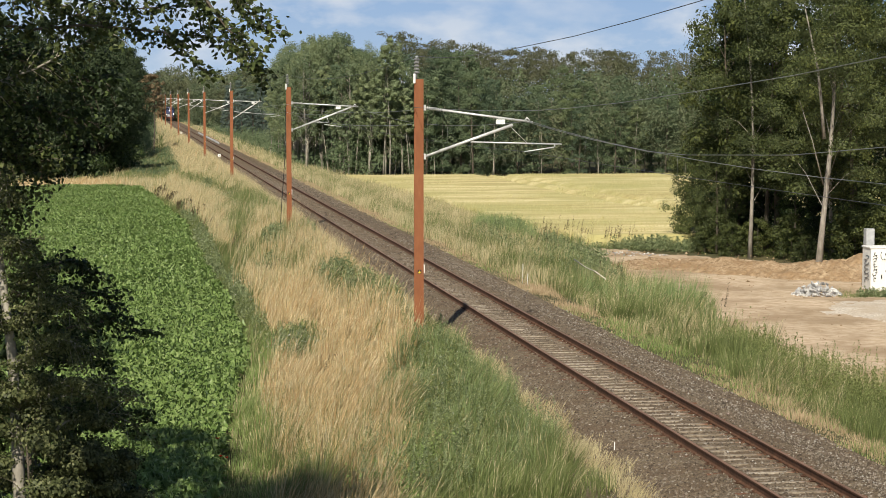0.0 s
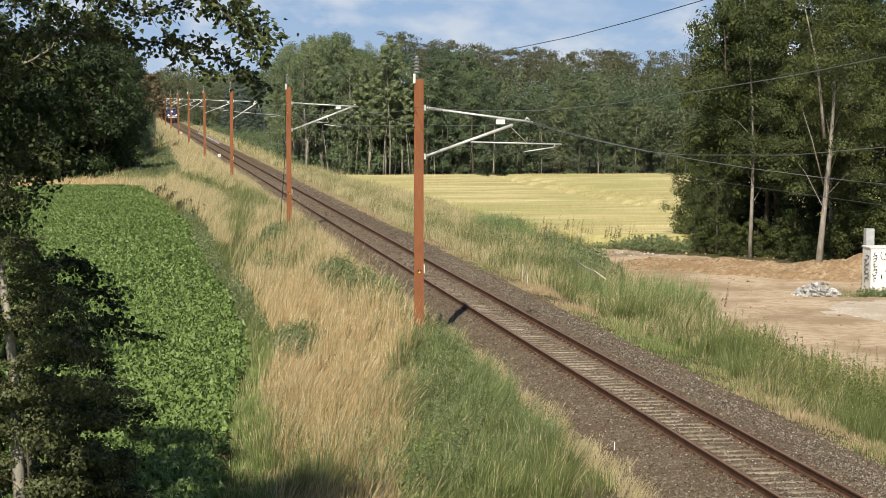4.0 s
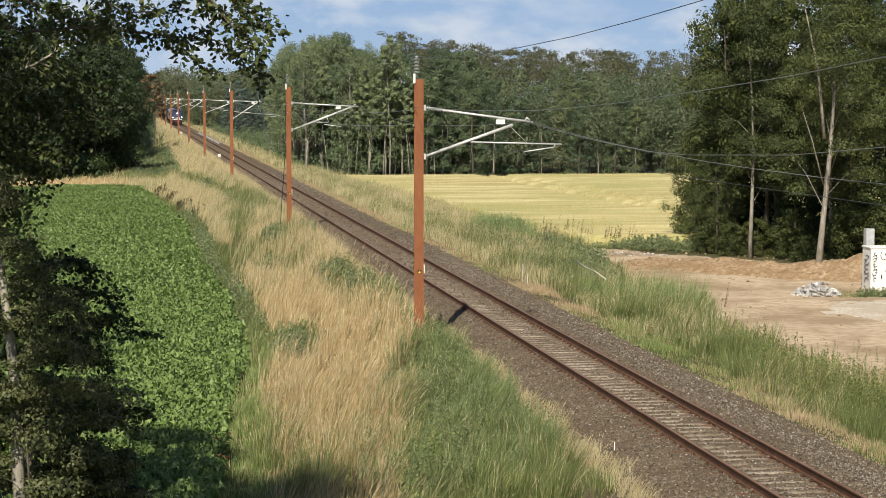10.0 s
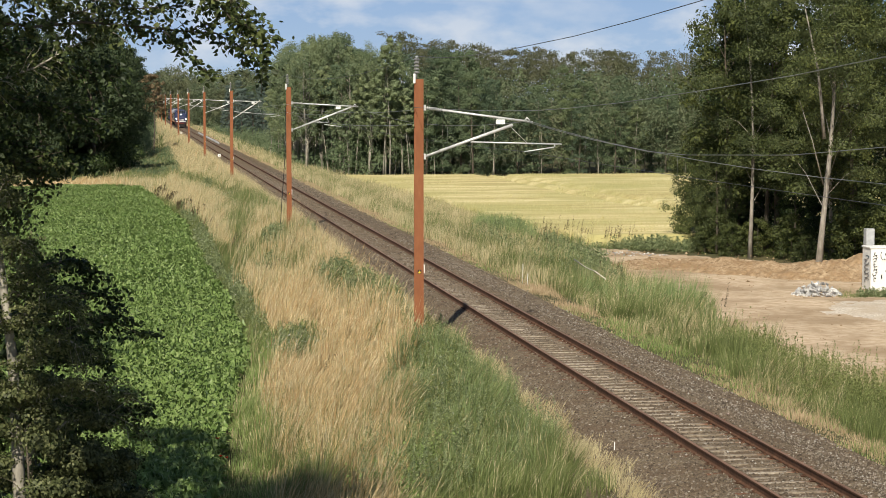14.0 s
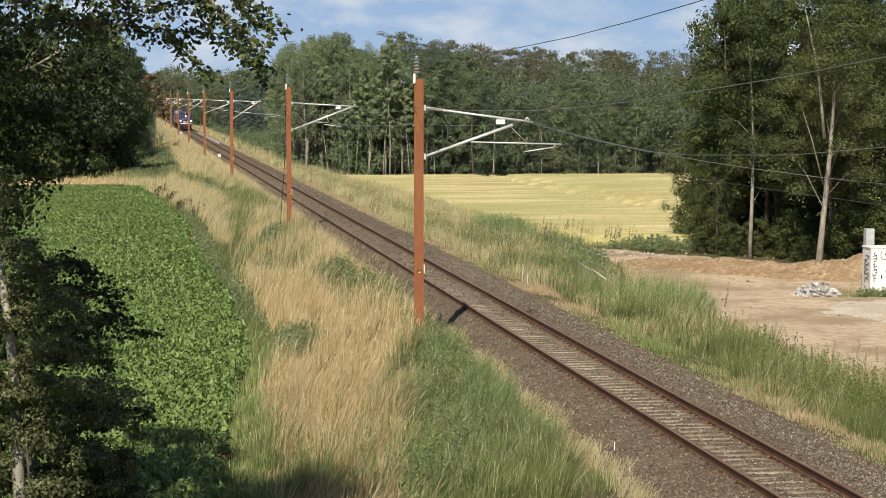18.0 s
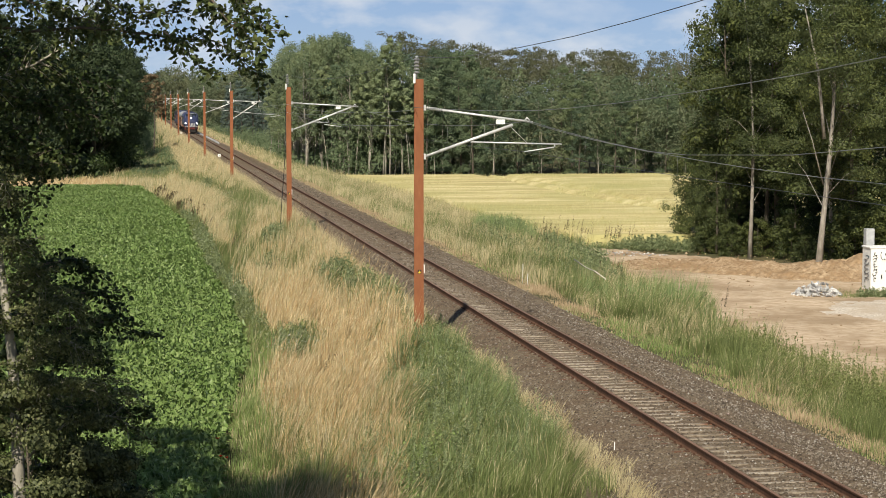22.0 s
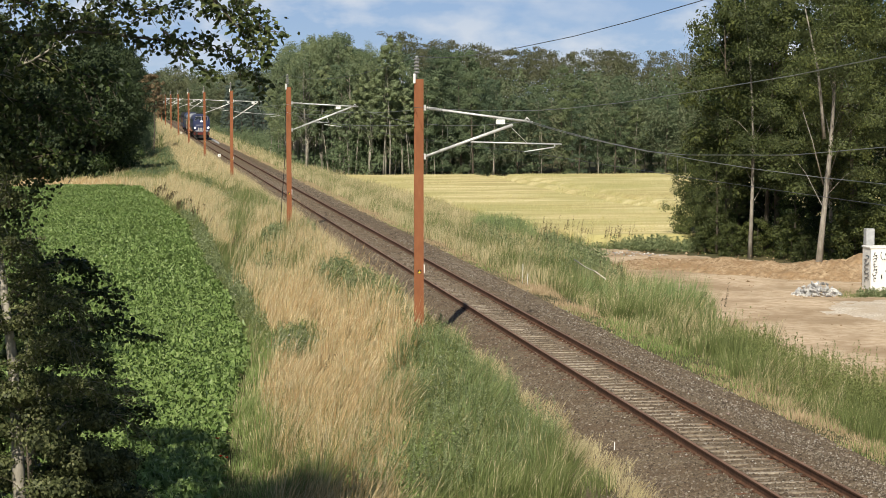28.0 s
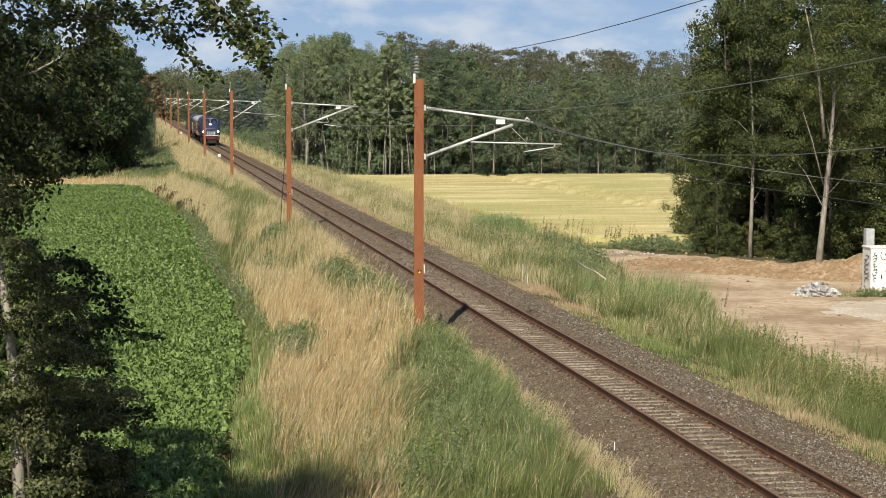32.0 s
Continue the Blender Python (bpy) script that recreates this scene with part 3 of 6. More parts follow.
# ---- masts and overhead line ----
def mast(kind):
    """A steel mast with its bracket arm; its foot is at the origin, the track lies to +x. kind 0: wire pulled to the mast with a drooping arm, 1: pushed off, 2: pulled, with a level arm."""
    m = thing("catenary_mast", pose(0, 0, 0), "orange-brown steel catenary mast with a pale bracket arm", "catenary mast", "masts along the railway")
    bm = bmesh.new()
    for y0, y1 in ((-0.14, -0.122), (0.122, 0.14)):
        box(bm, -0.13, 0.13, y0, y1, 0, 8.6)
    box(bm, -0.006, 0.006, -0.122, 0.122, 0, 8.6)
    column = part("column", bm, M_MAST, m)
    block("base_plate", (-0.22, 0.22, -0.22, 0.22, -0.05, 0.04), M_MAST, column, 0.01)
    z = 0.79
    post = bar("insulator_post", [(-0.07, -0.02, 7.81 + z), (-0.07, -0.02, 8.05 + z)], 0.025, M_INSUL, m)
    bm = bmesh.new()
    for k in range(5):
        tube(bm, [(-0.07, -0.02, 7.98 + z + k * 0.10), (-0.07, -0.02, 8.01 + z + k * 0.10), (-0.07, -0.02, 8.06 + z + k * 0.10)], [0.05, 0.10, 0.05], 8)
    part("insulator", bm, M_INSUL, m, "dark ribbed insulator")
    bar("wire_clamp", [(-0.07, -0.12, 8.5 + z), (-0.07, 0.1, 8.5 + z)], 0.03, M_TUBE, m)
    block("terminal_box", (-0.19, -0.12, -0.18, -0.11, 7.68 + z, 7.98 + z), M_WHITE, m, 0.008, "white terminal box")
    s = block("warning_sign", (-0.055, 0.055, -0.152, -0.144, 1.80 + z, 1.92 + z), M_UNDER, m, 0.0)
    bm = bmesh.new()
    vs = [bm.verts.new(c) for c in ((-0.045, -0.155, 1.815 + z), (0.045, -0.155, 1.815 + z), (0, -0.155, 1.905 + z), (-0.045, -0.150, 1.815 + z), (0.045, -0.150, 1.815 + z), (0, -0.150, 1.905 + z))]
    for fc in ((0, 1, 2), (5, 4, 3), (0, 3, 4, 1), (1, 4, 5, 2), (2, 5, 3, 0)):
        bm.faces.new([vs[k] for k in fc])
    part("triangle", bm, M_YELLOW, s, "yellow warning triangle")
    block("marker_plate", (0.14, 0.165, -0.16, 0.05, 1.82 + z, 2.08 + z), M_WHITE, m, 0.004, "white marker plate on its edge")
    for zz in (6.93, 5.42):
        block("bracket", (0.12, 0.22, -0.06, 0.06, zz - 0.09 + z, zz + 0.09 + z), M_TUBE, m, 0.012)
    tip = ((3.58, 0, 6.48 + z), (3.9, 0, 6.72 + z), (2.62, 0, 6.84 + z))[kind]
    root = (0.18, 0, 6.93 + z)
    k0 = [r + (t - r) * 0.16 for r, t in zip(root, tip)]
    bm = bmesh.new()
    tube(bm, [root, k0], 0.03, 6)
    for j in range(7):
        c = [r + (t - r) * (0.02 + 0.02 * j) for r, t in zip(root, tip)]
        d = [r + (t - r) * (0.032 + 0.02 * j) for r, t in zip(root, tip)]
        tube(bm, [c, d], 0.055, 8)
    part("arm_insulator", bm, M_ROOF, m, "pale grey ribbed insulator")
    bar("top_tube", [k0, tip], 0.035, M_TUBE, m, 8)
    r2 = (0.18, 0, 5.42 + z)
    t2 = ((2.95, 0, 6.40 + z), (3.52, 0, 6.69 + z), (2.28, 0, 6.80 + z))[kind]
    k1 = [r + (t - r) * 0.17 for r, t in zip(r2, t2)]
    bar("strut_insulator", [r2, k1], 0.04, M_ROOF, m, 8)
    bar("strut_tube", [k1, t2], 0.048, M_TUBE, m, 8)
    w = [r + (t - r) * 0.70 for r, t in zip(root, tip)]
    block("counterweight_box", (w[0] - 0.14, w[0] + 0.14, -0.05, 0.05, w[2] - 0.2, w[2] - 0.05), M_WHITE, m, 0.01)
    bar("clamp", [(tip[0] - 0.25, 0, tip[2] + 0.05), (tip[0] - 0.18, 0, tip[2] + 0.14), (tip[0] - 0.1, 0, tip[2] + 0.05)], 0.03, M_TUBE, m)
    if kind == 0:
        reg = bar("registration_tube", [(1.62, 0, 5.87 + z), (4.5, 0, 5.79 + z)], 0.026, M_TUBE, m)
        bar("drop_bracket", [(4.28, 0, 5.80 + z), (4.28, 0, 5.70 + z)], 0.022, M_TUBE, reg)
        bar("steady_arm", [(4.26, 0, 5.70 + z), (3.32, 0, 5.56 + z)], 0.022, M_TUBE, reg)
        bar("stay_wire", [(2.85, 0, 6.36 + z), (3.4, 0, 5.84 + z)], 0.008, M_TUBE, reg, 4)
    elif kind == 2:
        reg = bar("registration_tube", [(0.25, 0, 5.98 + z), (4.25, 0, 5.66 + z)], 0.026, M_TUBE, m)
        bar("steady_arm", [(4.2, 0, 5.62 + z), (3.36, 0, 5.56 + z)], 0.022, M_TUBE, reg)
        bar("stay_wire", [(2.3, 0, 6.78 + z), (2.6, 0, 5.80 + z)], 0.008, M_TUBE, reg, 4)
    else:
        reg = bar("registration_tube", [(1.4, 0, 5.86 + z), (2.2, 0, 5.84 + z)], 0.026, M_TUBE, m)
        bar("drop_bracket", [(2.1, 0, 6.25 + z), (2.25, 0, 5.84 + z)], 0.02, M_TUBE, reg)
        bar("steady_arm", [(2.0, 0, 5.72 + z), (2.95, 0, 5.60 + z)], 0.022, M_TUBE, reg)
    return m


MAST_X, MAST_DROP = -3.556, -0.79
MAST_Y = [65.87] + [120.44 + 67.63 * k for k in range(12)]
kinds = [mast(0), mast(1), mast(2)]
for k, yy in enumerate(MAST_Y):
    at = pose(MAST_X, yy, MAST_DROP)
    if k < 3:
        kinds[k].matrix_basis = at
    else:
        copy_thing(kinds[2 - k % 2], at)


def wire(name, pts, r, mat, label):
    return tagged(bar(name, pts, r, mat, None, 5), label, "wire", "overhead wires")


def sagged(a, b, sag, n=14):
    return [(a[0] + (b[0] - a[0]) * t, a[1] + (b[1] - a[1]) * t, a[2] + (b[2] - a[2]) * t - 4 * sag * t * (1 - t)) for t in [k / n for k in range(n + 1)]]


sup = [8.9] + MAST_Y
feed, mess, cont, back, low = [], [], [], [], []
for k, (a, b) in enumerate(zip(sup, sup[1:])):
    odd = k % 2
    xa, xb = (0.2, -0.2) if odd == 0 else (-0.2, 0.2)
    lead = k == 0
    if lead:
        feed += [(MAST_X - 0.07, yy, zz) for yy, zz in ((8.9, 10.2), (20, 9.35), (26, 9.05), (32.6, 8.75), (36.9, 8.61), (42.2, 8.47), (49.1, 8.37), (54, 8.335), (58, 8.34), (62, 8.40), (65.87, 8.52))]
    else:
        feed += sagged((MAST_X - 0.07, a, 8.52), (MAST_X - 0.07, b, 8.52), 0.45)
    mess += sagged((xa, a, 6.5), (xb, b, 6.55 if odd == 0 else 6.76), 0.72 if lead else 0.5)
    cont += sagged((xa, a, 5.56), (xb, b, 5.56), 0.1)
    if lead:
        back += [(MAST_X - 0.15, yy, zz) for yy, zz in ((8.9, 8.6), (16, 8.17), (24.05, 7.73), (27.5, 7.55), (31.9, 7.37), (37.6, 7.16), (42.6, 7.03), (45.7, 6.97), (49.2, 6.94), (53.1, 6.92), (58, 6.92), (62, 6.93), (65.87, 6.94))]
    else:
        back += sagged((MAST_X - 0.15, a, 6.86), (MAST_X - 0.15, b, 6.86), 0.25)
    if not lead:
        low += sagged((MAST_X - 0.15, a, 6.42), (MAST_X - 0.15, b, 6.42), 0.3)
wire("feeder_wire", feed, 0.008, M_WIRE, "dark feeder wire on the mast tops")
wire("catenary_wire", mess, 0.008, M_WIRELIGHT, "grey carrying wire hung from the arm tips")
wire("contact_wire", cont, 0.007, M_WIRE, "thin dark contact wire over the track")
wire("return_wire", back, 0.007, M_WIRELIGHT, "grey return wire strung beside the masts")
wire("anchor_wire", [(-0.2, 65.9, 6.5), (-0.2, 60, 6.26), (-0.2, 56, 6.12), (-0.2, 50, 5.97), (-0.2, 46.3, 5.98), (-0.2, 38.7, 6.18), (-0.2, 33.6, 6.45), (-0.2, 25, 7.05), (-0.2, 12, 8.2)], 0.008, M_WIRELIGHT, "grey wire that rises from the arm tip towards its anchor")
wire("earth_wire", low, 0.008, M_WIRELIGHT, "grey earth wire strung beside the masts")
droppers = []
for k, (a, b) in enumerate(zip(sup[:5], sup[1:6])):
    for t in (0.15, 0.32, 0.5, 0.68, 0.85):
        z0 = (6.5 + (6.55 - 6.5) * t) - 4 * (0.72 if k == 0 else 0.5) * t * (1 - t)
        xx = (0.2 - 0.4 * t) * (1 if k % 2 == 0 else -1)
        w = bar("dropper", [(xx, a + (b - a) * t, z0 + 0.03), (xx, a + (b - a) * t, 5.5)], 0.004, M_WIRELIGHT, None, 4)
        tagged(w, "thin dropper wire between carrying and contact wire", "wire", "droppers of the overhead line")

hang = bar("hanging_cable", [(MAST_X - 0.17, 120.3, 6.7), (MAST_X - 0.25, 120.0, 4.0), (MAST_X - 0.5, 119.6, 1.0), (MAST_X - 0.65, 119.3, -0.9)], 0.02, M_BLACK, None, 5)
tagged(hang, "black cable hanging down beside a mast", "cable")


# ---- trees ----
def crown_points(rng, centres, spread, per):
    """Leaf places in flattened clumps round the centres."""
    return clump_leaves(rng, centres, spread, per)[0]


def clump_leaves(rng, centres, spread, per):
    """Leaf places in flattened clumps, and the way out of each clump there."""
    c = np.repeat(np.asarray(centres), per, axis=0)
    r = rng.normal(size=c.shape)
    r /= np.linalg.norm(r, axis=1)[:, None] + 1e-9
    size = np.repeat(rng.uniform(0.7, 1.3, len(c) // per), per)[:, None]
    at = c + r * rng.uniform(0.25, 1.0, len(c))[:, None] ** 0.6 * np.asarray(spread) * size * rng.uniform(0.75, 1.2, (len(c), 1))
    return at, r


def foliage(rng, centres, spread, per, size, flat=0.4, long=1.5, weep=0.0):
    """A mass of leaves in clumps, each lit on its sunny side and dark beneath; weep: how far the clumps' rims hang."""
    at, way = clump_leaves(rng, centres, spread, per)
    if weep:
        out = np.hypot(way[:, 0], way[:, 1])
        at[:, 2] -= weep * spread[0] * out * out * rng.uniform(0.3, 1.2, len(at))
    return leaves(rng, at, size, flat, long, out=way)


def tree(name, seed, h, trunk_r, crown_r, base, clumps, per, leaf, bark, green, label, category="tree", group="", lean=(0, 0), profile="round", flat=0.62, puff=0.34, weep=0.0, veil=None, fork=None):
    """A tapered trunk with limbs, and a crown of leaf clumps with gaps; veil: the share of the height above which leaves
    hide the stem; fork: the share at which it splits in two."""
    rng = np.random.default_rng(seed)
    t = thing(name, pose(0, 0, 0), label, category, group)
    bm = bmesh.new()
    spine = [(lean[0] * s + 0.03 * h * math.sin(3 * s + seed) * s, lean[1] * s + 0.02 * h * math.cos(4 * s + seed) * s, h * 0.93 * s) for s in [k / 7 for k in range(8)]]
    tube(bm, spine, [trunk_r * (1.25 if k == 0 else 1) * (1 - 0.88 * k / 7) for k in range(8)], 7)

    if fork:
        a = Vector(spine[0]).lerp(Vector(spine[7]), fork)
        side = trunk_r * 0.55
        tube(bm, [a, a + Vector((-0.22, -0.05, 0.12 * h)), a + Vector((-0.42, 0, 0.22 * h)), a + Vector((-1.3, 0.2, 0.45 * h))], [side, side * 0.8, side * 0.6, side * 0.15], 7)
        tube(bm, [a - Vector((0, 0, 0.14 * h)), a + Vector((-0.75, -0.2, 0.0)), a + Vector((-1.5, -0.3, 0.12 * h))], [side * 0.4, side * 0.3, side * 0.1], 6)

    def on_spine(z):
        s = min(max(z / (h * 0.93), 0), 1) * 7
        i = min(int(s), 6)
        a, b = Vector(spine[i]), Vector(spine[i + 1])
        return a + (b - a) * (s - i)

    centres = []
    for k in range(clumps):
        u = (k + rng.uniform(0, 1)) / clumps
        z = h * (base + (1 - base) * u)
        if profile == "cone":
            r = crown_r * (1 - u) * rng.uniform(0.5, 1.05) + 0.1
        elif profile == "column":
            r = crown_r * (1 - 0.55 * u * u) * math.sqrt(rng.uniform(0.05, 1.0))
        else:
            r = crown_r * math.sqrt(max(0.06, 1 - (2 * u - 0.75) ** 2 / 1.65)) * math.sqrt(rng.uniform(0.12, 1.0))
        a = k * 2.4 + rng.uniform(-0.6, 0.6)
        s = on_spine(z)
        c = Vector((s.x + r * math.cos(a), s.y + r * math.sin(a), z + rng.uniform(-0.03, 0.03) * h))
        centres.append(c)
        root = on_spine(max(0.12 * h, z - r * rng.uniform(0.6, 1.3)))
        mid = root.lerp(c, 0.5) + Vector((0, 0, 0.12 * r))
        w = trunk_r * rng.uniform(0.06, 0.16)
        if k % (5 if clumps < 100 else 14) > 2:
            continue
        tube(bm, [root, mid, c], [w, w * 0.7, w * 0.25], 4, False)
    if veil:
        for k in range(12):
            s, a = on_spine(h * (veil + (0.98 - veil) * (k + 0.5) / 12)), k * 2.4
            centres.append(s + Vector((0.6 * math.cos(a), 0.5 * math.sin(a) - 0.9, rng.uniform(-0.2, 0.2))))
    part("trunk", bm, bark, t)
    sp = crown_r * (puff if profile != "cone" else 0.3)
    v, f = foliage(rng, [tuple(c) for c in centres], (sp, sp, sp * flat), per, leaf, weep=weep)
    from_arrays("crown", v, f, green, t)
    return t


def scatter(proto, spots, seed, tilt=0.0):
    """Copies of the trees in proto at the spots (x, y, scale), turned by chance; the first spots take the originals."""
    r = random.Random(seed)
    for k, (x, y, s) in enumerate(spots):
        m = pose(x, y, float(ground_z(x, y)) - 0.05, 0, 0, r.uniform(0, 360)) if not tilt else pose(x, y, float(ground_z(x, y)) - 0.05, r.uniform(-tilt, tilt), r.uniform(-tilt, tilt), r.uniform(0, 360))
        src = proto[k % len(proto)]
        sc = s * r.uniform(0.9, 1.1)
        ob = src if k < len(proto) else copy_thing(src, m)
        ob.matrix_basis = m @ Matrix.Diagonal((sc, sc, sc * r.uniform(0.92, 1.08), 1))


def planted(src, x, y, z, turn, sc):
    """One more tree like src, at a place and size of its own."""
    ob = copy_thing(src, pose(x, y, z))
    ob.matrix_basis = pose(x, y, z, 0, 0, turn) @ Matrix.Diagonal((sc, sc, sc, 1))
    return ob


WOOD = "trees of the wood"
wood = [
    tree("tree", 1, 16, 0.20, 3.2, 0.05, 22, 480, 0.135, M_BARK, M_FOREST, "dark green broadleaf tree at the edge of a wood", group=WOOD, flat=0.45, puff=0.42, weep=0.5),
    tree("tree", 2, 15, 0.16, 2.7, 0.14, 21, 430, 0.125, M_PALEBARK, M_FOREST2, "olive green birch at the edge of a wood", group=WOOD, flat=0.5, puff=0.4, weep=0.5),
    tree("tree", 3, 17, 0.20, 3.0, 0.06, 22, 480, 0.135, M_BARK, M_FOREST2, "tall olive green broadleaf tree in a wood", group=WOOD, flat=0.45, puff=0.42, weep=0.5),
    tree("tree", 4, 14, 0.15, 2.4, 0.2, 50, 160, 0.12, M_PALEBARK, M_FOREST, "slender green birch at the edge of a wood", group=WOOD, profile="column", flat=1.3, puff=0.22),
]
plain = [
    tree("tree", 6, 15, 0.18, 3.0, 0.14, 36, 170, 0.165, M_BARK, M_FOREST, "green broadleaf tree deep in a wood", group=WOOD),
    tree("tree", 7, 16, 0.18, 2.8, 0.2, 36, 170, 0.165, M_BARK, M_FOREST2, "olive green broadleaf tree deep in a wood", group=WOOD),
]
flank = [
    tree("tree", 15, 15, 0.16, 2.5, 0.30, 56, 110, 0.13, M_PALEBARK, M_BIRCHLEAF, "airy olive birch with a pale trunk beside the track", group=WOOD, flat=1.3, puff=0.22),
    tree("tree", 16, 15.5, 0.15, 2.2, 0.36, 54, 100, 0.13, M_PALEBARK, M_BIRCHLEAF, "slender birch with sunlit olive leaves beside the track", group=WOOD, profile="column", flat=1.4, puff=0.2),
]
flank[0].matrix_basis, flank[1].matrix_basis = pose(14.5, 263, -2.0), pose(12.2, 268, -2.0)
rr = random.Random(3)
spots, behind, edge_birches = [], [], []
for row, (y0, sc) in enumerate(((248, 0.72), (252.5, 0.84), (259, 0.92), (266, 0.96))):
    x = 11.5 + row * 1.1 + (0 if row else 1)
    while x < 68:
        (spots if row < 2 else behind).append((x + rr.uniform(-0.7, 0.7), y0 + rr.uniform(-1.8, 1.8) + (2 if x < 16 else 0), sc * rr.uniform(0.8, 1.12) * (1.0 if x < 31 else 0.78)))
        x += rr.uniform(2.2, 3.4) + row * 0.5
for k in range(16):
    y = 262 + 2.7 * k
    for off in (0, 3.4, 7.0):
        (edge_birches if off < 5 else behind).append((9.6 + off + rr.uniform(-0.8, 0.8) - (y - 262) * 0.012, y + rr.uniform(-1.5, 1.5), rr.uniform(0.88, 1.05) if off == 0 else rr.uniform(0.98, 1.12) if off < 5 else rr.uniform(0.9, 1.0)))
for k in range(10):
    behind.append((rr.uniform(11, 34), rr.uniform(430, 560), rr.uniform(0.62, 0.85)))
for k, x in enumerate((17.5, 19.4, 21.3, 23.4, 25.4, 27.6)):
    spots.append((x, 262 + 2 * (k % 3), 0.86 + 0.05 * (k % 2)))
spots = [q for q in spots if q[0] > 20.5]
scatter(wood, spots, 8)
scatter(plain, behind, 9)
edge_birches += [(13.6, 256, 0.9), (15.6, 252, 0.85), (17.4, 250.5, 0.9), (19.3, 250, 0.85), (16.5, 257, 1.0), (18.8, 256, 1.0)]
for k, (x, y, sc) in enumerate(edge_birches):
    planted(flank[k % 2], x, y, -2.0, 83 * k, sc)
saplings = tree("birch", 12, 12, 0.075, 1.3, 0.5, 26, 110, 0.16, M_PALEBARK, M_BIRCHLEAF, "thin birch with a tall pale bare trunk", group="thin birches at the wood's edge", profile="column")
scatter([saplings], [(8.4, 300, 1.0), (8.9, 290, 1.05), (9.4, 284, 0.95), (9.8, 276, 1.0), (10.4, 270, 1.1), (11.2, 266, 0.9), (12.3, 262, 1.0), (13.2, 259, 0.8), (14.2, 254, 1.1), (16.9, 249, 0.75), (18.6, 251.5, 1.0), (8.2, 318, 1.0), (8.6, 306, 0.9), (9.0, 296, 1.1), (9.2, 280, 1.0), (9.9, 272, 0.9), (10.2, 266, 1.05), (10.9, 262, 0.95), (11.6, 261, 1.15), (13.4, 253, 0.7), (15.5, 251, 1.0), (17.6, 248.4, 1.15), (19.8, 247.2, 0.8), (23.0, 249, 0.85), (20.4, 248.6, 0.9), (27, 249, 0.8)], 14, 6.0)

spruce = tree("spruce", 9, 13, 0.2, 2.4, 0.08, 54, 80, 0.21, M_BARK, M_SPRUCE, "bluish spruce in a wood, paled for haze", "tree", "spruces in the wood", profile="cone")
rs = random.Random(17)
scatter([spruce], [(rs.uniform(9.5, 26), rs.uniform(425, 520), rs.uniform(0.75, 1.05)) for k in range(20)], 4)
autumn = tree("tree", 13, 13, 0.12, 1.9, 0.5, 50, 60, 0.2, M_BARK, M_RUSTLEAF, "reddish brown leafy tree by the far track", puff=0.3)
autumn.matrix_basis = pose(-8.6, 338, -2)

bare = tree("bare_tree", 14, 13, 0.07, 1.5, 0.35, 60, 7, 0.2, M_PALEBARK, M_FOREST2, "thin pale leafless tree in the wood", group="bare trees in the wood", profile="column")
scatter([bare], [(33 + 2.1 * k + rs.uniform(-1, 1), rs.uniform(257, 268), rs.uniform(0.85, 1.02)) for k in range(14)] + [(21, 256, 1.0), (24, 258, 0.95), (17.5, 252, 1.0)], 15)

# left wood, dark, beyond the beet field
LEFT = "trees of the wood beside the bank"
dark = [
    tree("tree", 21, 18, 0.24, 3.6, 0.16, 100, 130, 0.18, M_BARK, M_MIDLEAF, "dark leafy tree at the end of the beet field", group=LEFT),
    tree("tree", 22, 17, 0.22, 3.3, 0.14, 96, 130, 0.18, M_BARK, M_MIDLEAF, "dense green tree at the end of the beet field", group=LEFT),
]
spots = [(-23.6, 248, 0.95), (-24.0, 241, 1.0), (-22.0, 239, 1.0), (-25.0, 241, 1.05), (-28.5, 240, 1.0), (-21.2, 262, 0.9), (-22.0, 252, 1.05), (-22, 253, 1.05), (-19.4, 272, 0.9), (-17.9, 288, 0.9), (-16.3, 306, 0.95), (-10.8, 318, 1.0), (-16, 300, 1.1), (-9.8, 340, 0.95), (-9.3, 362, 0.95), (-8.8, 388, 0.9), (-8.6, 415, 0.9), (-8.4, 445, 0.9), (-13, 345, 1.1), (-12, 400, 1.1), (-7.9, 480, 0.85), (-7.7, 520, 0.85), (-7.6, 570, 0.85), (-7.5, 630, 0.85), (-27, 256, 1.1), (-32, 250, 1.1)]
scatter(dark, [(x, y, sc * (0.84 if x < -20.5 else 1.0)) for x, y, sc in spots if y < 310], 5)
for k, (x, y, h, r) in enumerate(((-24.5, 251, 14, 7.0), (-30.5, 249, 14, 8.0), (-16.6, 257, 15, 6.2))):
    wide = tree("tree", 25 + k, h, 0.34, r, 0.32, 190, 130, 0.2, M_BARK, M_MIDLEAF, "old tree with a wide dark overhanging crown", group=LEFT, puff=0.22)
    wide.matrix_basis = pose(x, y, -2.1)
for k, (x, y, sc) in enumerate(q for q in spots if q[1] >= 310):
    planted(dark[k % 2] if y < 420 else plain[0], x - (3.0 if y < 420 else 1.6), y, -2.1, 70 * k, sc if y < 420 else sc * 1.1)


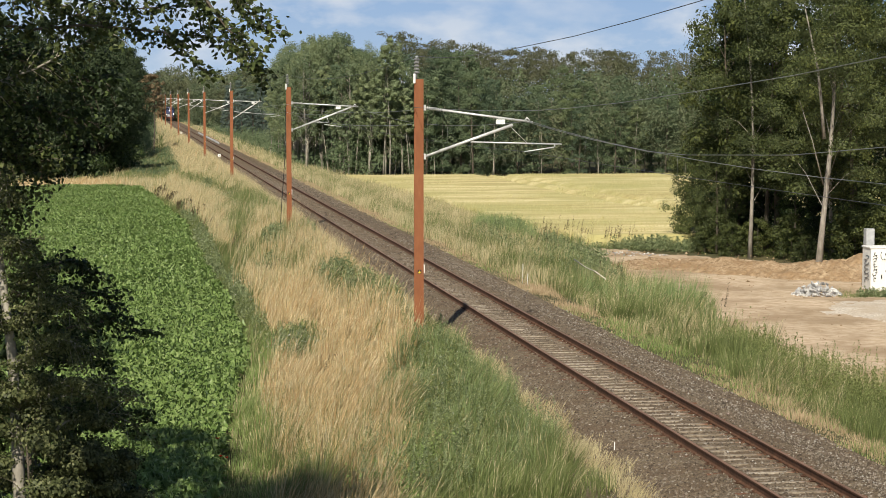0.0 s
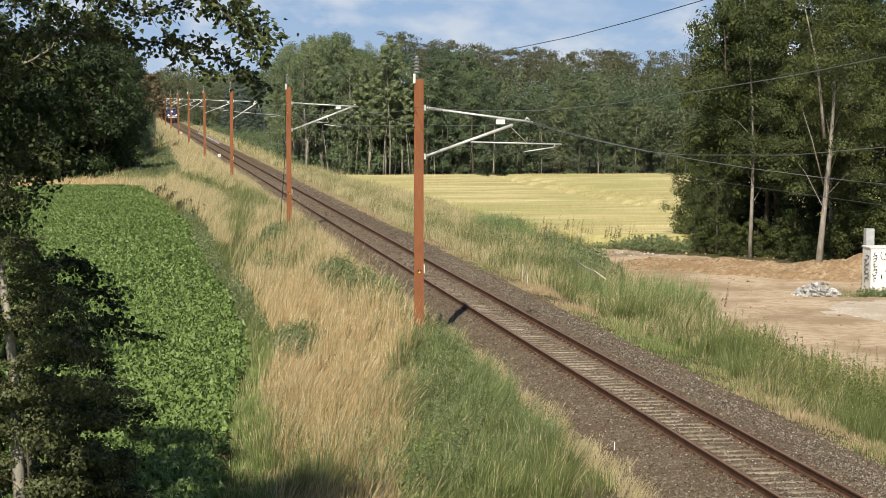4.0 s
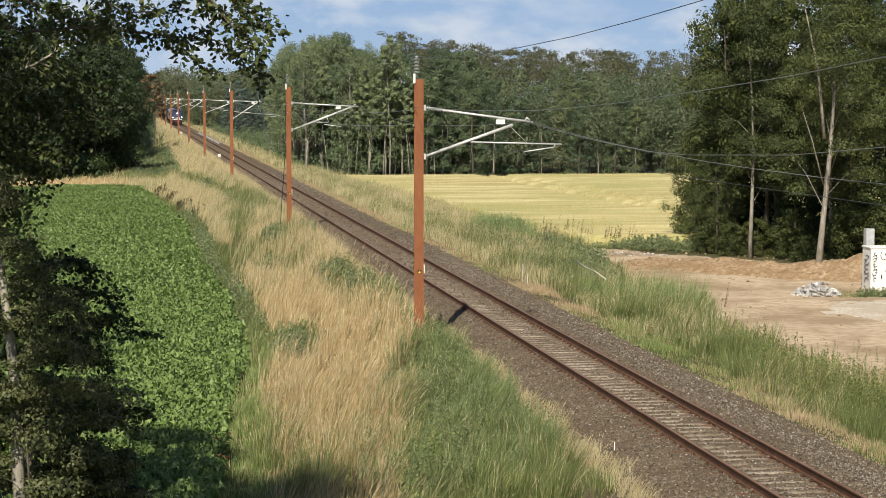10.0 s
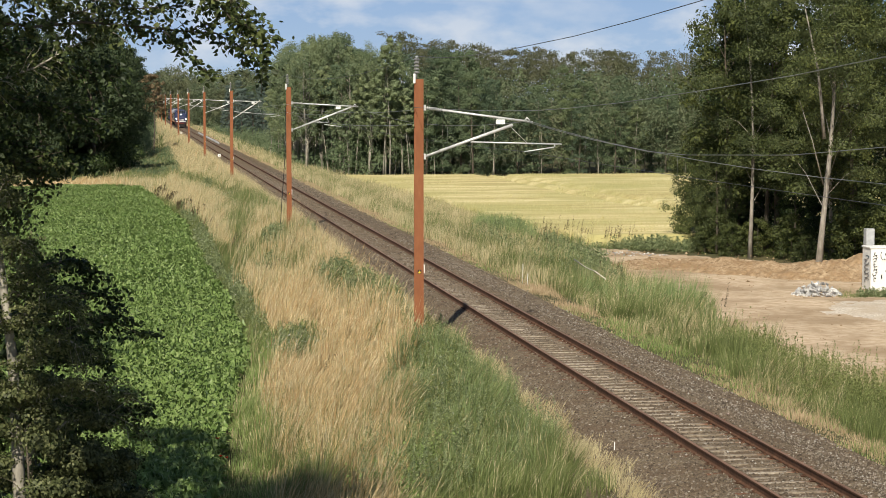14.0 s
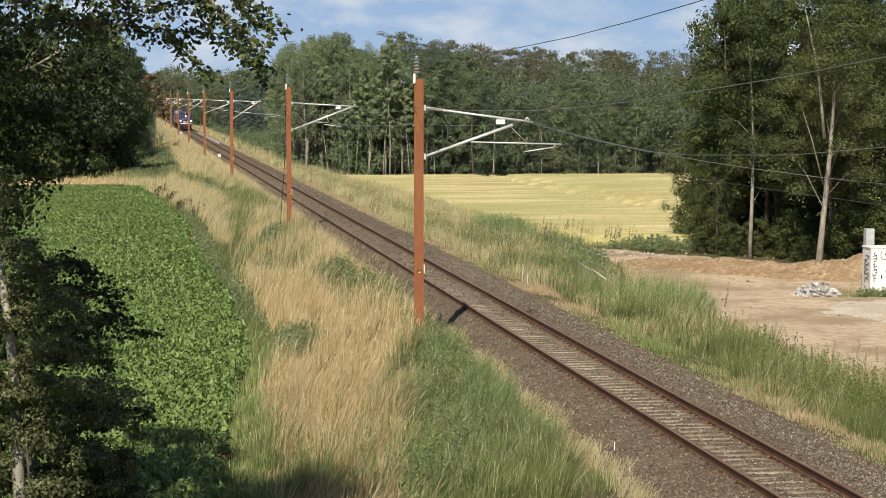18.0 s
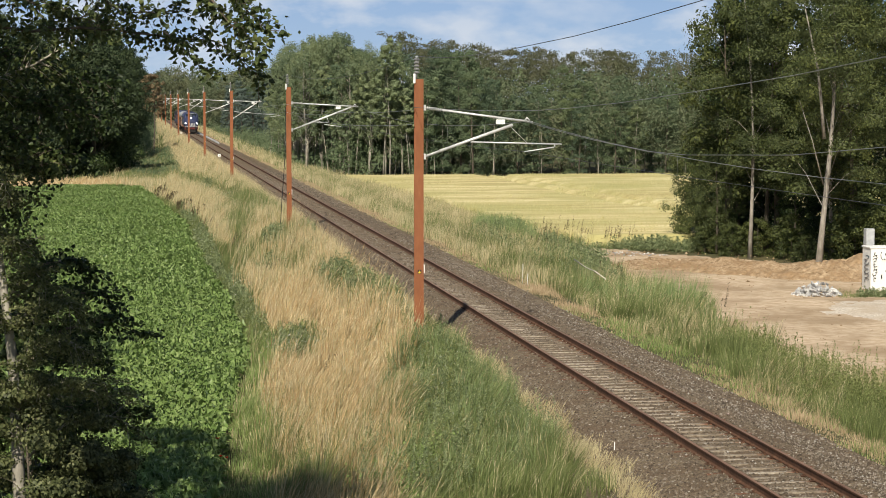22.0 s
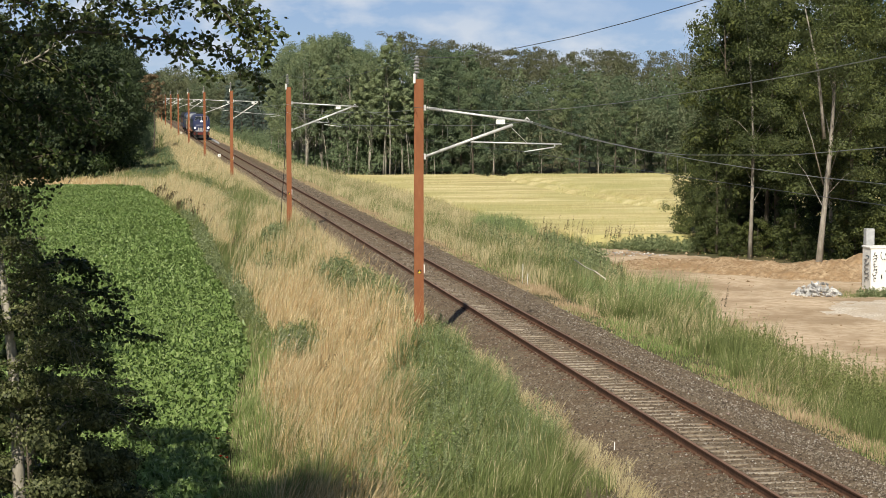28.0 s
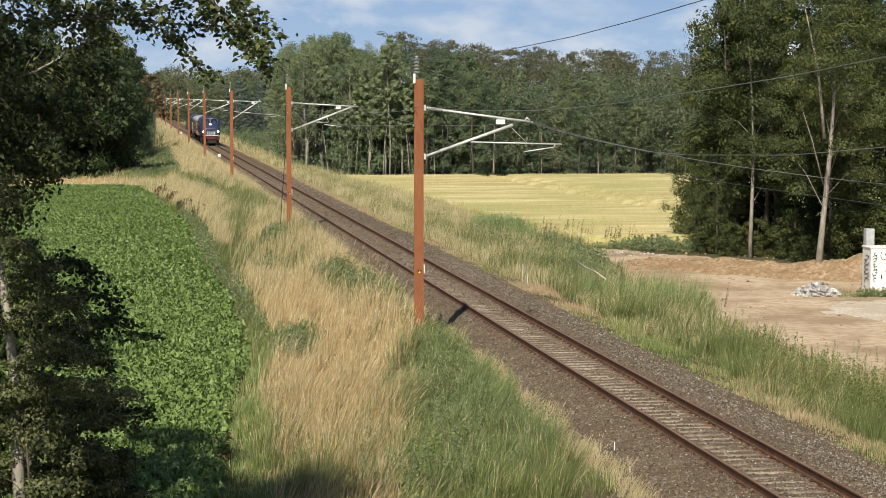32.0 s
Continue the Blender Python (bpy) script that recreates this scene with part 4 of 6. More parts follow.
def far_woods():
    rng = np.random.default_rng(31)
    w = thing("far_woods", pose(0, 0, 0), "distant green woods along the horizon", "woods", kind="stuff")
    parts = []
    for y0, x0, x1, top, per, size in ((252, 23, 66, 9.8, 44, 0.2), (258, 21, 68, 11.2, 44, 0.2), (268, 18, 72, 11.8, 60, 0.2), (278, 26, 76, 13.2, 60, 0.2), (285, 18, 34, 14.6, 44, 0.22), (305, 20, 36, 15.8, 44, 0.23), (600, 4, 30, 13.5, 90, 0.27), (700, -9, 38, 16.5, 90, 0.32), (820, -12, 44, 20, 90, 0.37)):
        n = int((x1 - x0) * (1.15 if y0 < 500 else 2.6))
        x = rng.uniform(x0, x1, n)
        hgt = top * (0.86 + 0.10 * lump(x, x * 0 + y0, 4.0) + 0.12 * rng.uniform(-1, 1, n))
        cs = []
        for q in (1.0, 0.88, 0.76, 0.64, 0.5, 0.38) if y0 < 260 else (1.0, 0.88, 0.74, 0.58) if y0 < 500 else (1.0, 0.85, 0.68, 0.5, 0.32, 0.15):
            cs.append(np.stack([x + rng.uniform(-1, 1, n), y0 + rng.uniform(-6, 6, n) - (1 - q) * 5, -2 + hgt * q], 1))
        sp = (1.75, 1.75, 1.25) if y0 < 500 else (2.2, 2.2, 1.5)
        parts.append(foliage(rng, np.concatenate(cs), sp, per * 2 if y0 < 500 else per, size * (0.85 if y0 < 500 else 1.0), weep=0.35))
    # thin leafage along the wood's flank beside the track
    n = 420
    yy = 258 + 90 * rng.uniform(0, 1, n) ** 1.2
    xx = np.interp(yy, [258, 275, 348], [13.5, 9.6, 8.6]) + 5.5 * rng.uniform(0, 1, n)
    edge = foliage(rng, np.stack([xx, yy, -1.5 + 13.5 * rng.uniform(0, 1, n) ** 0.8], 1), (1.0, 1.0, 0.7), 40, 0.17)
    from_arrays("edge_leafage", *edge, M_BIRCHLEAF, w)
    v, f = join_arrays(parts)
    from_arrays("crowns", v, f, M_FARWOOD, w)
    # greyer, twiggy wood higher up behind the wheat field
    parts = []
    for y0, top in ((284, 13.0), (298, 14.8), (314, 16.3), (330, 17.4)):
        n = 150
        x = rng.uniform(27, 86, n)
        hgt = top * (0.97 + 0.05 * lump(x, x * 0 + y0, 3.0) + 0.04 * rng.uniform(-1, 1, n)) * np.interp(x, [27, 36, 50, 86], [1.06, 1.0, 0.93, 0.9])
        for q in (1.0, 0.9, 0.8):
            c = np.stack([x + rng.uniform(-1, 1, n), y0 + rng.uniform(-5, 5, n) - (1 - q) * 4, -2 + hgt * q], 1)
            parts.append(foliage(rng, c, (1.0, 1.0, 0.5 if q > 0.95 else 0.8), 56, 0.16, 0.4, 1.8))
    v, f = join_arrays(parts)
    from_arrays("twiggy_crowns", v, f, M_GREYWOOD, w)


far_woods()

# low growth at the foot of the woods
under = thing("undergrowth", pose(0, 0, 0), "dark undergrowth at the foot of the woods", "undergrowth", kind="stuff")
rng = np.random.default_rng(41)
cs = [np.stack([rng.uniform(11, 33, 200), rng.uniform(248, 262, 200), rng.uniform(-1.6, 1.8, 200)], 1), np.stack([rng.uniform(33, 75, 70), rng.uniform(246, 258, 70), rng.uniform(-1.6, 0.2, 70)], 1)]
yy = 262 + 300 * rng.uniform(0, 1, 900) ** 1.3
cs.append(np.stack([7.6 + rng.uniform(0, 1, 900) ** 1.3 * np.interp(yy, [262, 300, 320, 560], [6, 6, 16, 30]), yy, -1.7 + rng.uniform(0, 1, 900) ** 1.8 * 2.4], 1))
yy = 345 + 280 * rng.uniform(0, 1, 420) ** 1.5
cs.append(np.stack([np.interp(yy, [240, 262, 300, 345, 480, 700], [-15.6, -14.0, -11.6, -9.6, -6.9, -5.8]) - rng.uniform(0, 1, 420) ** 1.3 * 5, yy, rng.uniform(-1.4, 1.2, 420)], 1))
yy = rng.uniform(243, 350, 460)
xx = np.interp(yy, [243, 300, 350], [-12.4, -10.8, -9.3]) + rng.uniform(0, 1, 460) * np.interp(yy, [243, 300, 350], [5.4, 4.6, 3.2])
slope_cs = np.stack([xx, yy, ground_z(xx, yy) + rng.uniform(0.1, 0.7, 460)], 1)
v, f = foliage(rng, slope_cs, (0.8, 0.8, 0.45), 60, 0.13)
from_arrays("slope_leaves", v, f, M_BRUSH, under)
v, f = foliage(rng, np.concatenate(cs), (1.1, 1.1, 0.8), 62, 0.16)
from_arrays("leaves", v, f, M_BRUSH, under)
# dark leaves fill the left wood; their colour stands in for its shade
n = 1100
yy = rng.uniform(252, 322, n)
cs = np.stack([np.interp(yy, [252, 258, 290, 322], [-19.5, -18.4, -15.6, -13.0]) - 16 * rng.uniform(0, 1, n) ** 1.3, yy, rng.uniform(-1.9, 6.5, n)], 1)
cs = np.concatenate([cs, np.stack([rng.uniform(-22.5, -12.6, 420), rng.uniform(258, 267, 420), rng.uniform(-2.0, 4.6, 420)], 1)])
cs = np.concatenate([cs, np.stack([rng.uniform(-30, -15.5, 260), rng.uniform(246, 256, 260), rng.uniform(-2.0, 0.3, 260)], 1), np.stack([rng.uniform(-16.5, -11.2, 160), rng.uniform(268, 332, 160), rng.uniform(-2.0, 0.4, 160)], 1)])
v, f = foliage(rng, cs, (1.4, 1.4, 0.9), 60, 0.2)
from_arrays("shade_fill_leaves", v, f, M_DARKLEAF, under)

# the clump of tall trees by the building lot
CLUMP = "tall trees by the sandy lot"
clump = [
    tree("tree", 51, 17.5, 0.19, 3.3, 0.34, 22, 900, 0.07, M_GREYBARK, M_OLIVE, "tall olive green tree with a grey trunk by the sandy lot", group=CLUMP, lean=(0.9, 0), flat=0.3, puff=0.38, weep=0.6, veil=0.62, fork=0.46),
    tree("tree", 52, 17, 0.13, 3.0, 0.28, 21, 880, 0.07, M_GREYBARK, M_OLIVE, "tall leafy green tree by the sandy lot", group=CLUMP, flat=0.3, puff=0.38, weep=0.6, veil=0.29),
    tree("tree", 53, 16, 0.17, 2.8, 0.25, 70, 170, 0.13, M_BARK, M_CLUMPLEAF, "dark green bushy tree beside the sandy lot", group=CLUMP),
    # leaves darkened to stand in for the shade behind the clump
    tree("tree", 56, 16, 0.17, 2.8, 0.03, 70, 120, 0.15, M_BARK, M_DARKLEAF, "dense tree behind the tall trees, shade put into its dark leaves", group=CLUMP),
]
for ob, (x, y, sc, turn) in zip(clump, ((22.34, 105.5, 0.96, 0), (22.9, 119.5, 1.0, 40), (23.6, 127, 0.95, 90), (25.2, 130, 1.0, 20))):
    ob.matrix_basis = pose(x, y, -2.05, 0, 0, turn) @ Matrix.Diagonal((sc, sc, sc, 1))
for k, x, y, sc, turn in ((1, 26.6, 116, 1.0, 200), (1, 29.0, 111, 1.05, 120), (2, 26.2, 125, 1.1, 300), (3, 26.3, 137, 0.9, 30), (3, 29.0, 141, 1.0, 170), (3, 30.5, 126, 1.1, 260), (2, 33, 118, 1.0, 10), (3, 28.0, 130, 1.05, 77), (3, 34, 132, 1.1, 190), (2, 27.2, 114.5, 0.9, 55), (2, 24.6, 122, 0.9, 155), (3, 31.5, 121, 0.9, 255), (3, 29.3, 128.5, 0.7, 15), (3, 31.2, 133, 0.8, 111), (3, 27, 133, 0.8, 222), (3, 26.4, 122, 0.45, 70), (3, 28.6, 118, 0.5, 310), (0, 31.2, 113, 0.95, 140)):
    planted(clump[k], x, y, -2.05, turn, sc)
droop = tree("tree", 54, 8, 0.12, 2.3, 0.12, 130, 170, 0.066, M_BARK, M_OLIVE, "low drooping green tree at the edge of the tall trees", group=CLUMP, flat=0.7, puff=0.22, weep=1.0)
droop.matrix_basis = pose(23.15, 131, -2.05)
planted(droop, 22.3, 124.5, -2.05, 130, 0.75)
bush = tree("bush", 55, 3.2, 0.06, 1.5, 0.02, 30, 220, 0.08, M_BARK, M_CLUMPLEAF, "dense green bush under the tall trees", "bush", "bushes under the tall trees")
for k, (x, y, sc) in enumerate(((22.4, 121.5, 0.6), (22.9, 128, 0.9), (23.6, 134, 0.9), (26.4, 111.5, 1.0), (27.8, 109.5, 1.1), (29.2, 107.8, 1.0), (27.0, 112.5, 1.25), (24.9, 115.4, 0.5), (25.7, 113.6, 0.5), (25.2, 119, 0.8), (23.8, 121, 0.7), (21.6, 124.5, 0.5))):
    if k:
        planted(bush, x, y, -2.1, 57 * k, sc)
    else:
        bush.matrix_basis = pose(x, y, -2.1) @ Matrix.Diagonal((sc, sc, sc, 1))


# ---- grass of the banks ----
def bank_grass():
    rng = np.random.default_rng(61)
    tussocks = [(rng.uniform(-9.5, -2.0), rng.uniform(42, 131), rng.uniform(0.4, 0.85)) for k in range(420)]
    tussocks += [(rng.uniform(3.8, 12.5), rng.uniform(42, 131), rng.uniform(0.35, 0.75)) for k in range(420)]
    straw = {"straw": [], "pale": [], "green": [], "low": [], "reed": [], "fresh": []}

    def add(kind, x, y, h, w, lean=0.16, bend=0.35, even=False):
        if len(x):
            tuft = lump(x, y, 0.22, 1.0) * 0.6 + lump(x, y, 0.6, 2.0) * 0.5
            h = h * (1 + 0.35 * tuft)
            wx, wy = np.where(x < 0, 0.36, 0.22) + 0.14 * lump(x, y, 0.5, 5.0) + 0.18 * lump(x, y, 2.2, 1.0), 0.08
            h = h * (1 + 0.28 * lump(x, y, 1.3, 8.0))
            if y[0] < 131 and not even:
                # tussocks: tall in the middle, leaning outwards
                near, way = np.full(len(x), 9.0), np.zeros((len(x), 2))
                for cx, cy, cr in tussocks:
                    dx, dy = (x - cx) / cr, (y - cy) / cr
                    d = np.hypot(dx, dy)
                    m = d < near
                    near[m] = d[m]
                    way[m, 0], way[m, 1] = dx[m], dy[m]
                keep = (near < 1.0) | (rng.uniform(0, 1, len(x)) < 0.55)
                x, y, h, near, way, wx = x[keep], y[keep], h[keep], near[keep], way[keep], wx[keep]
                h = h * np.interp(near, [0, 0.8, 1.5], [1.45, 0.92, 0.45])
                pull = np.where(near < 1.3, 0.5, 0.1)
                wx, wy = wx * 0.8 + way[:, 0] * pull, wy + way[:, 1] * pull
            base = np.stack([x, y, ground_z(x, y) - 0.03], 1)
            if y[0] < 92:
                straw[kind].append(blades(rng, base, h, w, lean, bend, (wx, wy), {"straw": 0.4, "pale": 0.25}.get(kind, 0.0)))
            else:
                straw[kind].append(slivers(rng, base, h, w, lean, (wx, wy)))

    bands = ((37, 62, 440, 0.0125), (62, 92, 290, 0.0165), (92, 130, 210, 0.020), (130, 200, 140, 0.023), (200, 330, 56, 0.038), (330, 700, 13, 0.1))
    for y0, y1, dens, w in bands:
        # left bank
        n = int((y1 - y0) * 11 * dens)
        x, y = rng.uniform(-12.5 if y0 < 200 else -16, -1.5, n), rng.uniform(y0, y1, n)
        edge = beet_edge(y) if y0 < 231 else np.full(n, -16.0)
        edge = np.where(y > 222, np.interp(y, [231, 240, 262, 300, 345, 480, 700], [-14.5, -15.8, -14.2, -11.8, -9.8, -7.1, -5.8]), edge)
        ok = (x > edge + 0.12 * rng.normal(size=n) + 0.2 * lump(x, y, 0.8)) & (x < np.interp(y, [40, 52, 64, 80, 95, 130], [-2.4, -2.25, -2.0, -2.1, -2.15, -1.8]) + 0.2 * lump(x, y, 1.2, 3.0))
        x, y, edge = x[ok], y[ok], edge[ok]
        n = len(x)
        j = 0.7 * lump(x, y, 2.0) + 0.35 * rng.normal(size=n)
        xl = np.interp(y, [40, 48, 60, 68, 75, 90, 100, 120, 140, 158, 172, 190, 205, 215], [-9.5, -9.2, -8.7, -7.9, -7.1, -7.2, -7.2, -7.3, -7.4, -7.6, -8.3, -9.2, -10.2, -20])
        xr = np.interp(y, [44, 50, 60, 74, 80, 90], [-7.4, -6.2, -4.7, -3.0, -2.4, -2.0])
        is_straw = (x > xl + 0.5 * j) & (x < xr + 0.6 * j)
        for cx, cy, rx, ry in ((-6.9, 74, 0.8, 4), (-4.1, 87, 0.9, 4), (-3.7, 82, 0.8, 4), (-3.2, 77, 0.7, 4), (-4.8, 115, 0.8, 4), (-2.5, 121, 0.7, 4), (-6.9, 116, 0.9, 9), (-5.3, 148, 0.9, 9), (-5.9, 132, 0.7, 6), (-5.9, 106, 0.6, 3)):
            d = ((x - cx) / rx) ** 2 + ((y - cy) / ry) ** 2
            is_straw &= rng.uniform(0, 1, n) > np.clip(1.25 - 0.62 * d + 0.45 * lump(x, y, 0.7, cx), 0, 0.92)
        patchy = np.where((y > 90) & (y < 225), np.clip((lump(x, y, 2.0, 9.0) - 0.02) * 1.2, 0, 0.8), np.where(y < 90, np.clip((lump(x, y, 1.3, 4.0) - 0.45) * 0.9, 0, 0.4), 0))
        is_straw &= rng.uniform(0, 1, n) > patchy
        # a green band runs slantwise over the bank, and the slope below the wood is green
        mid = np.interp(y, [132, 142, 150, 160, 180, 198, 215, 240, 256], [-2.6, -3.2, -3.8, -4.4, -5.5, -5.7, -6.4, -7.4, -8.6])
        half = np.interp(y, [132, 150, 180, 200, 240], [1.3, 1.3, 0.8, 0.7, 0.9])
        lo, hi = mid - half, mid + half
        wave = 0.35 * lump(x, y, 0.9, 2.0)
        band = np.where((y > 134) & (y < 256), np.clip(0.55 + np.minimum(x - lo, hi - x) / 0.6 + wave, 0, 0.94), 0)
        slope = np.where(y > 222, np.clip(0.5 + (np.interp(y, [222, 232, 253, 300, 400, 445], [-9.5, -8.2, -6.6, -6.9, -6.3, -5.6]) - x) / 0.8 + wave, 0, 0.95), 0)
        is_straw &= rng.uniform(0, 1, n) > np.maximum(band, slope)
        fringe = x > -2.85 + 0.3 * j
        tall = np.clip((-1.7 - x) / 1.6, 0.35, 1) * np.interp(y, [60, 110, 130, 220], [1.0, 1.25, 1.35, 1.15])
        a = is_straw & ~fringe
        mixed_in = a & (rng.uniform(0, 1, n) < np.interp(y, [44, 46, 50, 56, 64, 90, 92, 130, 210], [0.35, 0.45, 0.7, 0.45, 0.12, 0.08, 0.2, 0.32, 0.26]) * (0.6 + 1.3 * (lump(x, y, 1.5, 6.0) > 0.1)))
        add("green", x[mixed_in], y[mixed_in], rng.uniform(0.4, 0.8, mixed_in.sum()) * tall[mixed_in] * np.interp(y[mixed_in], [44, 56, 66], [1.35, 1.3, 1.0]), w, 0.2)
        a = a & ~mixed_in
        m = a & (rng.uniform(0, 1, n) < (0.68 if y0 < 90 else 0.45 if y0 < 130 else 0.2))
        add("straw", x[m], y[m], rng.uniform(0.55, 1.12, m.sum()) * tall[m], w, 0.14)
        m2 = a & ~m
        add("pale", x[m2], y[m2], rng.uniform(0.6, 1.05, m2.sum()) * tall[m2], w, 0.2)
        lush = ~is_straw & (x < xl + 0.25 * j) & (y < 79)
        g = ~is_straw & ~fringe & ~lush
        u = rng.uniform(0, 1, n)
        for kind, m, hh in (("fresh", lush & (u < 0.55), 0.8), ("green", lush & (u >= 0.55) & (u < 0.88), 0.75), ("pale", lush & (u >= 0.88), 0.8)):
            add(kind, x[m], y[m], rng.uniform(0.4, 1.0, m.sum()) * hh, w * 1.1, 0.25, 0.5)
        m = g & (rng.uniform(0, 1, n) < 0.93)
        low = np.clip((x - edge) / 2.2, 0.6, 1)
        add("green", x[m], y[m], rng.uniform(0.35, 0.85, m.sum()) * tall[m] * low[m], w * 1.15, 0.22, 0.5)
        m2 = g & ~m & (x > xl + 0.3)
        add("pale", x[m2], y[m2], rng.uniform(0.4, 0.9, m2.sum()) * tall[m2], w, 0.2)
        m = fringe & (rng.uniform(0, 1, n) < 0.95)
        add("pale", x[m], y[m], rng.uniform(0.25, 0.6, m.sum()) * np.interp(y[m], [60, 75, 110, 130], [0.9, 1.0, 1.35, 1.5]), w, 0.25, even=True)
        # right bank
        n = int((y1 - y0) * 10 * dens)
        x, y = rng.uniform(2.9, 15.5, n), rng.uniform(y0, y1, n)
        lim = np.where(y < 129, dirt_edge(y) - 0.2, np.where(y < 238, wheat_edge(y), 10.0)) + 0.4 * lump(x, y, 1.4, 1.0)
        ok = (x < lim) & (x > 3.4 + 0.2 * lump(x, y, 1.0))
        x, y = x[ok], y[ok]
        n = len(x)
        j = 0.6 * lump(x, y, 1.8, 4.0) + 0.35 * rng.normal(size=n)
        u = rng.uniform(0, 1, n)
        near = x < np.interp(y, [50, 66, 80, 100, 120], [5.3, 5.5, 5.6, 5.3, 4.75]) + 0.35 * j
        soft = rng.uniform(0, 1, n) < np.interp(y, [50, 56, 62, 75, 85, 100], [0.3, 0.5, 0.65, 0.4, 0.15, 0.12]) + 0.45 * lump(x * 0.4, y, 5.0, 2.0)
        u2 = rng.uniform(0, 1, n)
        m = near & ~soft
        add("low", x[m], y[m], rng.uniform(0.08, 0.3, m.sum()), w, 0.25)
        m = near & soft & (u2 < 0.6)
        add("fresh", x[m], y[m], rng.uniform(0.08, 0.3, m.sum()), w, 0.25)
        m = near & soft & (u2 >= 0.6)
        add("green", x[m], y[m], rng.uniform(0.08, 0.3, m.sum()), w, 0.25)
        midz = ~near & (x < 6.2 + 0.8 * j)
        pale = midz & (u < np.interp(y, [60, 80, 110], [0.2, 0.45, 0.75]) + 0.3 * j + 0.4 * lump(x, y, 3.0, 7.0))
        add("pale", x[pale], y[pale], rng.uniform(0.4, 0.85, pale.sum()) * np.interp(y[pale], [55, 90], [0.65, 1.0]), w, 0.18)
        add("green", x[midz & ~pale], y[midz & ~pale], rng.uniform(0.35, 0.85, (midz & ~pale).sum()), w * 1.15, 0.2)
        far = ~near & ~midz
        pale = far & (u < np.interp(y, [60, 95, 130, 160], [0.32, 0.3, 0.5, 0.72]) + 0.6 * lump(x, y, 2.4, 3.0))
        add("pale", x[pale], y[pale], rng.uniform(0.5, 1.0, pale.sum()) * np.interp(y[pale], [58, 75], [0.85, 1.0]), w, 0.18)
        low = far & ~pale
        add("green", x[low], y[low], rng.uniform(0.5, 1.05, low.sum()) * np.interp(y[low], [58, 75], [0.8, 1.0]), w * 1.2, 0.2)
    # dry grass along the far end of the beets
    n = 5200
    x, y = rng.uniform(-26, -12.0, n), rng.uniform(220, 242, n)
    dry = y < 239 + 3 * lump(x, y, 2.0)
    add("straw", x[dry], y[dry], rng.uniform(0.35, 0.8, dry.sum()), 0.07, 0.2)
    add("green", x[~dry], y[~dry], rng.uniform(0.3, 0.8, (~dry).sum()), 0.08, 0.2)
    n = 3600
    add("green", rng.uniform(19.6, 25, n), rng.uniform(93.6, 97.4, n), rng.uniform(0.35, 0.75, n), 0.022)
    # reeds by the lot, and along the wheat
    for cx, cy, rx, ry, n, h in ((8.6, 91, 2.2, 4.5, 2600, 1.35), (11.2, 89.5, 1.0, 3.0, 1100, 1.45), (12.0, 140, 1.7, 8, 3200, 1.55), (13.6, 131, 1.2, 4, 1300, 1.4), (11.4, 112, 1.4, 8, 1500, 1.2), (13.9, 125, 1.4, 5, 900, 1.3), (10.2, 80, 0.8, 3, 500, 1.1), (-4.6, 50, 1.9, 6.0, 3800, 0.85), (-4.1, 57, 1.4, 6.5, 3800, 0.95)):
        r, a = np.sqrt(rng.uniform(0, 1, n)), rng.uniform(0, 2 * math.pi, n)
        add("reed", cx + rx * r * np.cos(a), cy + ry * r * np.sin(a), rng.uniform(0.6, 1.0, n) * h, 0.028 if cx > 0 else 0.017, 0.16, 0.45)
    n = 6000
    x = rng.uniform(15.0, 25, n)
    add("green", x, 127.5 - 0.25 * (x - 17) + rng.uniform(-1.5, 3.5, n), rng.uniform(0.3, 0.7, n), 0.03)
    n = 3000
    x = rng.uniform(15.5, 27, n)
    tan = rng.uniform(0, 1, n) < 0.45
    y = 130.6 - 0.04 * x + rng.uniform(-1.8, 0.9, n)
    add("pale", x[tan], y[tan], rng.uniform(0.5, 0.85, tan.sum()), 0.03)
    add("green", x[~tan], y[~tan], rng.uniform(0.4, 0.75, (~tan).sum()), 0.03)
    out = (("straw", "dry_grass", M_STRAW, "tall dry golden grass on the railway bank"), ("pale", "pale_grass", M_PALESTRAW, "pale dry grass among the green and by the ballast"), ("green", "green_grass", M_GRASS, "green grass on the railway banks"), ("low", "low_grass", M_LOWGRASS, "short russet grass along the ballast"), ("reed", "reeds", M_REED, "tall green reed grass on both railway banks"), ("fresh", "fresh_grass", M_FRESH, "lush bright green grass along the beet rows"))
    for key, name, mat, label in out:
        v, f = join_arrays(straw[key])
        tagged(from_arrays(name, v, f, mat), label, "grass", kind="stuff")


bank_grass()


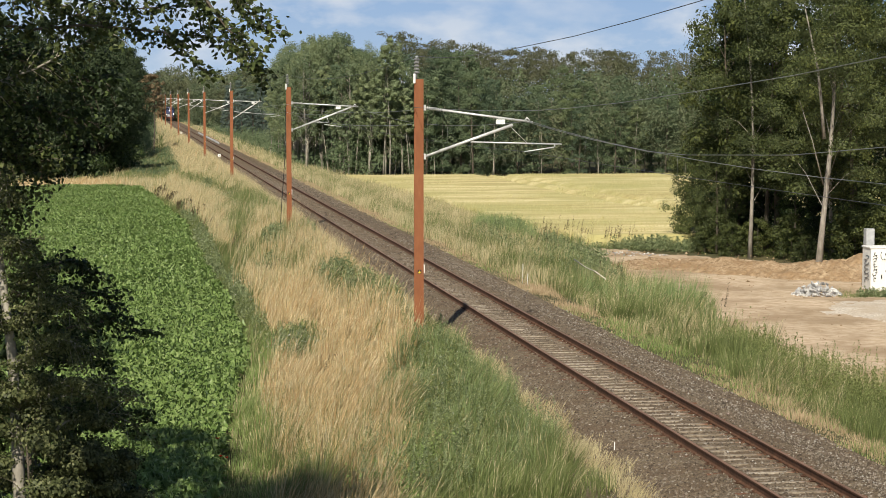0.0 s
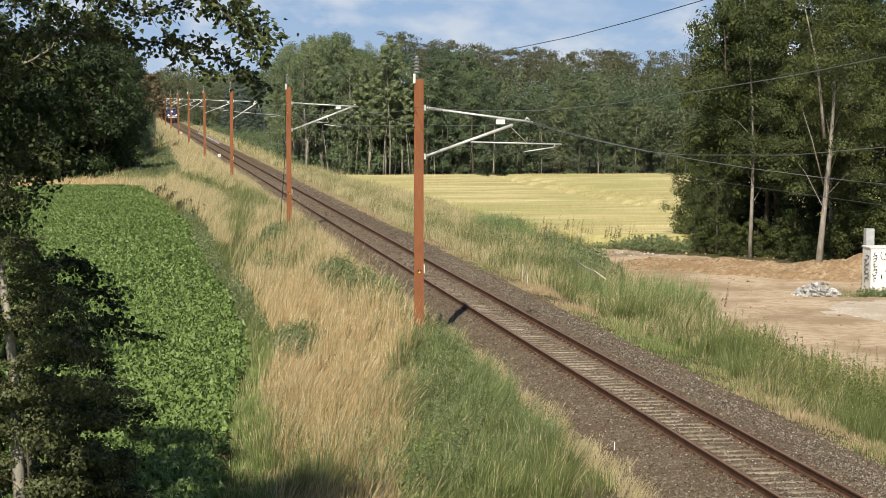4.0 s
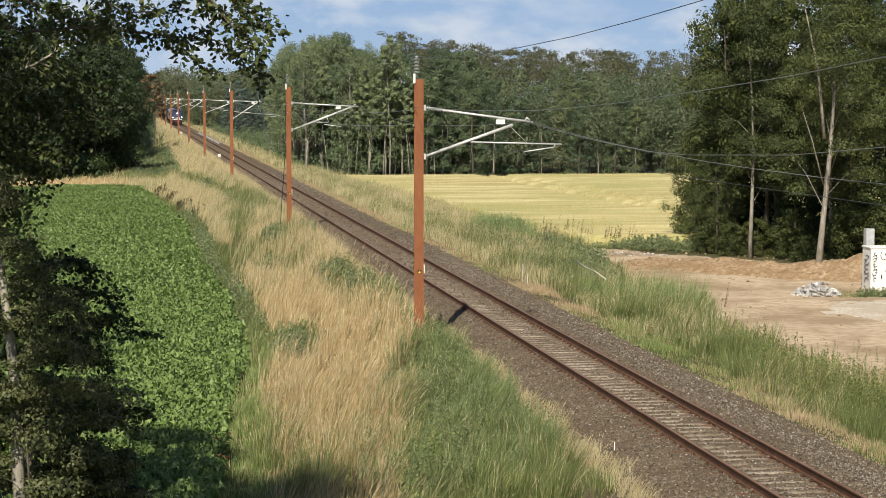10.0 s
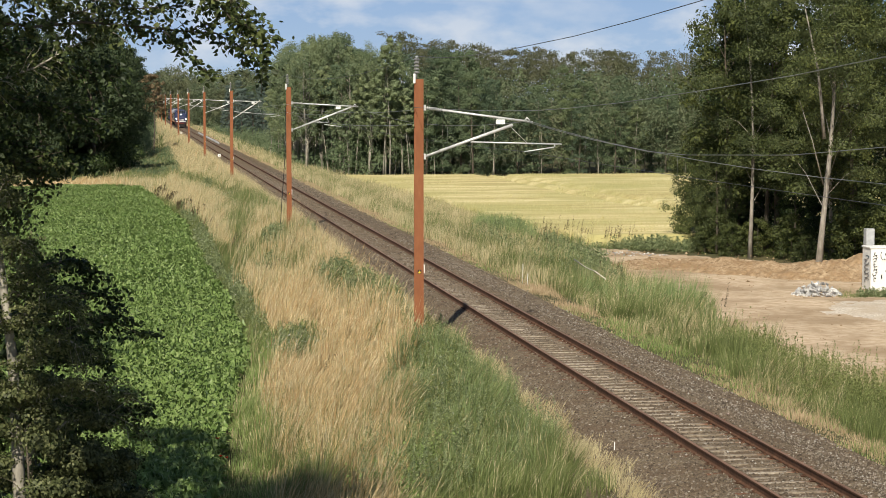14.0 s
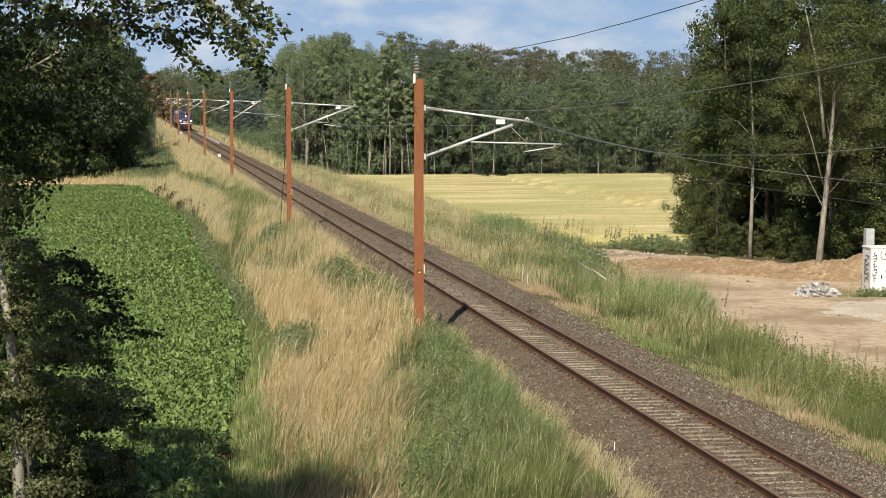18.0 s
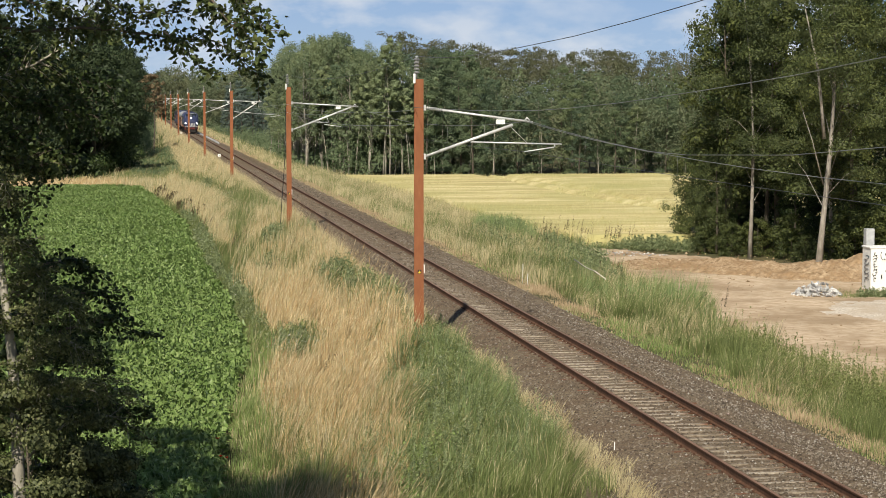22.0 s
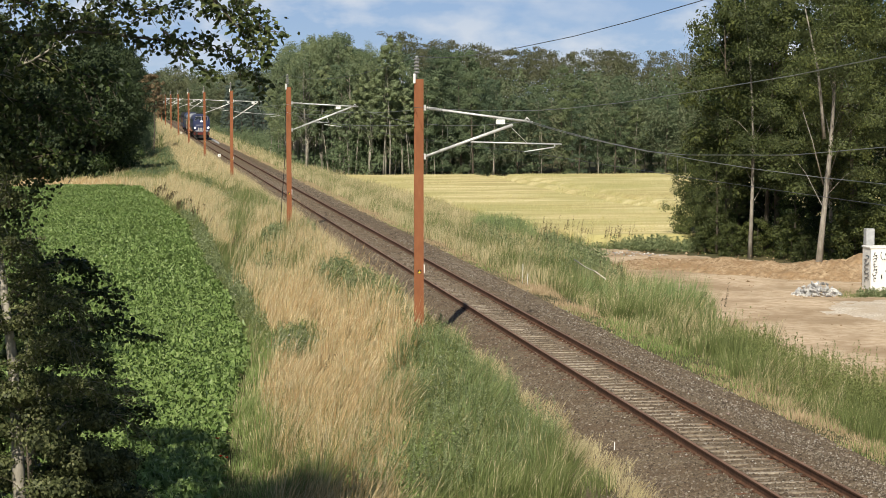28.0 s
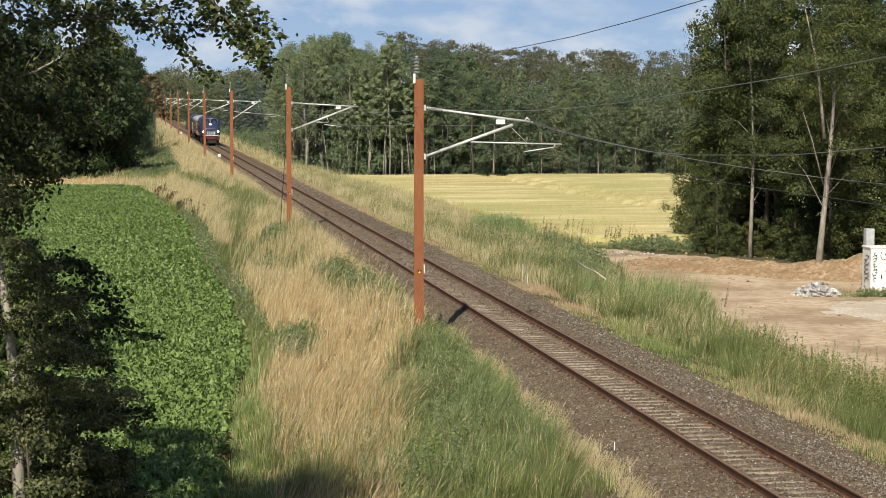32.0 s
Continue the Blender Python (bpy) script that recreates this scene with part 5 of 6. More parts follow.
def weeds():
    """Leafy weeds: upright stems with small leaves."""
    rng = np.random.default_rng(71)
    cs, bright, broad = [], [], []
    for cx, cy, rx, ry, n, h in ((8.0, 55, 1.5, 5, 400, 1.25), (8.4, 52, 1.2, 3, 220, 1.2), (7.8, 62, 1.5, 5, 210, 1.1), (8.8, 70, 1.1, 4.5, 90, 1.05), (6.4, 58, 0.8, 7, 90, 0.8), (9.6, 77, 0.5, 3, 30, 1.2), (-5.0, 48.3, 2.5, 4.0, 330, 0.95), (-4.2, 55.5, 1.5, 6.5, 320, 0.95), (-6.3, 46.2, 0.7, 1.6, 170, 0.9), (-3.5, 61.5, 1.0, 3.5, 130, 0.75), (-6.9, 73, 0.8, 3.0, 210, 0.95), (-4.0, 62.8, 0.6, 2.5, 60, 0.8), (-4.1, 87, 0.8, 3.0, 260, 1.15), (-3.7, 82, 0.7, 3.0, 240, 1.0), (-3.2, 77, 0.6, 3.0, 220, 1.1), (-4.8, 115, 0.6, 3, 110, 1.1), (-2.5, 121, 0.5, 3, 100, 0.9), (-6.0, 104, 0.6, 3, 60, 0.8), (-3.2, 107, 0.5, 3, 40, 0.6), (-3.4, 144, 1.2, 6, 130, 0.7), (-5.0, 168, 0.6, 8, 120, 0.7), (-5.7, 195, 0.6, 9, 130, 0.8), (12.2, 117, 1.4, 6, 260, 1.0), (10.4, 104, 1.0, 5, 120, 1.0), (-7.7, 92, 0.45, 17, 200, 0.7), (-8.0, 125, 0.45, 22, 240, 0.7), (-8.1, 160, 0.5, 14, 160, 0.65), (-2.9, 66, 0.7, 7, 120, 0.75), (11.6, 138, 1.3, 4, 200, 1.25), (13.2, 129.5, 0.7, 1.6, 60, 1.0), (9.5, 128, 1.2, 9, 120, 0.9), (19.5, 126.2, 3.6, 1.6, 300, 0.72), (9.8, 108, 2.5, 7, 90, 0.95), (8.4, 68, 1.3, 4, 60, 0.95), (22.4, 94.4, 1.9, 0.8, 260, 0.5)):
        for k in range(n):
            r, a = rng.uniform(0, 1) ** 0.7, rng.uniform(0, 6.28)
            x, y = cx + rx * r * math.cos(a), cy + ry * r * math.sin(a)
            hh = h * rng.uniform(0.35, 1.25)
            m = 56 if y < 75 else 30
            t = rng.uniform(0.1, 1, m)
            lush = y < 85 and (x > 0 or rng.uniform(0, 1) < 0.25)
            sp = 0.13 * (1.15 - t)
            if y < 66 or (x > 0 and y < 85):
                # spires: narrow, a few of them far above the rest
                sp, hh = 0.10 * (1.08 - t), hh * (1.35 if rng.uniform(0, 1) < 0.12 else 1.0)
            (bright if lush else cs).append(np.stack([x + rng.normal(size=m) * sp, y + rng.normal(size=m) * sp, float(ground_z(x, y)) + t * hh], 1))
    # broad-leaved plants at the foot of the bank
    for k in range(46):
        x, y = -6.5 + 0.75 * rng.normal(), 47.0 + 1.5 * rng.normal()
        t = rng.uniform(0.05, 1, 60)
        broad.append(np.stack([x + rng.normal(size=60) * 0.13 * (1.1 - 0.5 * t), y + rng.normal(size=60) * 0.13, float(ground_z(x, y)) + t * rng.uniform(0.6, 0.95)], 1))
    v, f = leaves(rng, np.concatenate(broad), 0.042, 0.35, 1.8, 0.3)
    tagged(from_arrays("broad_weeds", v, f, M_FRESH), "bright green broad-leaved weeds in the grass", "weeds", kind="stuff")
    for places, name, mat, label in ((cs, "weeds", M_WEED, "leafy dull green weeds among the grass"), (bright, "tall_weeds", M_TALLWEED, "tall bright green weeds with narrow leaves")):
        p = np.concatenate(places)
        v, f = leaves(rng, p, np.interp(p[:, 1], [45, 70, 100, 140], [0.019, 0.027, 0.046, 0.058]) * np.where(p[:, 0] < 0, 1.1, 1.0), 0.1, 3.0, 0.1)
        tagged(from_arrays(name, v, f, mat), label, "weeds", kind="stuff")


weeds()


def umbels():
    """White flower heads on thin stems, in the strip along the beets."""
    rng = np.random.default_rng(75)
    p = []
    for cx, cy, rx, ry, n in ((-7.1, 71, 0.8, 3, 130), (-2.9, 72, 0.8, 5, 50), (-4.2, 57, 1.5, 6, 40), (-7.8, 88, 0.6, 9, 40), (-8.1, 130, 0.4, 20, 50), (-3.0, 92, 0.8, 7, 30)):
        for k in range(n):
            x, y = cx + rx * rng.normal() * 0.6, cy + ry * rng.normal() * 0.6
            z = float(ground_z(x, y)) + rng.uniform(0.6, 0.95)
            for q in range(5):
                p.append((x + rng.normal() * 0.025, y + rng.normal() * 0.025, z + rng.normal() * 0.012))
    v, f = leaves(rng, np.array(p), 0.022, 2.0, 1.0, 0.0)
    tagged(from_arrays("white_flowers", v, f, M_UMBEL), "small white flower heads among the weeds", "flowers", kind="stuff")


umbels()


def poppies():
    """A few red poppies where the grass meets the beets."""
    stem = thing("poppy", pose(0, 0, 0), "red poppy on a thin stem beside the beets", "poppy", "poppies beside the beets")
    bar("stem", [(0, 0, 0), (0.02, 0, 0.3), (0.03, 0, 0.55)], 0.006, M_REED, stem, 4)
    bm = bmesh.new()
    for k in range(4):
        a = k * math.pi / 2
        c, q = Vector((math.cos(a), math.sin(a), 0)), Vector((-math.sin(a), math.cos(a), 0))
        hub = Vector((0.03, 0, 0.54))
        vs = [bm.verts.new(hub + d) for d in (Vector((0, 0, 0)), c * 0.035 + q * 0.035 + Vector((0, 0, 0.03)), c * 0.06 + Vector((0, 0, 0.05)), c * 0.035 - q * 0.035 + Vector((0, 0, 0.03)))]
        bm.faces.new(vs)
    part("petals", bm, M_POPPY, stem, "red petals")
    spots = ((-10.35, 51.3), (-10.2, 51.0), (-10.25, 54.2))
    for k, (x, y) in enumerate(spots):
        at = pose(x, y, float(ground_z(x, y)) + 0.1, 0, 0, 70 * k)
        if k:
            copy_thing(stem, at)
        else:
            stem.matrix_basis = at


poppies()


def dock_stalks():
    """Dark brown seed spikes of dock standing over the grass."""
    rng = np.random.default_rng(77)
    p = []
    for cx, cy, rx, ry, n, h in ((14.6, 134, 1.6, 3, 34, 1.35), (17.6, 129.5, 1.0, 1.5, 22, 1.2), (12.6, 121, 1.6, 5, 22, 1.1), (11.2, 106, 0.8, 4, 12, 1.2), (-5.9, 100, 0.6, 2, 4, 1.0), (-9.6, 199, 0.6, 4, 26, 1.0), (-8.8, 186, 0.6, 4, 30, 1.0), (-8.2, 170, 0.6, 4, 28, 0.95), (-7.6, 158, 0.6, 4, 22, 0.9), (-7.4, 140, 0.4, 5, 14, 0.9), (-6.3, 122, 0.5, 3, 9, 1.0), (-4.2, 108, 0.5, 3, 6, 0.9), (-6.5, 63, 0.5, 2, 5, 1.0), (12.2, 88, 0.5, 2, 6, 1.4)):
        for k in range(n):
            x, y, hh = cx + rx * rng.uniform(-1, 1), cy + ry * rng.uniform(-1, 1), h * rng.uniform(0.7, 1.15)
            z = float(ground_z(x, y))
            t = rng.uniform(0.0, 1.0, 40)
            p.append(np.stack([x + 0.15 * t + rng.normal(size=40) * 0.022, y + rng.normal(size=40) * 0.022, z + hh * (0.45 + 0.55 * t)], 1))
    q = np.concatenate(p)
    v, f = leaves(rng, q, np.interp(q[:, 1], [60, 130, 200], [0.024, 0.03, 0.06]), 0.1, 1.8)
    tagged(from_arrays("dock_stalks", v, f, M_DOCK), "dark brown seed spikes of dock among the grass", "dock plants", kind="stuff")


dock_stalks()


def beets():
    rng = np.random.default_rng(81)
    rows = np.arange(-30.0, -7.2, 0.5)
    allp = []
    for x in rows:
        y = np.arange(38, 220.5, 0.21)
        y = y + rng.uniform(-0.06, 0.06, len(y))
        xx = x + rng.normal(size=len(y)) * 0.14
        ok = (xx < beet_edge(y) - 0.1) & (xx > -14.6 - 0.062 * y) & (rng.uniform(0, 1, len(y)) < 0.96)
        allp.append(np.stack([xx[ok], y[ok]], 1))
    p = np.concatenate(allp)
    out = []
    z = np.array([0, 0, 1.0])
    for k in range(15):
        q = p[rng.uniform(0, 1, len(p)) < np.where(p[:, 1] < 95, 1.0, 0.5)]
        n = len(q)
        a = rng.uniform(0, 6.283, n)
        d = np.stack([np.cos(a), np.sin(a), np.zeros(n)], 1)
        s = np.stack([-d[:, 1], d[:, 0], np.zeros(n)], 1) + z * rng.normal(size=(n, 1)) * 0.55
        base = np.stack([q[:, 0], q[:, 1], ground_z(q[:, 0], q[:, 1]) + 0.05], 1)
        L, up, w = rng.uniform(0.05, 0.26, (n, 1)), rng.uniform(0.22, 0.46, (n, 1)), rng.uniform(0.035, 0.07, (n, 1))
        fold, tip = rng.uniform(-0.01, 0.035, (n, 1)), rng.uniform(0.62, 1.08, (n, 1))
        v = np.empty((n, 5, 3))
        v[:, 0] = base + d * L * 0.25 + z * up * 0.55
        v[:, 1] = base + d * L * 0.7 + s * w + z * (up + fold)
        v[:, 2] = base + d * (L * 1.2 + 0.03) + z * up * tip
        v[:, 3] = base + d * L * 0.7 - s * w + z * (up + fold)
        v[:, 4] = base + d * L * 0.72 + z * (up - fold * 0.5)
        # folded along the rib close by, plain farther off
        i, j = np.flatnonzero(q[:, 1] < 100)[:, None] * 5, np.flatnonzero(q[:, 1] >= 100)[:, None] * 5
        out.append((v.reshape(-1, 3), np.concatenate([i + [0, 1, 4], i + [1, 2, 4], i + [2, 3, 4], i + [3, 0, 4], j + [0, 1, 2], j + [0, 2, 3]])))
    # broad low leaves that close the rows
    for k in range(4):
        q = p
        n = len(q)
        c = np.stack([q[:, 0] + rng.normal(size=n) * 0.12, q[:, 1] + rng.normal(size=n) * 0.08, ground_z(q[:, 0], q[:, 1]) + rng.uniform(0.24, 0.38, n)], 1)
        out.append(leaves(rng, c, np.where(q[:, 1] < 90, 0.12, 0.16), np.where(q[:, 1] < 90, 0.5, 2.2), 1.4, 0.1))
    v, f = join_arrays(out)
    tagged(from_arrays("beet_plants", v, f, M_BEET), "rows of leafy green beet plants", "beet field", kind="stuff")


beets()


# ---- near trees beside the bridge ----
def bough(name, rng, parent, pts, radius, twigs, twig_len, per, size, bark, green, droop=0.6, round_leaf=True, clump=0.16, level=1.0):
    """A branch with twigs and leaves, as two meshes; its origin is where it leaves the stem."""
    root = Vector(pts[0])
    path = [Vector(p) - root for p in pts]
    bm = bmesh.new()
    tube(bm, path, [radius * (1 - 0.85 * k / (len(path) - 1)) for k in range(len(path))], 6)
    spots = []
    run = np.concatenate([[0], np.cumsum([(q - p).length for p, q in zip(path, path[1:])])])
    for k in range(twigs):
        s = float(np.interp((k + rng.uniform(0, 1)) / twigs * run[-1], run, np.arange(len(path))))
        i = min(int(s), len(path) - 2)
        a = path[i].lerp(path[i + 1], s - i)
        along = (path[i + 1] - path[i]).normalized()
        side = Vector(rng.normal(size=3) * (1, 1, level))
        side = (side - along * side.dot(along)).normalized()
        d = (along * 0.6 + side * 0.7 + Vector((0, 0, -0.25))).normalized() * twig_len * rng.uniform(0.4, 1.1)
        b = a + d * 0.5 + Vector((0, 0, 0.08 * twig_len))
        c = a + d
        tube(bm, [a, b, c], [radius * 0.22, radius * 0.16, radius * 0.08], 4, False)
        for q in range(per):
            t = rng.uniform(0.1, 1.05)
            o = a.lerp(b, t * 2) if t < 0.5 else b.lerp(c, t * 2 - 1)
            spots.append(tuple(o + Vector(rng.normal(size=3) * (1, 1, level)) * clump * twig_len))
    limb = part(name, bm, bark, parent)
    limb.matrix_basis = Matrix.Translation(root)
    v, f = round_leaves(rng, np.array(spots), size, droop) if round_leaf else leaves(rng, np.array(spots), size)
    from_arrays("foliage", v, f, green, limb)
    return limb


def overhanging_tree():
    """The tall tree whose crown is over the view; a few of its branches hang into it."""
    rng = np.random.default_rng(101)
    t = thing("lime_tree", pose(0, 0, 0), "tall lime tree with leafy branches hanging over the field", "tree")
    bm = bmesh.new()
    stem = [(-17.2, 25, -2.2), (-17.0, 25.2, 3), (-16.5, 25.6, 8), (-15.6, 26.4, 12), (-14.6, 27.2, 16)]
    tube(bm, stem, [0.34, 0.28, 0.22, 0.15, 0.05], 9)
    cs = []
    for k in range(52):
        a, r = k * 2.4, math.sqrt(rng.uniform(0.03, 1))
        c = Vector((-15.4 + 3.3 * r * math.cos(a), 33.0 + 6.5 * r * math.sin(a), rng.uniform(11.2, 16.0)))
        c.x = min(c.x, -13.7 + rng.uniform(-0.3, 0.0))
        if c.x > -16.3:
            c.y, c.z = min(c.y, 30.0 + rng.uniform(-1, 0)), min(c.z, 13.3)
        cs.append(tuple(c))
        j = Vector((-16.0, 26.0, 10.0)).lerp(Vector(stem[4]), rng.uniform(0, 0.8))
        tube(bm, [j, j.lerp(c, 0.5) + Vector((0, 0, 0.5)), c], [0.07, 0.05, 0.015], 5, False)
    # further clumps above the view, added to shade the branches below
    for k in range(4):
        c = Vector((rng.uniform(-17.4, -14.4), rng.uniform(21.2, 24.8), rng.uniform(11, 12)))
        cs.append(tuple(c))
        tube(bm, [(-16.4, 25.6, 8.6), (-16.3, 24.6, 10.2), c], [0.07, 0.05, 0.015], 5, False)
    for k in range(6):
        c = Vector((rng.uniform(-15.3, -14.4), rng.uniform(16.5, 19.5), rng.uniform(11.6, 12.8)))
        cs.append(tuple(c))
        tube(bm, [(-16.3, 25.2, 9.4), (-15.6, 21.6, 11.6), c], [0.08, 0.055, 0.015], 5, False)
    # more unseen clumps, placed for the shadow they throw on the near grass
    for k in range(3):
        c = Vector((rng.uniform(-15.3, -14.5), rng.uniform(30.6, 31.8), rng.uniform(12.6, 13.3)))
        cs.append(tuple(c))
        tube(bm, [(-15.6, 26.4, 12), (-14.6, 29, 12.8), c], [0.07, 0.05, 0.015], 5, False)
    part("trunk", bm, M_BARK, t)
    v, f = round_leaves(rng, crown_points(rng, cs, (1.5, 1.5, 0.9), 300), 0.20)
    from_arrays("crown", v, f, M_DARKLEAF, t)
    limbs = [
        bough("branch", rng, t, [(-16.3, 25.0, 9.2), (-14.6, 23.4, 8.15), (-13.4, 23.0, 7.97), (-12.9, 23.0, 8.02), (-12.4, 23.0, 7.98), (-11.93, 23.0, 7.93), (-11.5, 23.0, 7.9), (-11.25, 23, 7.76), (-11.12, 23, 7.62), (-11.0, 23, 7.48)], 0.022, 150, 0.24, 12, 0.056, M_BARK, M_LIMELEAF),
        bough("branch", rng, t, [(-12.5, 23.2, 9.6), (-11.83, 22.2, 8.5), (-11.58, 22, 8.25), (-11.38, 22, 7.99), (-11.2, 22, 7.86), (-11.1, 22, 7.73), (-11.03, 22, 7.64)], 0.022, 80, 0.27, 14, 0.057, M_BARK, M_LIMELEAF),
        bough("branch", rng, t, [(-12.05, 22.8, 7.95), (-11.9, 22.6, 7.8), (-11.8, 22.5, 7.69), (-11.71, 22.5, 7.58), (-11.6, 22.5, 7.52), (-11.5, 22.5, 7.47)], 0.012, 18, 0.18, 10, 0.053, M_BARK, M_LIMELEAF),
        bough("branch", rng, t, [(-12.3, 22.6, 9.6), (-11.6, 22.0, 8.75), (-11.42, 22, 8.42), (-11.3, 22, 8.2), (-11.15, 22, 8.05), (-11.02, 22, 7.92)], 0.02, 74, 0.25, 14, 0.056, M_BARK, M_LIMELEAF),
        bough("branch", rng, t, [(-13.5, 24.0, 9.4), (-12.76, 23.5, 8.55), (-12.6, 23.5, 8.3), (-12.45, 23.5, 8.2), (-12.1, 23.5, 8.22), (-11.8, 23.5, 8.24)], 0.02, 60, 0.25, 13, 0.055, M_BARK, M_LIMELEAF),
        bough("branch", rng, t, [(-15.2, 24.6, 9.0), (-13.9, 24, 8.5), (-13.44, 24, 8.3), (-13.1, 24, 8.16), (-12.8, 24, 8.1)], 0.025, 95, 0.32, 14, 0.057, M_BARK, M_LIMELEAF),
        # M_DARKLEAF boughs: same tree, the shade they hang in put into the colour
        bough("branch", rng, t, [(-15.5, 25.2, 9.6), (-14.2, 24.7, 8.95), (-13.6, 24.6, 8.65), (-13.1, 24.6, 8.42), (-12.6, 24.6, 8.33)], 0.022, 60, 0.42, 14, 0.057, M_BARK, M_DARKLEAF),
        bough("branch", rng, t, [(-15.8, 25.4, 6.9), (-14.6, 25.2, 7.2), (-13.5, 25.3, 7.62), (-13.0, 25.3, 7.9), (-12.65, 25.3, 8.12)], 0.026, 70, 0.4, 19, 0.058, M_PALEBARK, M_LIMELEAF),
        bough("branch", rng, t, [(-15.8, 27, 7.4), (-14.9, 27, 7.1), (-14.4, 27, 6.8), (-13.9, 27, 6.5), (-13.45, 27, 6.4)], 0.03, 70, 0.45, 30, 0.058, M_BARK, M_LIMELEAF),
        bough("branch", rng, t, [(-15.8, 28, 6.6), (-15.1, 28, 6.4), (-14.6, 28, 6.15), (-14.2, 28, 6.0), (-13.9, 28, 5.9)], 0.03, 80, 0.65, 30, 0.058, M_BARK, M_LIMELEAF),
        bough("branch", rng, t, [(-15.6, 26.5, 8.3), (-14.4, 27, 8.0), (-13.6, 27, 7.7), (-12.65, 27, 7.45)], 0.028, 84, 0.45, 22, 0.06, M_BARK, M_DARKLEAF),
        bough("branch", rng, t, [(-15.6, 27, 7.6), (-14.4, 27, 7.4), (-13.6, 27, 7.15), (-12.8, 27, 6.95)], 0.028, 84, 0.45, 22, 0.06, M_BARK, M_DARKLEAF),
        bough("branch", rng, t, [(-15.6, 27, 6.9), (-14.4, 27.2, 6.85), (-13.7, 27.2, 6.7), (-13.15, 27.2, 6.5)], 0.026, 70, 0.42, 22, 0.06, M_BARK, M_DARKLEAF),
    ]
    return t, limbs


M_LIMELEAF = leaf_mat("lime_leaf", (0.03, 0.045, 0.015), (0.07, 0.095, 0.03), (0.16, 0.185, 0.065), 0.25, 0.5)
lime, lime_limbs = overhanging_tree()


def small_tree():
    """The slim tree with a pale stem and small brownish leaves by the field's edge."""
    rng = np.random.default_rng(111)
    t = thing("hornbeam", pose(0, 0, 0), "slim young tree with a pale stem and small brownish leaves", "tree")
    bm = bmesh.new()
    stem = [(-13.7, 27, -2.2), (-13.78, 27, 1.0), (-13.85, 27, 3.28), (-13.88, 27, 3.99), (-13.97, 27, 4.83), (-14.05, 27, 5.6), (-14.1, 27, 6.6)]
    tube(bm, stem, [0.1, 0.085, 0.075, 0.065, 0.052, 0.04, 0.012], 8)
    part("trunk", bm, M_PALEBARK, t)
    limbs = []
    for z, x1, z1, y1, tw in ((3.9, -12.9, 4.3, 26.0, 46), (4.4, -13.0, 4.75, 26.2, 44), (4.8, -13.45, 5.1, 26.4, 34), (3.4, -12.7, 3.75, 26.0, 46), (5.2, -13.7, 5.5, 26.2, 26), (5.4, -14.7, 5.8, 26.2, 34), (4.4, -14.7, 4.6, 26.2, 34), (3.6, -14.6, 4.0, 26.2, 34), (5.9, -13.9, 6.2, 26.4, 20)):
        x0 = -13.9
        limbs.append(bough("branch", rng, t, [(x0, 27, z), (x0 + (x1 - x0) * 0.4, 27 + (y1 - 27) * 0.5, z + (z1 - z) * 0.7 + 0.1), (x0 + (x1 - x0) * 0.75, y1, z1 + 0.05), (x1, y1, z1 - 0.12)], 0.02, tw, 0.4, 52, 0.029, M_PALEBARK, M_HORNLEAF, 0.2, False, 0.14, 0.3))
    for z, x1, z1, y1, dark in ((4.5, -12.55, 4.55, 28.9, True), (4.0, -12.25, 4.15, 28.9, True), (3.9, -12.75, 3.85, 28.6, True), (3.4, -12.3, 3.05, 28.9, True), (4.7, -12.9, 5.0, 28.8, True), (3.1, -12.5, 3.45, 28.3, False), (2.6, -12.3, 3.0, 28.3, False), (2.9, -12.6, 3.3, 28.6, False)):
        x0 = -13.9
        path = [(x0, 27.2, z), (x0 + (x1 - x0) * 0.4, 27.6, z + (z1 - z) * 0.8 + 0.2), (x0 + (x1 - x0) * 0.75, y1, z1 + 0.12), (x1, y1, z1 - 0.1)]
        # these boughs have their shade painted in: darker leaves than the tree's others
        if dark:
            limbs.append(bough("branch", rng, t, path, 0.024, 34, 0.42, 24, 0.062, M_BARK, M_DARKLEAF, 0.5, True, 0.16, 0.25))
        else:
            limbs.append(bough("branch", rng, t, path, 0.022, 30, 0.5, 34, 0.032, M_PALEBARK, M_HORNLEAF, 0.3, False, 0.13, 0.3))
    return t, limbs


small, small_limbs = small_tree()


def shrub(x, y, z, h, r, seed, mat, label, leaf=0.034):
    t = tree("shrub", seed, h, 0.07, r, 0.1, 64, 420, leaf, M_BARK, mat, label, "shrub", "shrubs by the beet field", flat=0.5, puff=0.28)
    t.matrix_basis = pose(x, y, z)
    return t


shrub(-13.55, 26.6, -2.2, 5.9, 1.2, 121, M_BROWNLEAF, "dense shrub with small brownish leaves by the field")
shrub(-12.55, 27.5, -2.2, 4.9, 0.75, 122, M_BROWNLEAF, "rounded shrub with small dull green leaves by the field")
shrub(-13.0, 27.2, -2.2, 5.3, 0.95, 126, M_BROWNLEAF, "spreading shrub with small olive brown leaves by the field")
# added backing; its dark leaves stand for shade in the gaps before it
shrub(-13.75, 29.6, -2.2, 6.6, 1.3, 127, M_DARKLEAF, "dark leafy backing added behind the slim tree as shade", 0.07)
shrub(-15.6, 31.0, -2.2, 9.8, 1.5, 123, M_DARKLEAF, "tall dark green shrub by the field", 0.065)


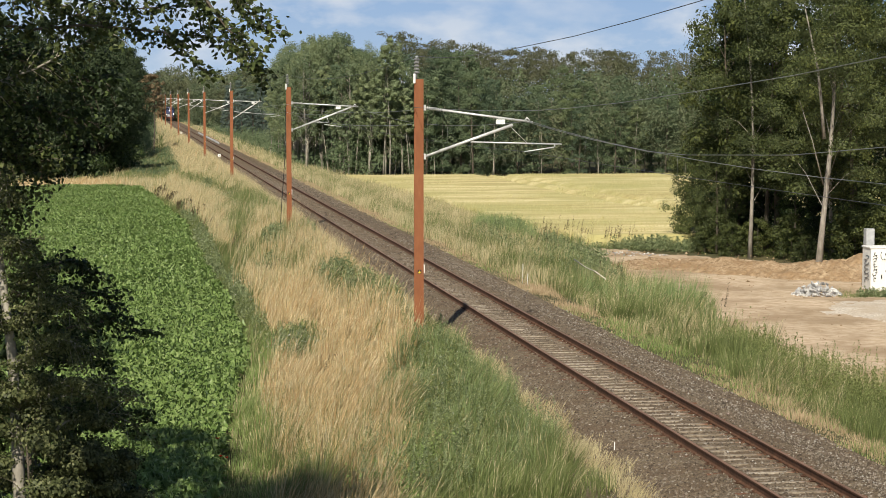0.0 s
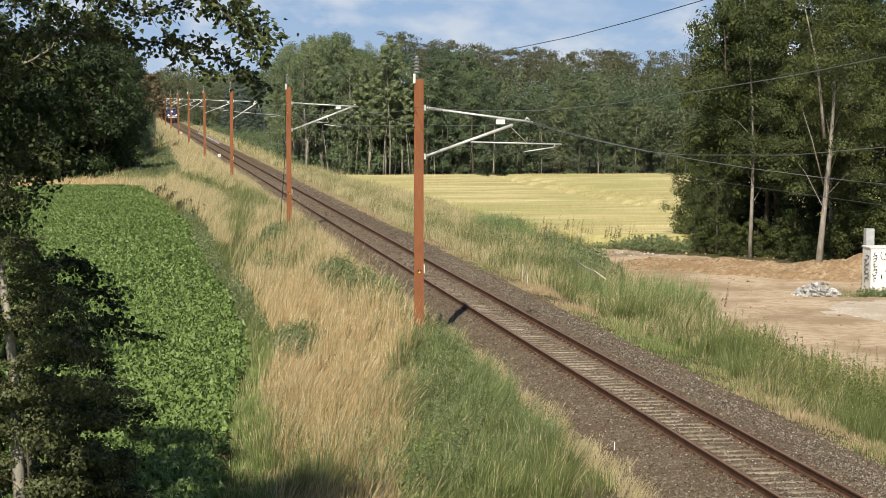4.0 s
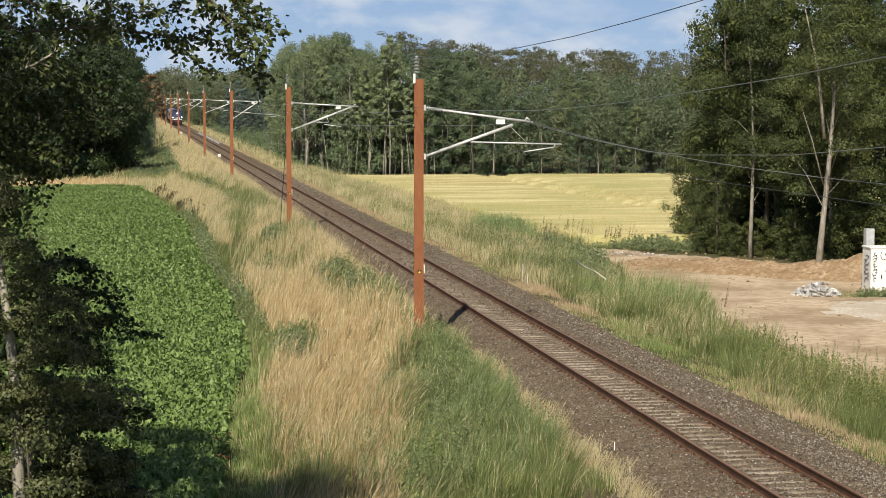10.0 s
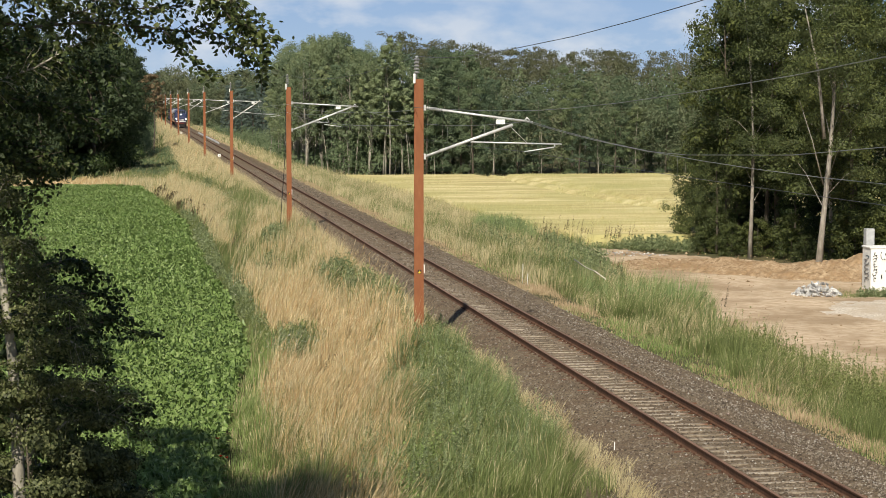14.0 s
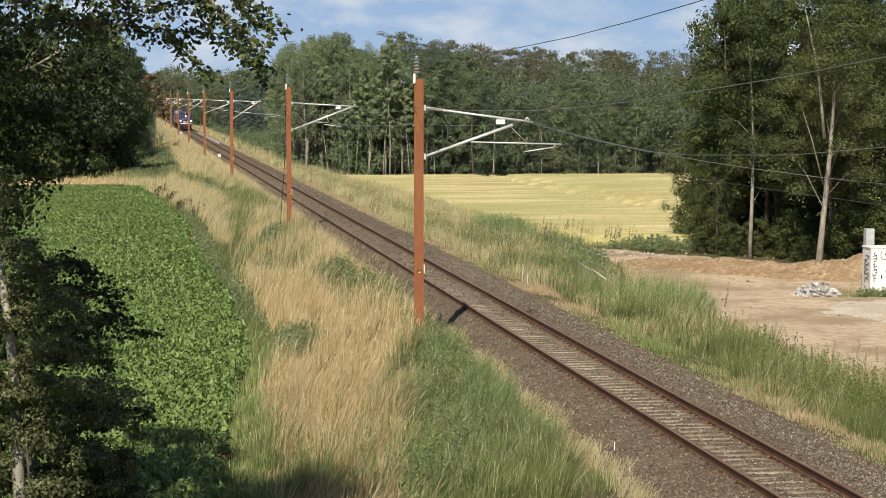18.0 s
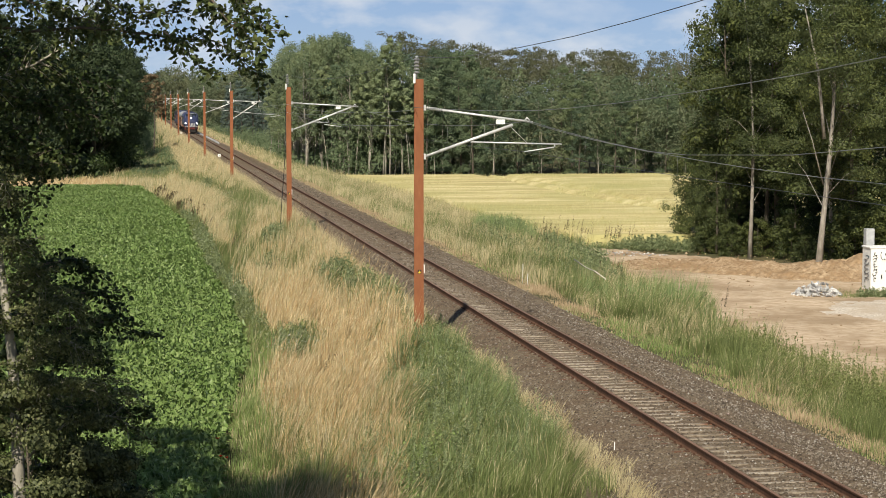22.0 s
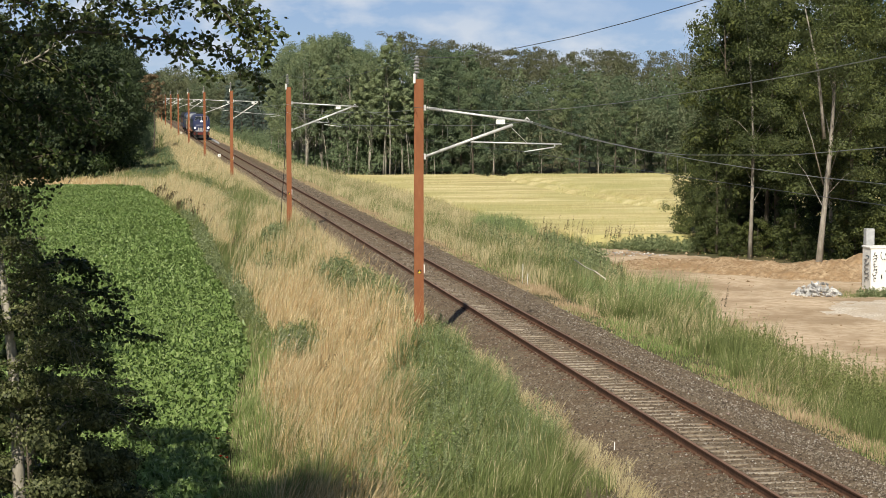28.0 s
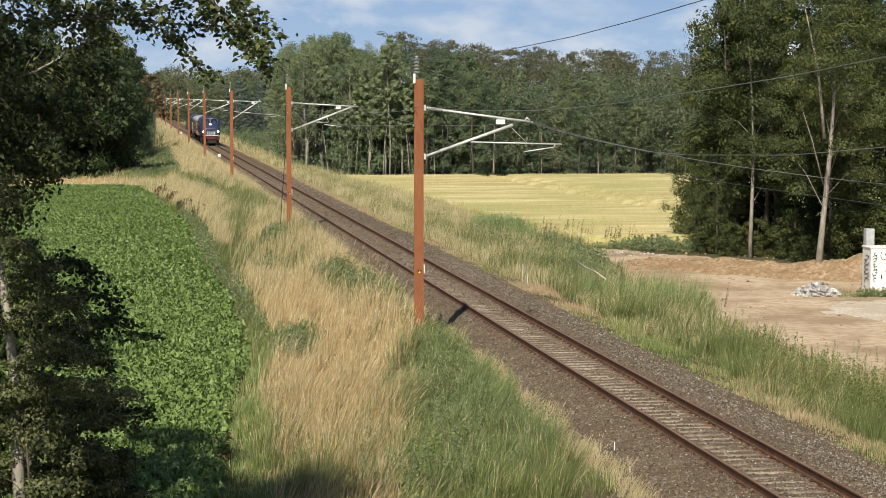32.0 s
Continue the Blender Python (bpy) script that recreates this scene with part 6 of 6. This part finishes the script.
def shade_trees():
    """Two unseen trees added beside the field; their long boughs throw shade over the beets."""
    rng = np.random.default_rng(131)
    for k, (y, tips) in enumerate(((53.5, ((-16.1, 48.0), (-16.2, 53.2), (-16.7, 50.6))), (70.0, ((-16.4, 67.0), (-17.0, 73.5), (-16.9, 63.6))))):
        t = tree("field_maple", 132 + k, 11.5, 0.16, 1.9, 0.3, 60, 150, 0.16, M_BARK, M_DARKLEAF, "unseen tree added for the shade of its long boughs on the beets", "tree", "field maples beside the beets")
        t.matrix_basis = pose(-19.4, y, -2.2)
        for x1, y1 in tips:
            dx, dy = x1 + 19.4, y1 - y
            bough("branch", rng, t, [(0, 0, 7.6), (dx * 0.4, dy * 0.1 + 0.4, 9.8), (dx * 0.75, dy * 0.6, 11.0), (dx, dy, 11.2)], 0.06, 46, 0.85, 22, 0.15, M_BARK, M_DARKLEAF)


shade_trees()

# ---- the train ----
def ring(bm, y, half, z0, z1, power=3.2, n=20):
    """A rounded cross-section of a vehicle body."""
    out = []
    for k in range(n):
        a = 2 * math.pi * (k + 0.5) / n
        c, s = math.cos(a), math.sin(a)
        out.append(bm.verts.new((half * math.copysign(abs(c) ** (2 / power), c), y, (z0 + z1) / 2 + (z1 - z0) / 2 * math.copysign(abs(s) ** (2 / power), s))))
    return out


def loft(bm, secs, n=20, power=3.2):
    rings = [ring(bm, *s, power, n) for s in secs]
    for r, s in zip(rings, rings[1:]):
        for k in range(n):
            bm.faces.new((r[k], r[(k + 1) % n], s[(k + 1) % n], s[k])).smooth = True
    bm.faces.new(rings[0][::-1])
    bm.faces.new(rings[-1])


def wheelsets(t, ys):
    for y in ys:
        bm = bmesh.new()
        tube(bm, [(-0.8, 0, 0), (0.8, 0, 0)], 0.08, 8)
        for x in (-0.75, 0.75):
            tube(bm, [(x - 0.07, 0, 0), (x + 0.07, 0, 0)], 0.48, 16)
        w = part("wheelset", bm, M_STEELWHEEL, t)
        w.matrix_basis = pose(0, y, 0.48)


def bogie(t, y, length):
    bm = bmesh.new()
    for x in (-1.05, 1.05):
        box(bm, x - 0.08, x + 0.08, y - length / 2, y + length / 2, 0.45, 0.8, 0.02)
    box(bm, -1.0, 1.0, y - 0.3, y + 0.3, 0.5, 0.8)
    part("bogie_frame", bm, M_UNDER, t)


def locomotive(name, label):
    t = thing(name, pose(0, 0, 0), label, "locomotive")
    bm = bmesh.new()
    loft(bm, [(-0.02, 0.85, 1.2, 2.35), (0.12, 1.2, 1.05, 2.62), (0.5, 1.42, 1.0, 2.85), (1.0, 1.48, 1.0, 3.05), (1.35, 1.5, 1.0, 3.3), (1.75, 1.5, 1.0, 3.95), (2.1, 1.5, 1.0, 4.18), (2.6, 1.5, 1.0, 4.25), (17.6, 1.5, 1.0, 4.25), (18.5, 1.45, 1.0, 4.1), (18.9, 1.2, 1.1, 3.6)])
    part("body", bm, M_BLUE, t)
    for x in (-0.06, 0.06):
        s = 1 if x > 0 else -1
        bm = bmesh.new()
        vs = [bm.verts.new(c) for c in ((s * 0.07, 1.28, 3.22), (s * 1.1, 1.36, 3.2), (s * 0.98, 1.74, 3.86), (s * 0.07, 1.66, 3.92), (s * 0.07, 1.34, 3.20), (s * 1.1, 1.42, 3.18), (s * 0.98, 1.80, 3.84), (s * 0.07, 1.72, 3.90))]
        for fc in ((0, 1, 2, 3), (7, 6, 5, 4), (0, 4, 5, 1), (1, 5, 6, 2), (2, 6, 7, 3), (3, 7, 4, 0)):
            bm.faces.new([vs[k] for k in fc])
        pane = part("windscreen", bm, M_GLASS, t, "dark windscreen pane")
        edge = [(s * 0.05, 1.26, 3.20), (s * 1.13, 1.35, 3.18), (s * 1.0, 1.75, 3.89), (s * 0.05, 1.66, 3.95), (s * 0.05, 1.26, 3.20)]
        bar("window_frame", edge, 0.02, M_ROOF, pane, 4)
    for s in (-1, 1):
        for y0 in (2.2, 5.0, 7.6, 10.2, 12.8, 16.2):
            block("side_window", (s * 1.485, s * 1.515, y0, y0 + 0.8, 2.75, 3.4) if s > 0 else (-1.515, -1.485, y0, y0 + 0.8, 2.75, 3.4), M_GLASS, t)
    for x, z, r in ((-1.12, 1.98, 0.15), (1.12, 1.98, 0.15), (0, 3.0, 0.18)):
        y = 0.05 if z < 2.5 else 0.92
        bar("headlight", [(x, y - 0.12, z), (x, y + 0.25, z)], [r, r], M_LAMP, t, 12, "glowing white headlight")
    block("front_stripe", (-1.2, 1.2, -0.06, 0.04, 1.36, 1.46), M_WHITE, t, 0.01, "pale strip across the nose")
    for x in (-0.62, -0.35, -0.05, 0.25, 0.52):
        block("nose_bar", (x, x + 0.15, -0.10, 0.0, 1.5, 1.98), M_ROOF, t, 0.01, "pale grey upright bar on the nose")
    block("buffer_beam", (-1.35, 1.35, 0.0, 0.3, 0.75, 1.18), M_REDPAINT, t, 0.03, "dull red buffer beam")
    for x in (-0.88, 0.88):
        b = bar("buffer", [(x, 0.0, 1.0), (x, -0.45, 1.0)], 0.09, M_UNDER, t, 8)
        bar("buffer_plate", [(x, -0.45, 1.0), (x, -0.52, 1.0)], [0.24, 0.22], M_UNDER, b, 12)
    block("snow_plough", (-1.25, 1.25, 0.1, 0.25, 0.16, 0.7), M_UNDER, t, 0.03)
    block("roof_fan_housing", (-0.6, 0.6, 8.0, 12.0, 4.2, 4.36), M_UNDER, t, 0.05)
    block("fuel_tank", (-1.2, 1.2, 7.2, 11.6, 0.4, 1.05), M_UNDER, t, 0.05)
    for yy in (3.9, 15.0):
        bogie(t, yy, 4.6)
    wheelsets(t, (2.1, 3.9, 5.7, 13.2, 15.0, 16.8))
    return t


def coach(label, side=M_TEAK, top=M_ROOF, ends=M_CREAM):
    t = thing("railway_coach", pose(0, 0, 0), label, "railway coach", "coaches of the train")
    bm = bmesh.new()
    loft(bm, [(0.0, 1.42, 1.0, 3.3), (0.1, 1.47, 1.0, 3.3), (24.4, 1.47, 1.0, 3.3), (24.5, 1.42, 1.0, 3.3)], 20, 6)
    part("body", bm, side, t)
    bm = bmesh.new()
    loft(bm, [(0.0, 1.38, 2.75, 4.0), (0.25, 1.5, 2.75, 4.12), (24.25, 1.5, 2.75, 4.12), (24.5, 1.38, 2.75, 4.0)], 20, 2.6)
    part("roof", bm, top, t, "silver grey rounded roof" if top is M_ROOF else "")
    for s in (-1, 1):
        for k in range(9):
            y0 = 1.9 + k * 2.35
            w = block("window", (s * 1.495 - 0.02, s * 1.495 + 0.02, y0, y0 + 1.2, 2.1, 2.9), M_GLASS, t)
            block("window_frame", (s * 1.485 - 0.015, s * 1.485 + 0.015, y0 - 0.08, y0 + 1.28, 2.02, 2.98), M_REDPAINT, w)
        for y0 in (0.35, 23.35):
            block("door", (s * 1.49 - 0.02, s * 1.49 + 0.02, y0, y0 + 0.8, 1.15, 3.0), ends, t, 0.01, "cream end door" if ends is M_CREAM else "")
    block("gangway", (-0.6, 0.6, -0.35, 0.05, 1.1, 3.2), M_UNDER, t, 0.05)
    for yy in (3.2, 21.3):
        bogie(t, yy, 3.0)
    wheelsets(t, (1.95, 4.45, 20.05, 22.55))
    return t


loco = locomotive("locomotive", "dark blue diesel locomotive with a rounded nose and lit headlights")
coach_a = coach("red-brown railway coach with a silver roof behind the locomotive")
coach_b = coach("dark blue railway coach with a dark roof behind the locomotives", M_BLUE, M_UNDER, M_BLUE)
rear = copy_thing(loco, pose(0, 0, 0))
tagged(rear, "second dark blue locomotive coupled behind the first coach")
TRAIN = ((loco, 0.0), (coach_a, 19.6), (rear, 44.8), (coach_b, 64.4))

# ---- small things beside the track ----
for x, y, z, w in ((-2.2, 247, 0.6, 0.3), (-2.2, 427, 0.2, 0.4)):
    t = thing("marker_sign", pose(x, y, 0), "small white marker sign on a short post by the track", "sign", "white markers by the track")
    bar("post", [(0, 0, -0.9), (0, 0, z)], 0.022, M_INSUL, t)
    block("plate", (-w / 2, w / 2, -0.045, -0.03, z - w / 2, z + w / 2), M_WHITE, t, 0.004)
    block("mark", (-w * 0.12, w * 0.12, -0.052, -0.045, z - w * 0.3, z + w * 0.1), M_INSUL, t)
for x, y, h in ((-2.04, 45.3, 0.62), (4.5, 91.8, 0.85), (4.55, 90.9, 0.5), (-1.9, 95.7, 0.6)):
    t = tagged(bar("survey_stake", [(x, y, -0.85), (x + 0.01, y, -0.85 + h)], [0.013, 0.011], M_WHITE, None, 5), "thin white survey stake in the grass", "stake", "survey stakes")
t = tagged(block("cable_trough", (1.75, 2.15, 352, 450, -0.4, -0.1), M_CONCRETE, None, 0.02), "pale concrete cable trough beside the rail", "cable trough")

# ---- the sandy lot ----
def mound(name, cx, cy, rx, ry, h, mat, label, seed, turn=0.0):
    a = np.linspace(-1.25, 1.25, 46)
    ca, sa = math.cos(turn), math.sin(turn)
    gx, gy = np.meshgrid(a, a)
    X, Y = cx + ca * gx * rx - sa * gy * ry, cy + sa * gx * rx + ca * gy * ry
    r = np.hypot(gx, gy) * (1 + 0.12 * lump(gx, gy, 0.5, seed))
    z = h * np.clip(1 - r ** 1.6, -0.15, 1) * (1 + 0.28 * lump(X, Y, 0.9, seed)) + 0.05 * lump(X, Y, 0.25, seed) * h
    v = np.stack([X.ravel(), Y.ravel(), (ground_z(X, Y) + 0.03 + z).ravel()], 1)
    k = (np.arange(45)[:, None] * 46 + np.arange(45)[None, :]).ravel()
    tagged(from_arrays(name, v, np.stack([k, k + 1, k + 47, k + 46], 1), mat, None, True), label, "sand mound")


mound("sand_mound", 26.2, 105.5, 3.6, 2.4, 1.5, M_HEAP, "tall mound of orange sand behind the kiosk", 3.0)


def berm():
    """The long rough bank of dug-up sand along the foot of the trees."""
    u, w = np.meshgrid(np.linspace(0, 1, 240), np.linspace(-1.3, 1.3, 70))
    cx, cy = 13.9 + 12.0 * u, 114.5 - 10.5 * u + 1.2 * np.sin(u * 7)
    X, Y = cx + 0.45 * w * 3.6, cy + 0.89 * w * 3.6
    top = 0.16 + 0.75 * u + (0.05 + 0.06 * u) * np.sin(u * 19) + 0.05 * np.sin(u * 47 + 1)
    z = top * np.clip(1 - np.abs(w) ** 1.8, -0.3, 1) * np.clip(u * 8, 0.1, 1)
    z = z + 0.09 * lump(X, Y, 0.55, 1.0) * np.clip(1.3 - np.abs(w), 0, 1) + 0.06 * lump(X, Y, 0.19, 3.0) + 0.05 * lump(X, Y, 0.08, 2.0) + 0.025 * lump(Y, X, 0.05, 5.0)
    v = np.stack([X.ravel(), Y.ravel(), -1.9 + z.ravel()], 1)
    k = (np.arange(69)[:, None] * 240 + np.arange(239)[None, :]).ravel()
    tagged(from_arrays("sand_bank", v, np.stack([k, k + 1, k + 241, k + 240], 1), M_HEAP, None, True), "long rough bank of dug-up orange sand", "sand bank")
    # clods and stones over the lot
    r = np.random.default_rng(95)
    n = 2200
    x, y = r.uniform(10.5, 28, n), r.uniform(56, 128, n)
    ok = x > dirt_edge(y) + 0.3
    x, y = x[ok], y[ok]
    n = len(x)
    s = r.uniform(0.012, 0.035, n) * np.where(r.uniform(0, 1, n) < 0.08, 2.2, 1.0) * np.where(y > 100, 1.5, 1.0)
    octa = np.array([(1, 0, 0), (0, 1, 0), (-1, 0, 0), (0, -1, 0), (0, 0, 0.7), (0, 0, -0.7)])
    v = octa[None] * s[:, None, None] * r.uniform(0.6, 1.3, (n, 6, 1)) + np.stack([x, y, dirt_z(x, y) + s * 0.3], 1)[:, None, :]
    fo = np.array([(0, 1, 4), (1, 2, 4), (2, 3, 4), (3, 0, 4), (1, 0, 5), (2, 1, 5), (3, 2, 5), (0, 3, 5)])
    tagged(from_arrays("clods", v.reshape(-1, 3), (np.arange(n)[:, None, None] * 6 + fo[None]).reshape(-1, 3), M_CLOD), "small clods and stones on the sandy ground", "clods", kind="stuff")
    # clods and lumps on the bank itself
    n = 420
    i = r.integers(0, X.size, n)
    s = r.uniform(0.02, 0.06, n) * np.where(r.uniform(0, 1, n) < 0.1, 1.8, 1.0)
    base = np.stack([X.ravel()[i], Y.ravel()[i], -1.9 + z.ravel()[i] + s * 0.2], 1)
    q = octa[None] * s[:, None, None] * r.uniform(0.6, 1.3, (n, 6, 1)) + base[:, None, :]
    tagged(from_arrays("bank_clods", q.reshape(-1, 3), (np.arange(n)[:, None, None] * 6 + fo[None]).reshape(-1, 3), M_CLOD), "clods of orange sand on the dug-up bank", "clods", kind="stuff")
    n = 90
    x = r.uniform(13.4, 18.4, n)
    y = 123.6 - 0.6 * (x - 13) + r.normal(size=n) * 0.8
    s = r.uniform(0.03, 0.10, n)
    v = octa[None] * s[:, None, None] * r.uniform(0.6, 1.3, (n, 6, 1)) + np.stack([x, y, dirt_z(x, y) + s * 0.3], 1)[:, None, :]
    tagged(from_arrays("pale_stones", v.reshape(-1, 3), (np.arange(n)[:, None, None] * 6 + fo[None]).reshape(-1, 3), M_RUBBLE), "pale stones strewn along the edge of the lot", "stones", kind="stuff")


berm()


def rubble():
    rng = np.random.default_rng(91)
    t = thing("rubble_pile", pose(18.93, 95.2, float(dirt_z(18.93, 95.2))), "low pile of broken pale concrete on the sand", "rubble")
    for k in range(280):
        r, a = math.sqrt(rng.uniform(0, 1)), rng.uniform(0, 6.283)
        x, y = 1.15 * r * math.cos(a), 0.9 * r * math.sin(a)
        s = rng.uniform(0.035, 0.12)
        bm = bmesh.new()
        for q in range(9):
            d = Vector(rng.normal(size=3)).normalized()
            bm.verts.new((d.x * s * 1.2, d.y * s, d.z * s * 0.7))
        bmesh.ops.convex_hull(bm, input=bm.verts)
        ob = part("chunk", bm, M_RUBBLE, t)
        ob.matrix_basis = pose(x, y, 0.56 * max(0, 1 - r * r) * rng.uniform(0.2, 1) + s * 0.4, rng.uniform(0, 60), rng.uniform(0, 60), rng.uniform(0, 360))


rubble()


def kiosk():
    t = thing("utility_kiosk", pose(22.36, 97.6, -2.12), "white concrete utility kiosk covered in black scrawl", "kiosk")
    bm = bmesh.new()
    box(bm, 0, 2.6, 0, 1.2, 0, 2.2, 0.02)
    part("body", bm, M_KIOSK, t)
    block("roof_slab", (-0.04, 2.64, -0.04, 1.24, 2.2, 2.28), M_KIOSK, t, 0.015)
    d = block("door", (0.42, 1.4, -0.02, 0.0, 0.15, 1.5), M_KIOSK, t, 0.006)
    block("lock_plate", (0.5, 0.56, -0.035, -0.02, 0.75, 0.95), M_UNDER, d)
    block("vent", (0.72, 0.9, -0.035, -0.02, 1.1, 1.16), M_UNDER, d)
    rng = random.Random(4)
    for k in range(10):
        z, x, q = 0.72 + k * 0.135, 0.2 + rng.uniform(-0.03, 0.03), rng.uniform(0, 6)
        pts = [(x + 0.12 * math.cos(q + a * 0.9) * (0.6 + 0.4 * math.sin(a * 1.7)), -0.012, z + 0.07 * math.sin(q + a * 0.9)) for a in range(6)]
        bar("scrawl", pts, 0.017, M_BLACK, t, 4, "black scrawl mark")
    for k in range(4):
        x, q = 0.55 + k * 0.14, rng.uniform(0, 6)
        pts = [(x + 0.07 * math.cos(q + a), -0.012, 1.85 + 0.2 * math.sin(q + a * 0.8)) for a in range(5)]
        bar("scrawl", pts, 0.017, M_BLACK, t, 4, "black scrawl mark")
    for k in range(6):
        z, q = 0.65 + k * 0.22, rng.uniform(0, 6)
        pts = [(-0.012, 0.55 + 0.32 * math.cos(q + a), z + 0.11 * math.sin(q + a * 0.8)) for a in range(6)]
        bar("scrawl", pts, 0.022, M_INSUL, t, 4, "grey scrawl mark")
    p = thing("concrete_post", pose(22.72, 99.3, -2.0), "square grey concrete post behind the kiosk", "post")
    block("shaft", (0, 0.42, 0, 0.42, 0, 2.92), M_CONCRETE, p, 0.02)


kiosk()
# a black bar stands in for the dark shadow under the lot's edge
tagged(bar("hose", [(10.6, 67.5, -1.78), (10.2, 65.6, -1.74), (9.9, 64.2, -1.76), (10.1, 62.8, -1.8)], 0.04, M_BLACK, None, 6), "black bar in place of the shadow under the sandy lot's edge", "hose")
tagged(bar("pipe", [(9.7, 105.7, -0.9), (9.5, 102, -1.0), (9.3, 99, -0.95), (9.1, 95.8, -1.05)], 0.03, M_CREAM, None, 5), "white pipe lying in the grass", "pipe")


# ---- clouds far off ----
def clouds():
    m, n, l, b = material("summer_sky", 1.0)
    tc, sep = n.new("ShaderNodeTexCoord"), n.new("ShaderNodeSeparateXYZ")
    l.new(tc.outputs["Object"], sep.inputs[0])
    mp = n.new("ShaderNodeMapRange")
    mp.inputs["From Min"].default_value, mp.inputs["From Max"].default_value = 40, 240
    l.new(sep.outputs["Z"], mp.inputs["Value"])
    blue = ramp(n, l, mp.outputs[0], [(0.0, (0.345, 0.46, 0.61)), (1.0, (0.197, 0.33, 0.56))])
    f = noise_of(n, l, 0.0075, 5, (1.0, 1.0, 2.2), 0.52)
    h = noise_of(n, l, 0.0020, 2, (1.0, 1.0, 3.0), 0.5)
    mask = ramp(n, l, f, [(0.44, (0, 0, 0)), (0.62, (0.92, 0.92, 0.92))])
    wide = ramp(n, l, h, [(0.34, (0.1, 0.1, 0.1)), (0.6, (1, 1, 1))])
    mask = mixed(n, l, 1.0, mask, wide, "MULTIPLY")
    col = mixed(n, l, mask, blue, (0.64, 0.66, 0.69))
    em = n.new("ShaderNodeEmission")
    l.new(col, em.inputs["Color"])
    l.new(em.outputs[0], n["Material Output"].inputs["Surface"])
    bm = bmesh.new()
    vs = [bm.verts.new(c) for c in ((-1800, 0, -50), (2600, 0, -50), (2600, 0, 700), (-1800, 0, 700))]
    bm.faces.new(vs)
    return tagged(part("sky_backdrop", bm, m), "blue summer sky with small white drifting clouds", "sky", kind="structure")


cloud_sheet = clouds()
cloud_sheet.matrix_basis = pose(0, 3000, 0)


# ---- what moves ----
def motions():
    for ob, back in TRAIN:
        rows = []
        for k in range(9):
            s = 32.0 * k / 8
            rows.append((s, pose(0, 664.0 - 10.41 * s + back, 0)))
        walk(ob, rows)
        # wheels roll, a little more than a turn in a third of a second
        for w in ob.children:
            if w.name.startswith("wheelset"):
                y = w.matrix_basis.translation.y
                walk(w, [(i / 15, pose(0, y, 0.48, math.degrees(10.41 * i / 15 / 0.48) % 360)) for i in range(481)])
    # branches stir in the wind
    for k, limb in enumerate(lime_limbs + small_limbs):
        m = limb.matrix_basis.copy()
        amp = 1.1 if k < len(lime_limbs) else 0.7
        rows = []
        for i in range(65):
            s = i * 0.5
            a = amp * (math.sin(2.1 * s + k * 1.3) + 0.6 * math.sin(3.7 * s + k * 2.1))
            b = 0.6 * amp * math.sin(1.6 * s + k * 0.7)
            rows.append((s, m @ pose(0, 0, 0, b, a, 0.5 * b)))
        walk(limb, rows)
    walk(cloud_sheet, [(0, pose(0, 3000, 0)), (32, pose(22, 3000, 0))])


motions()
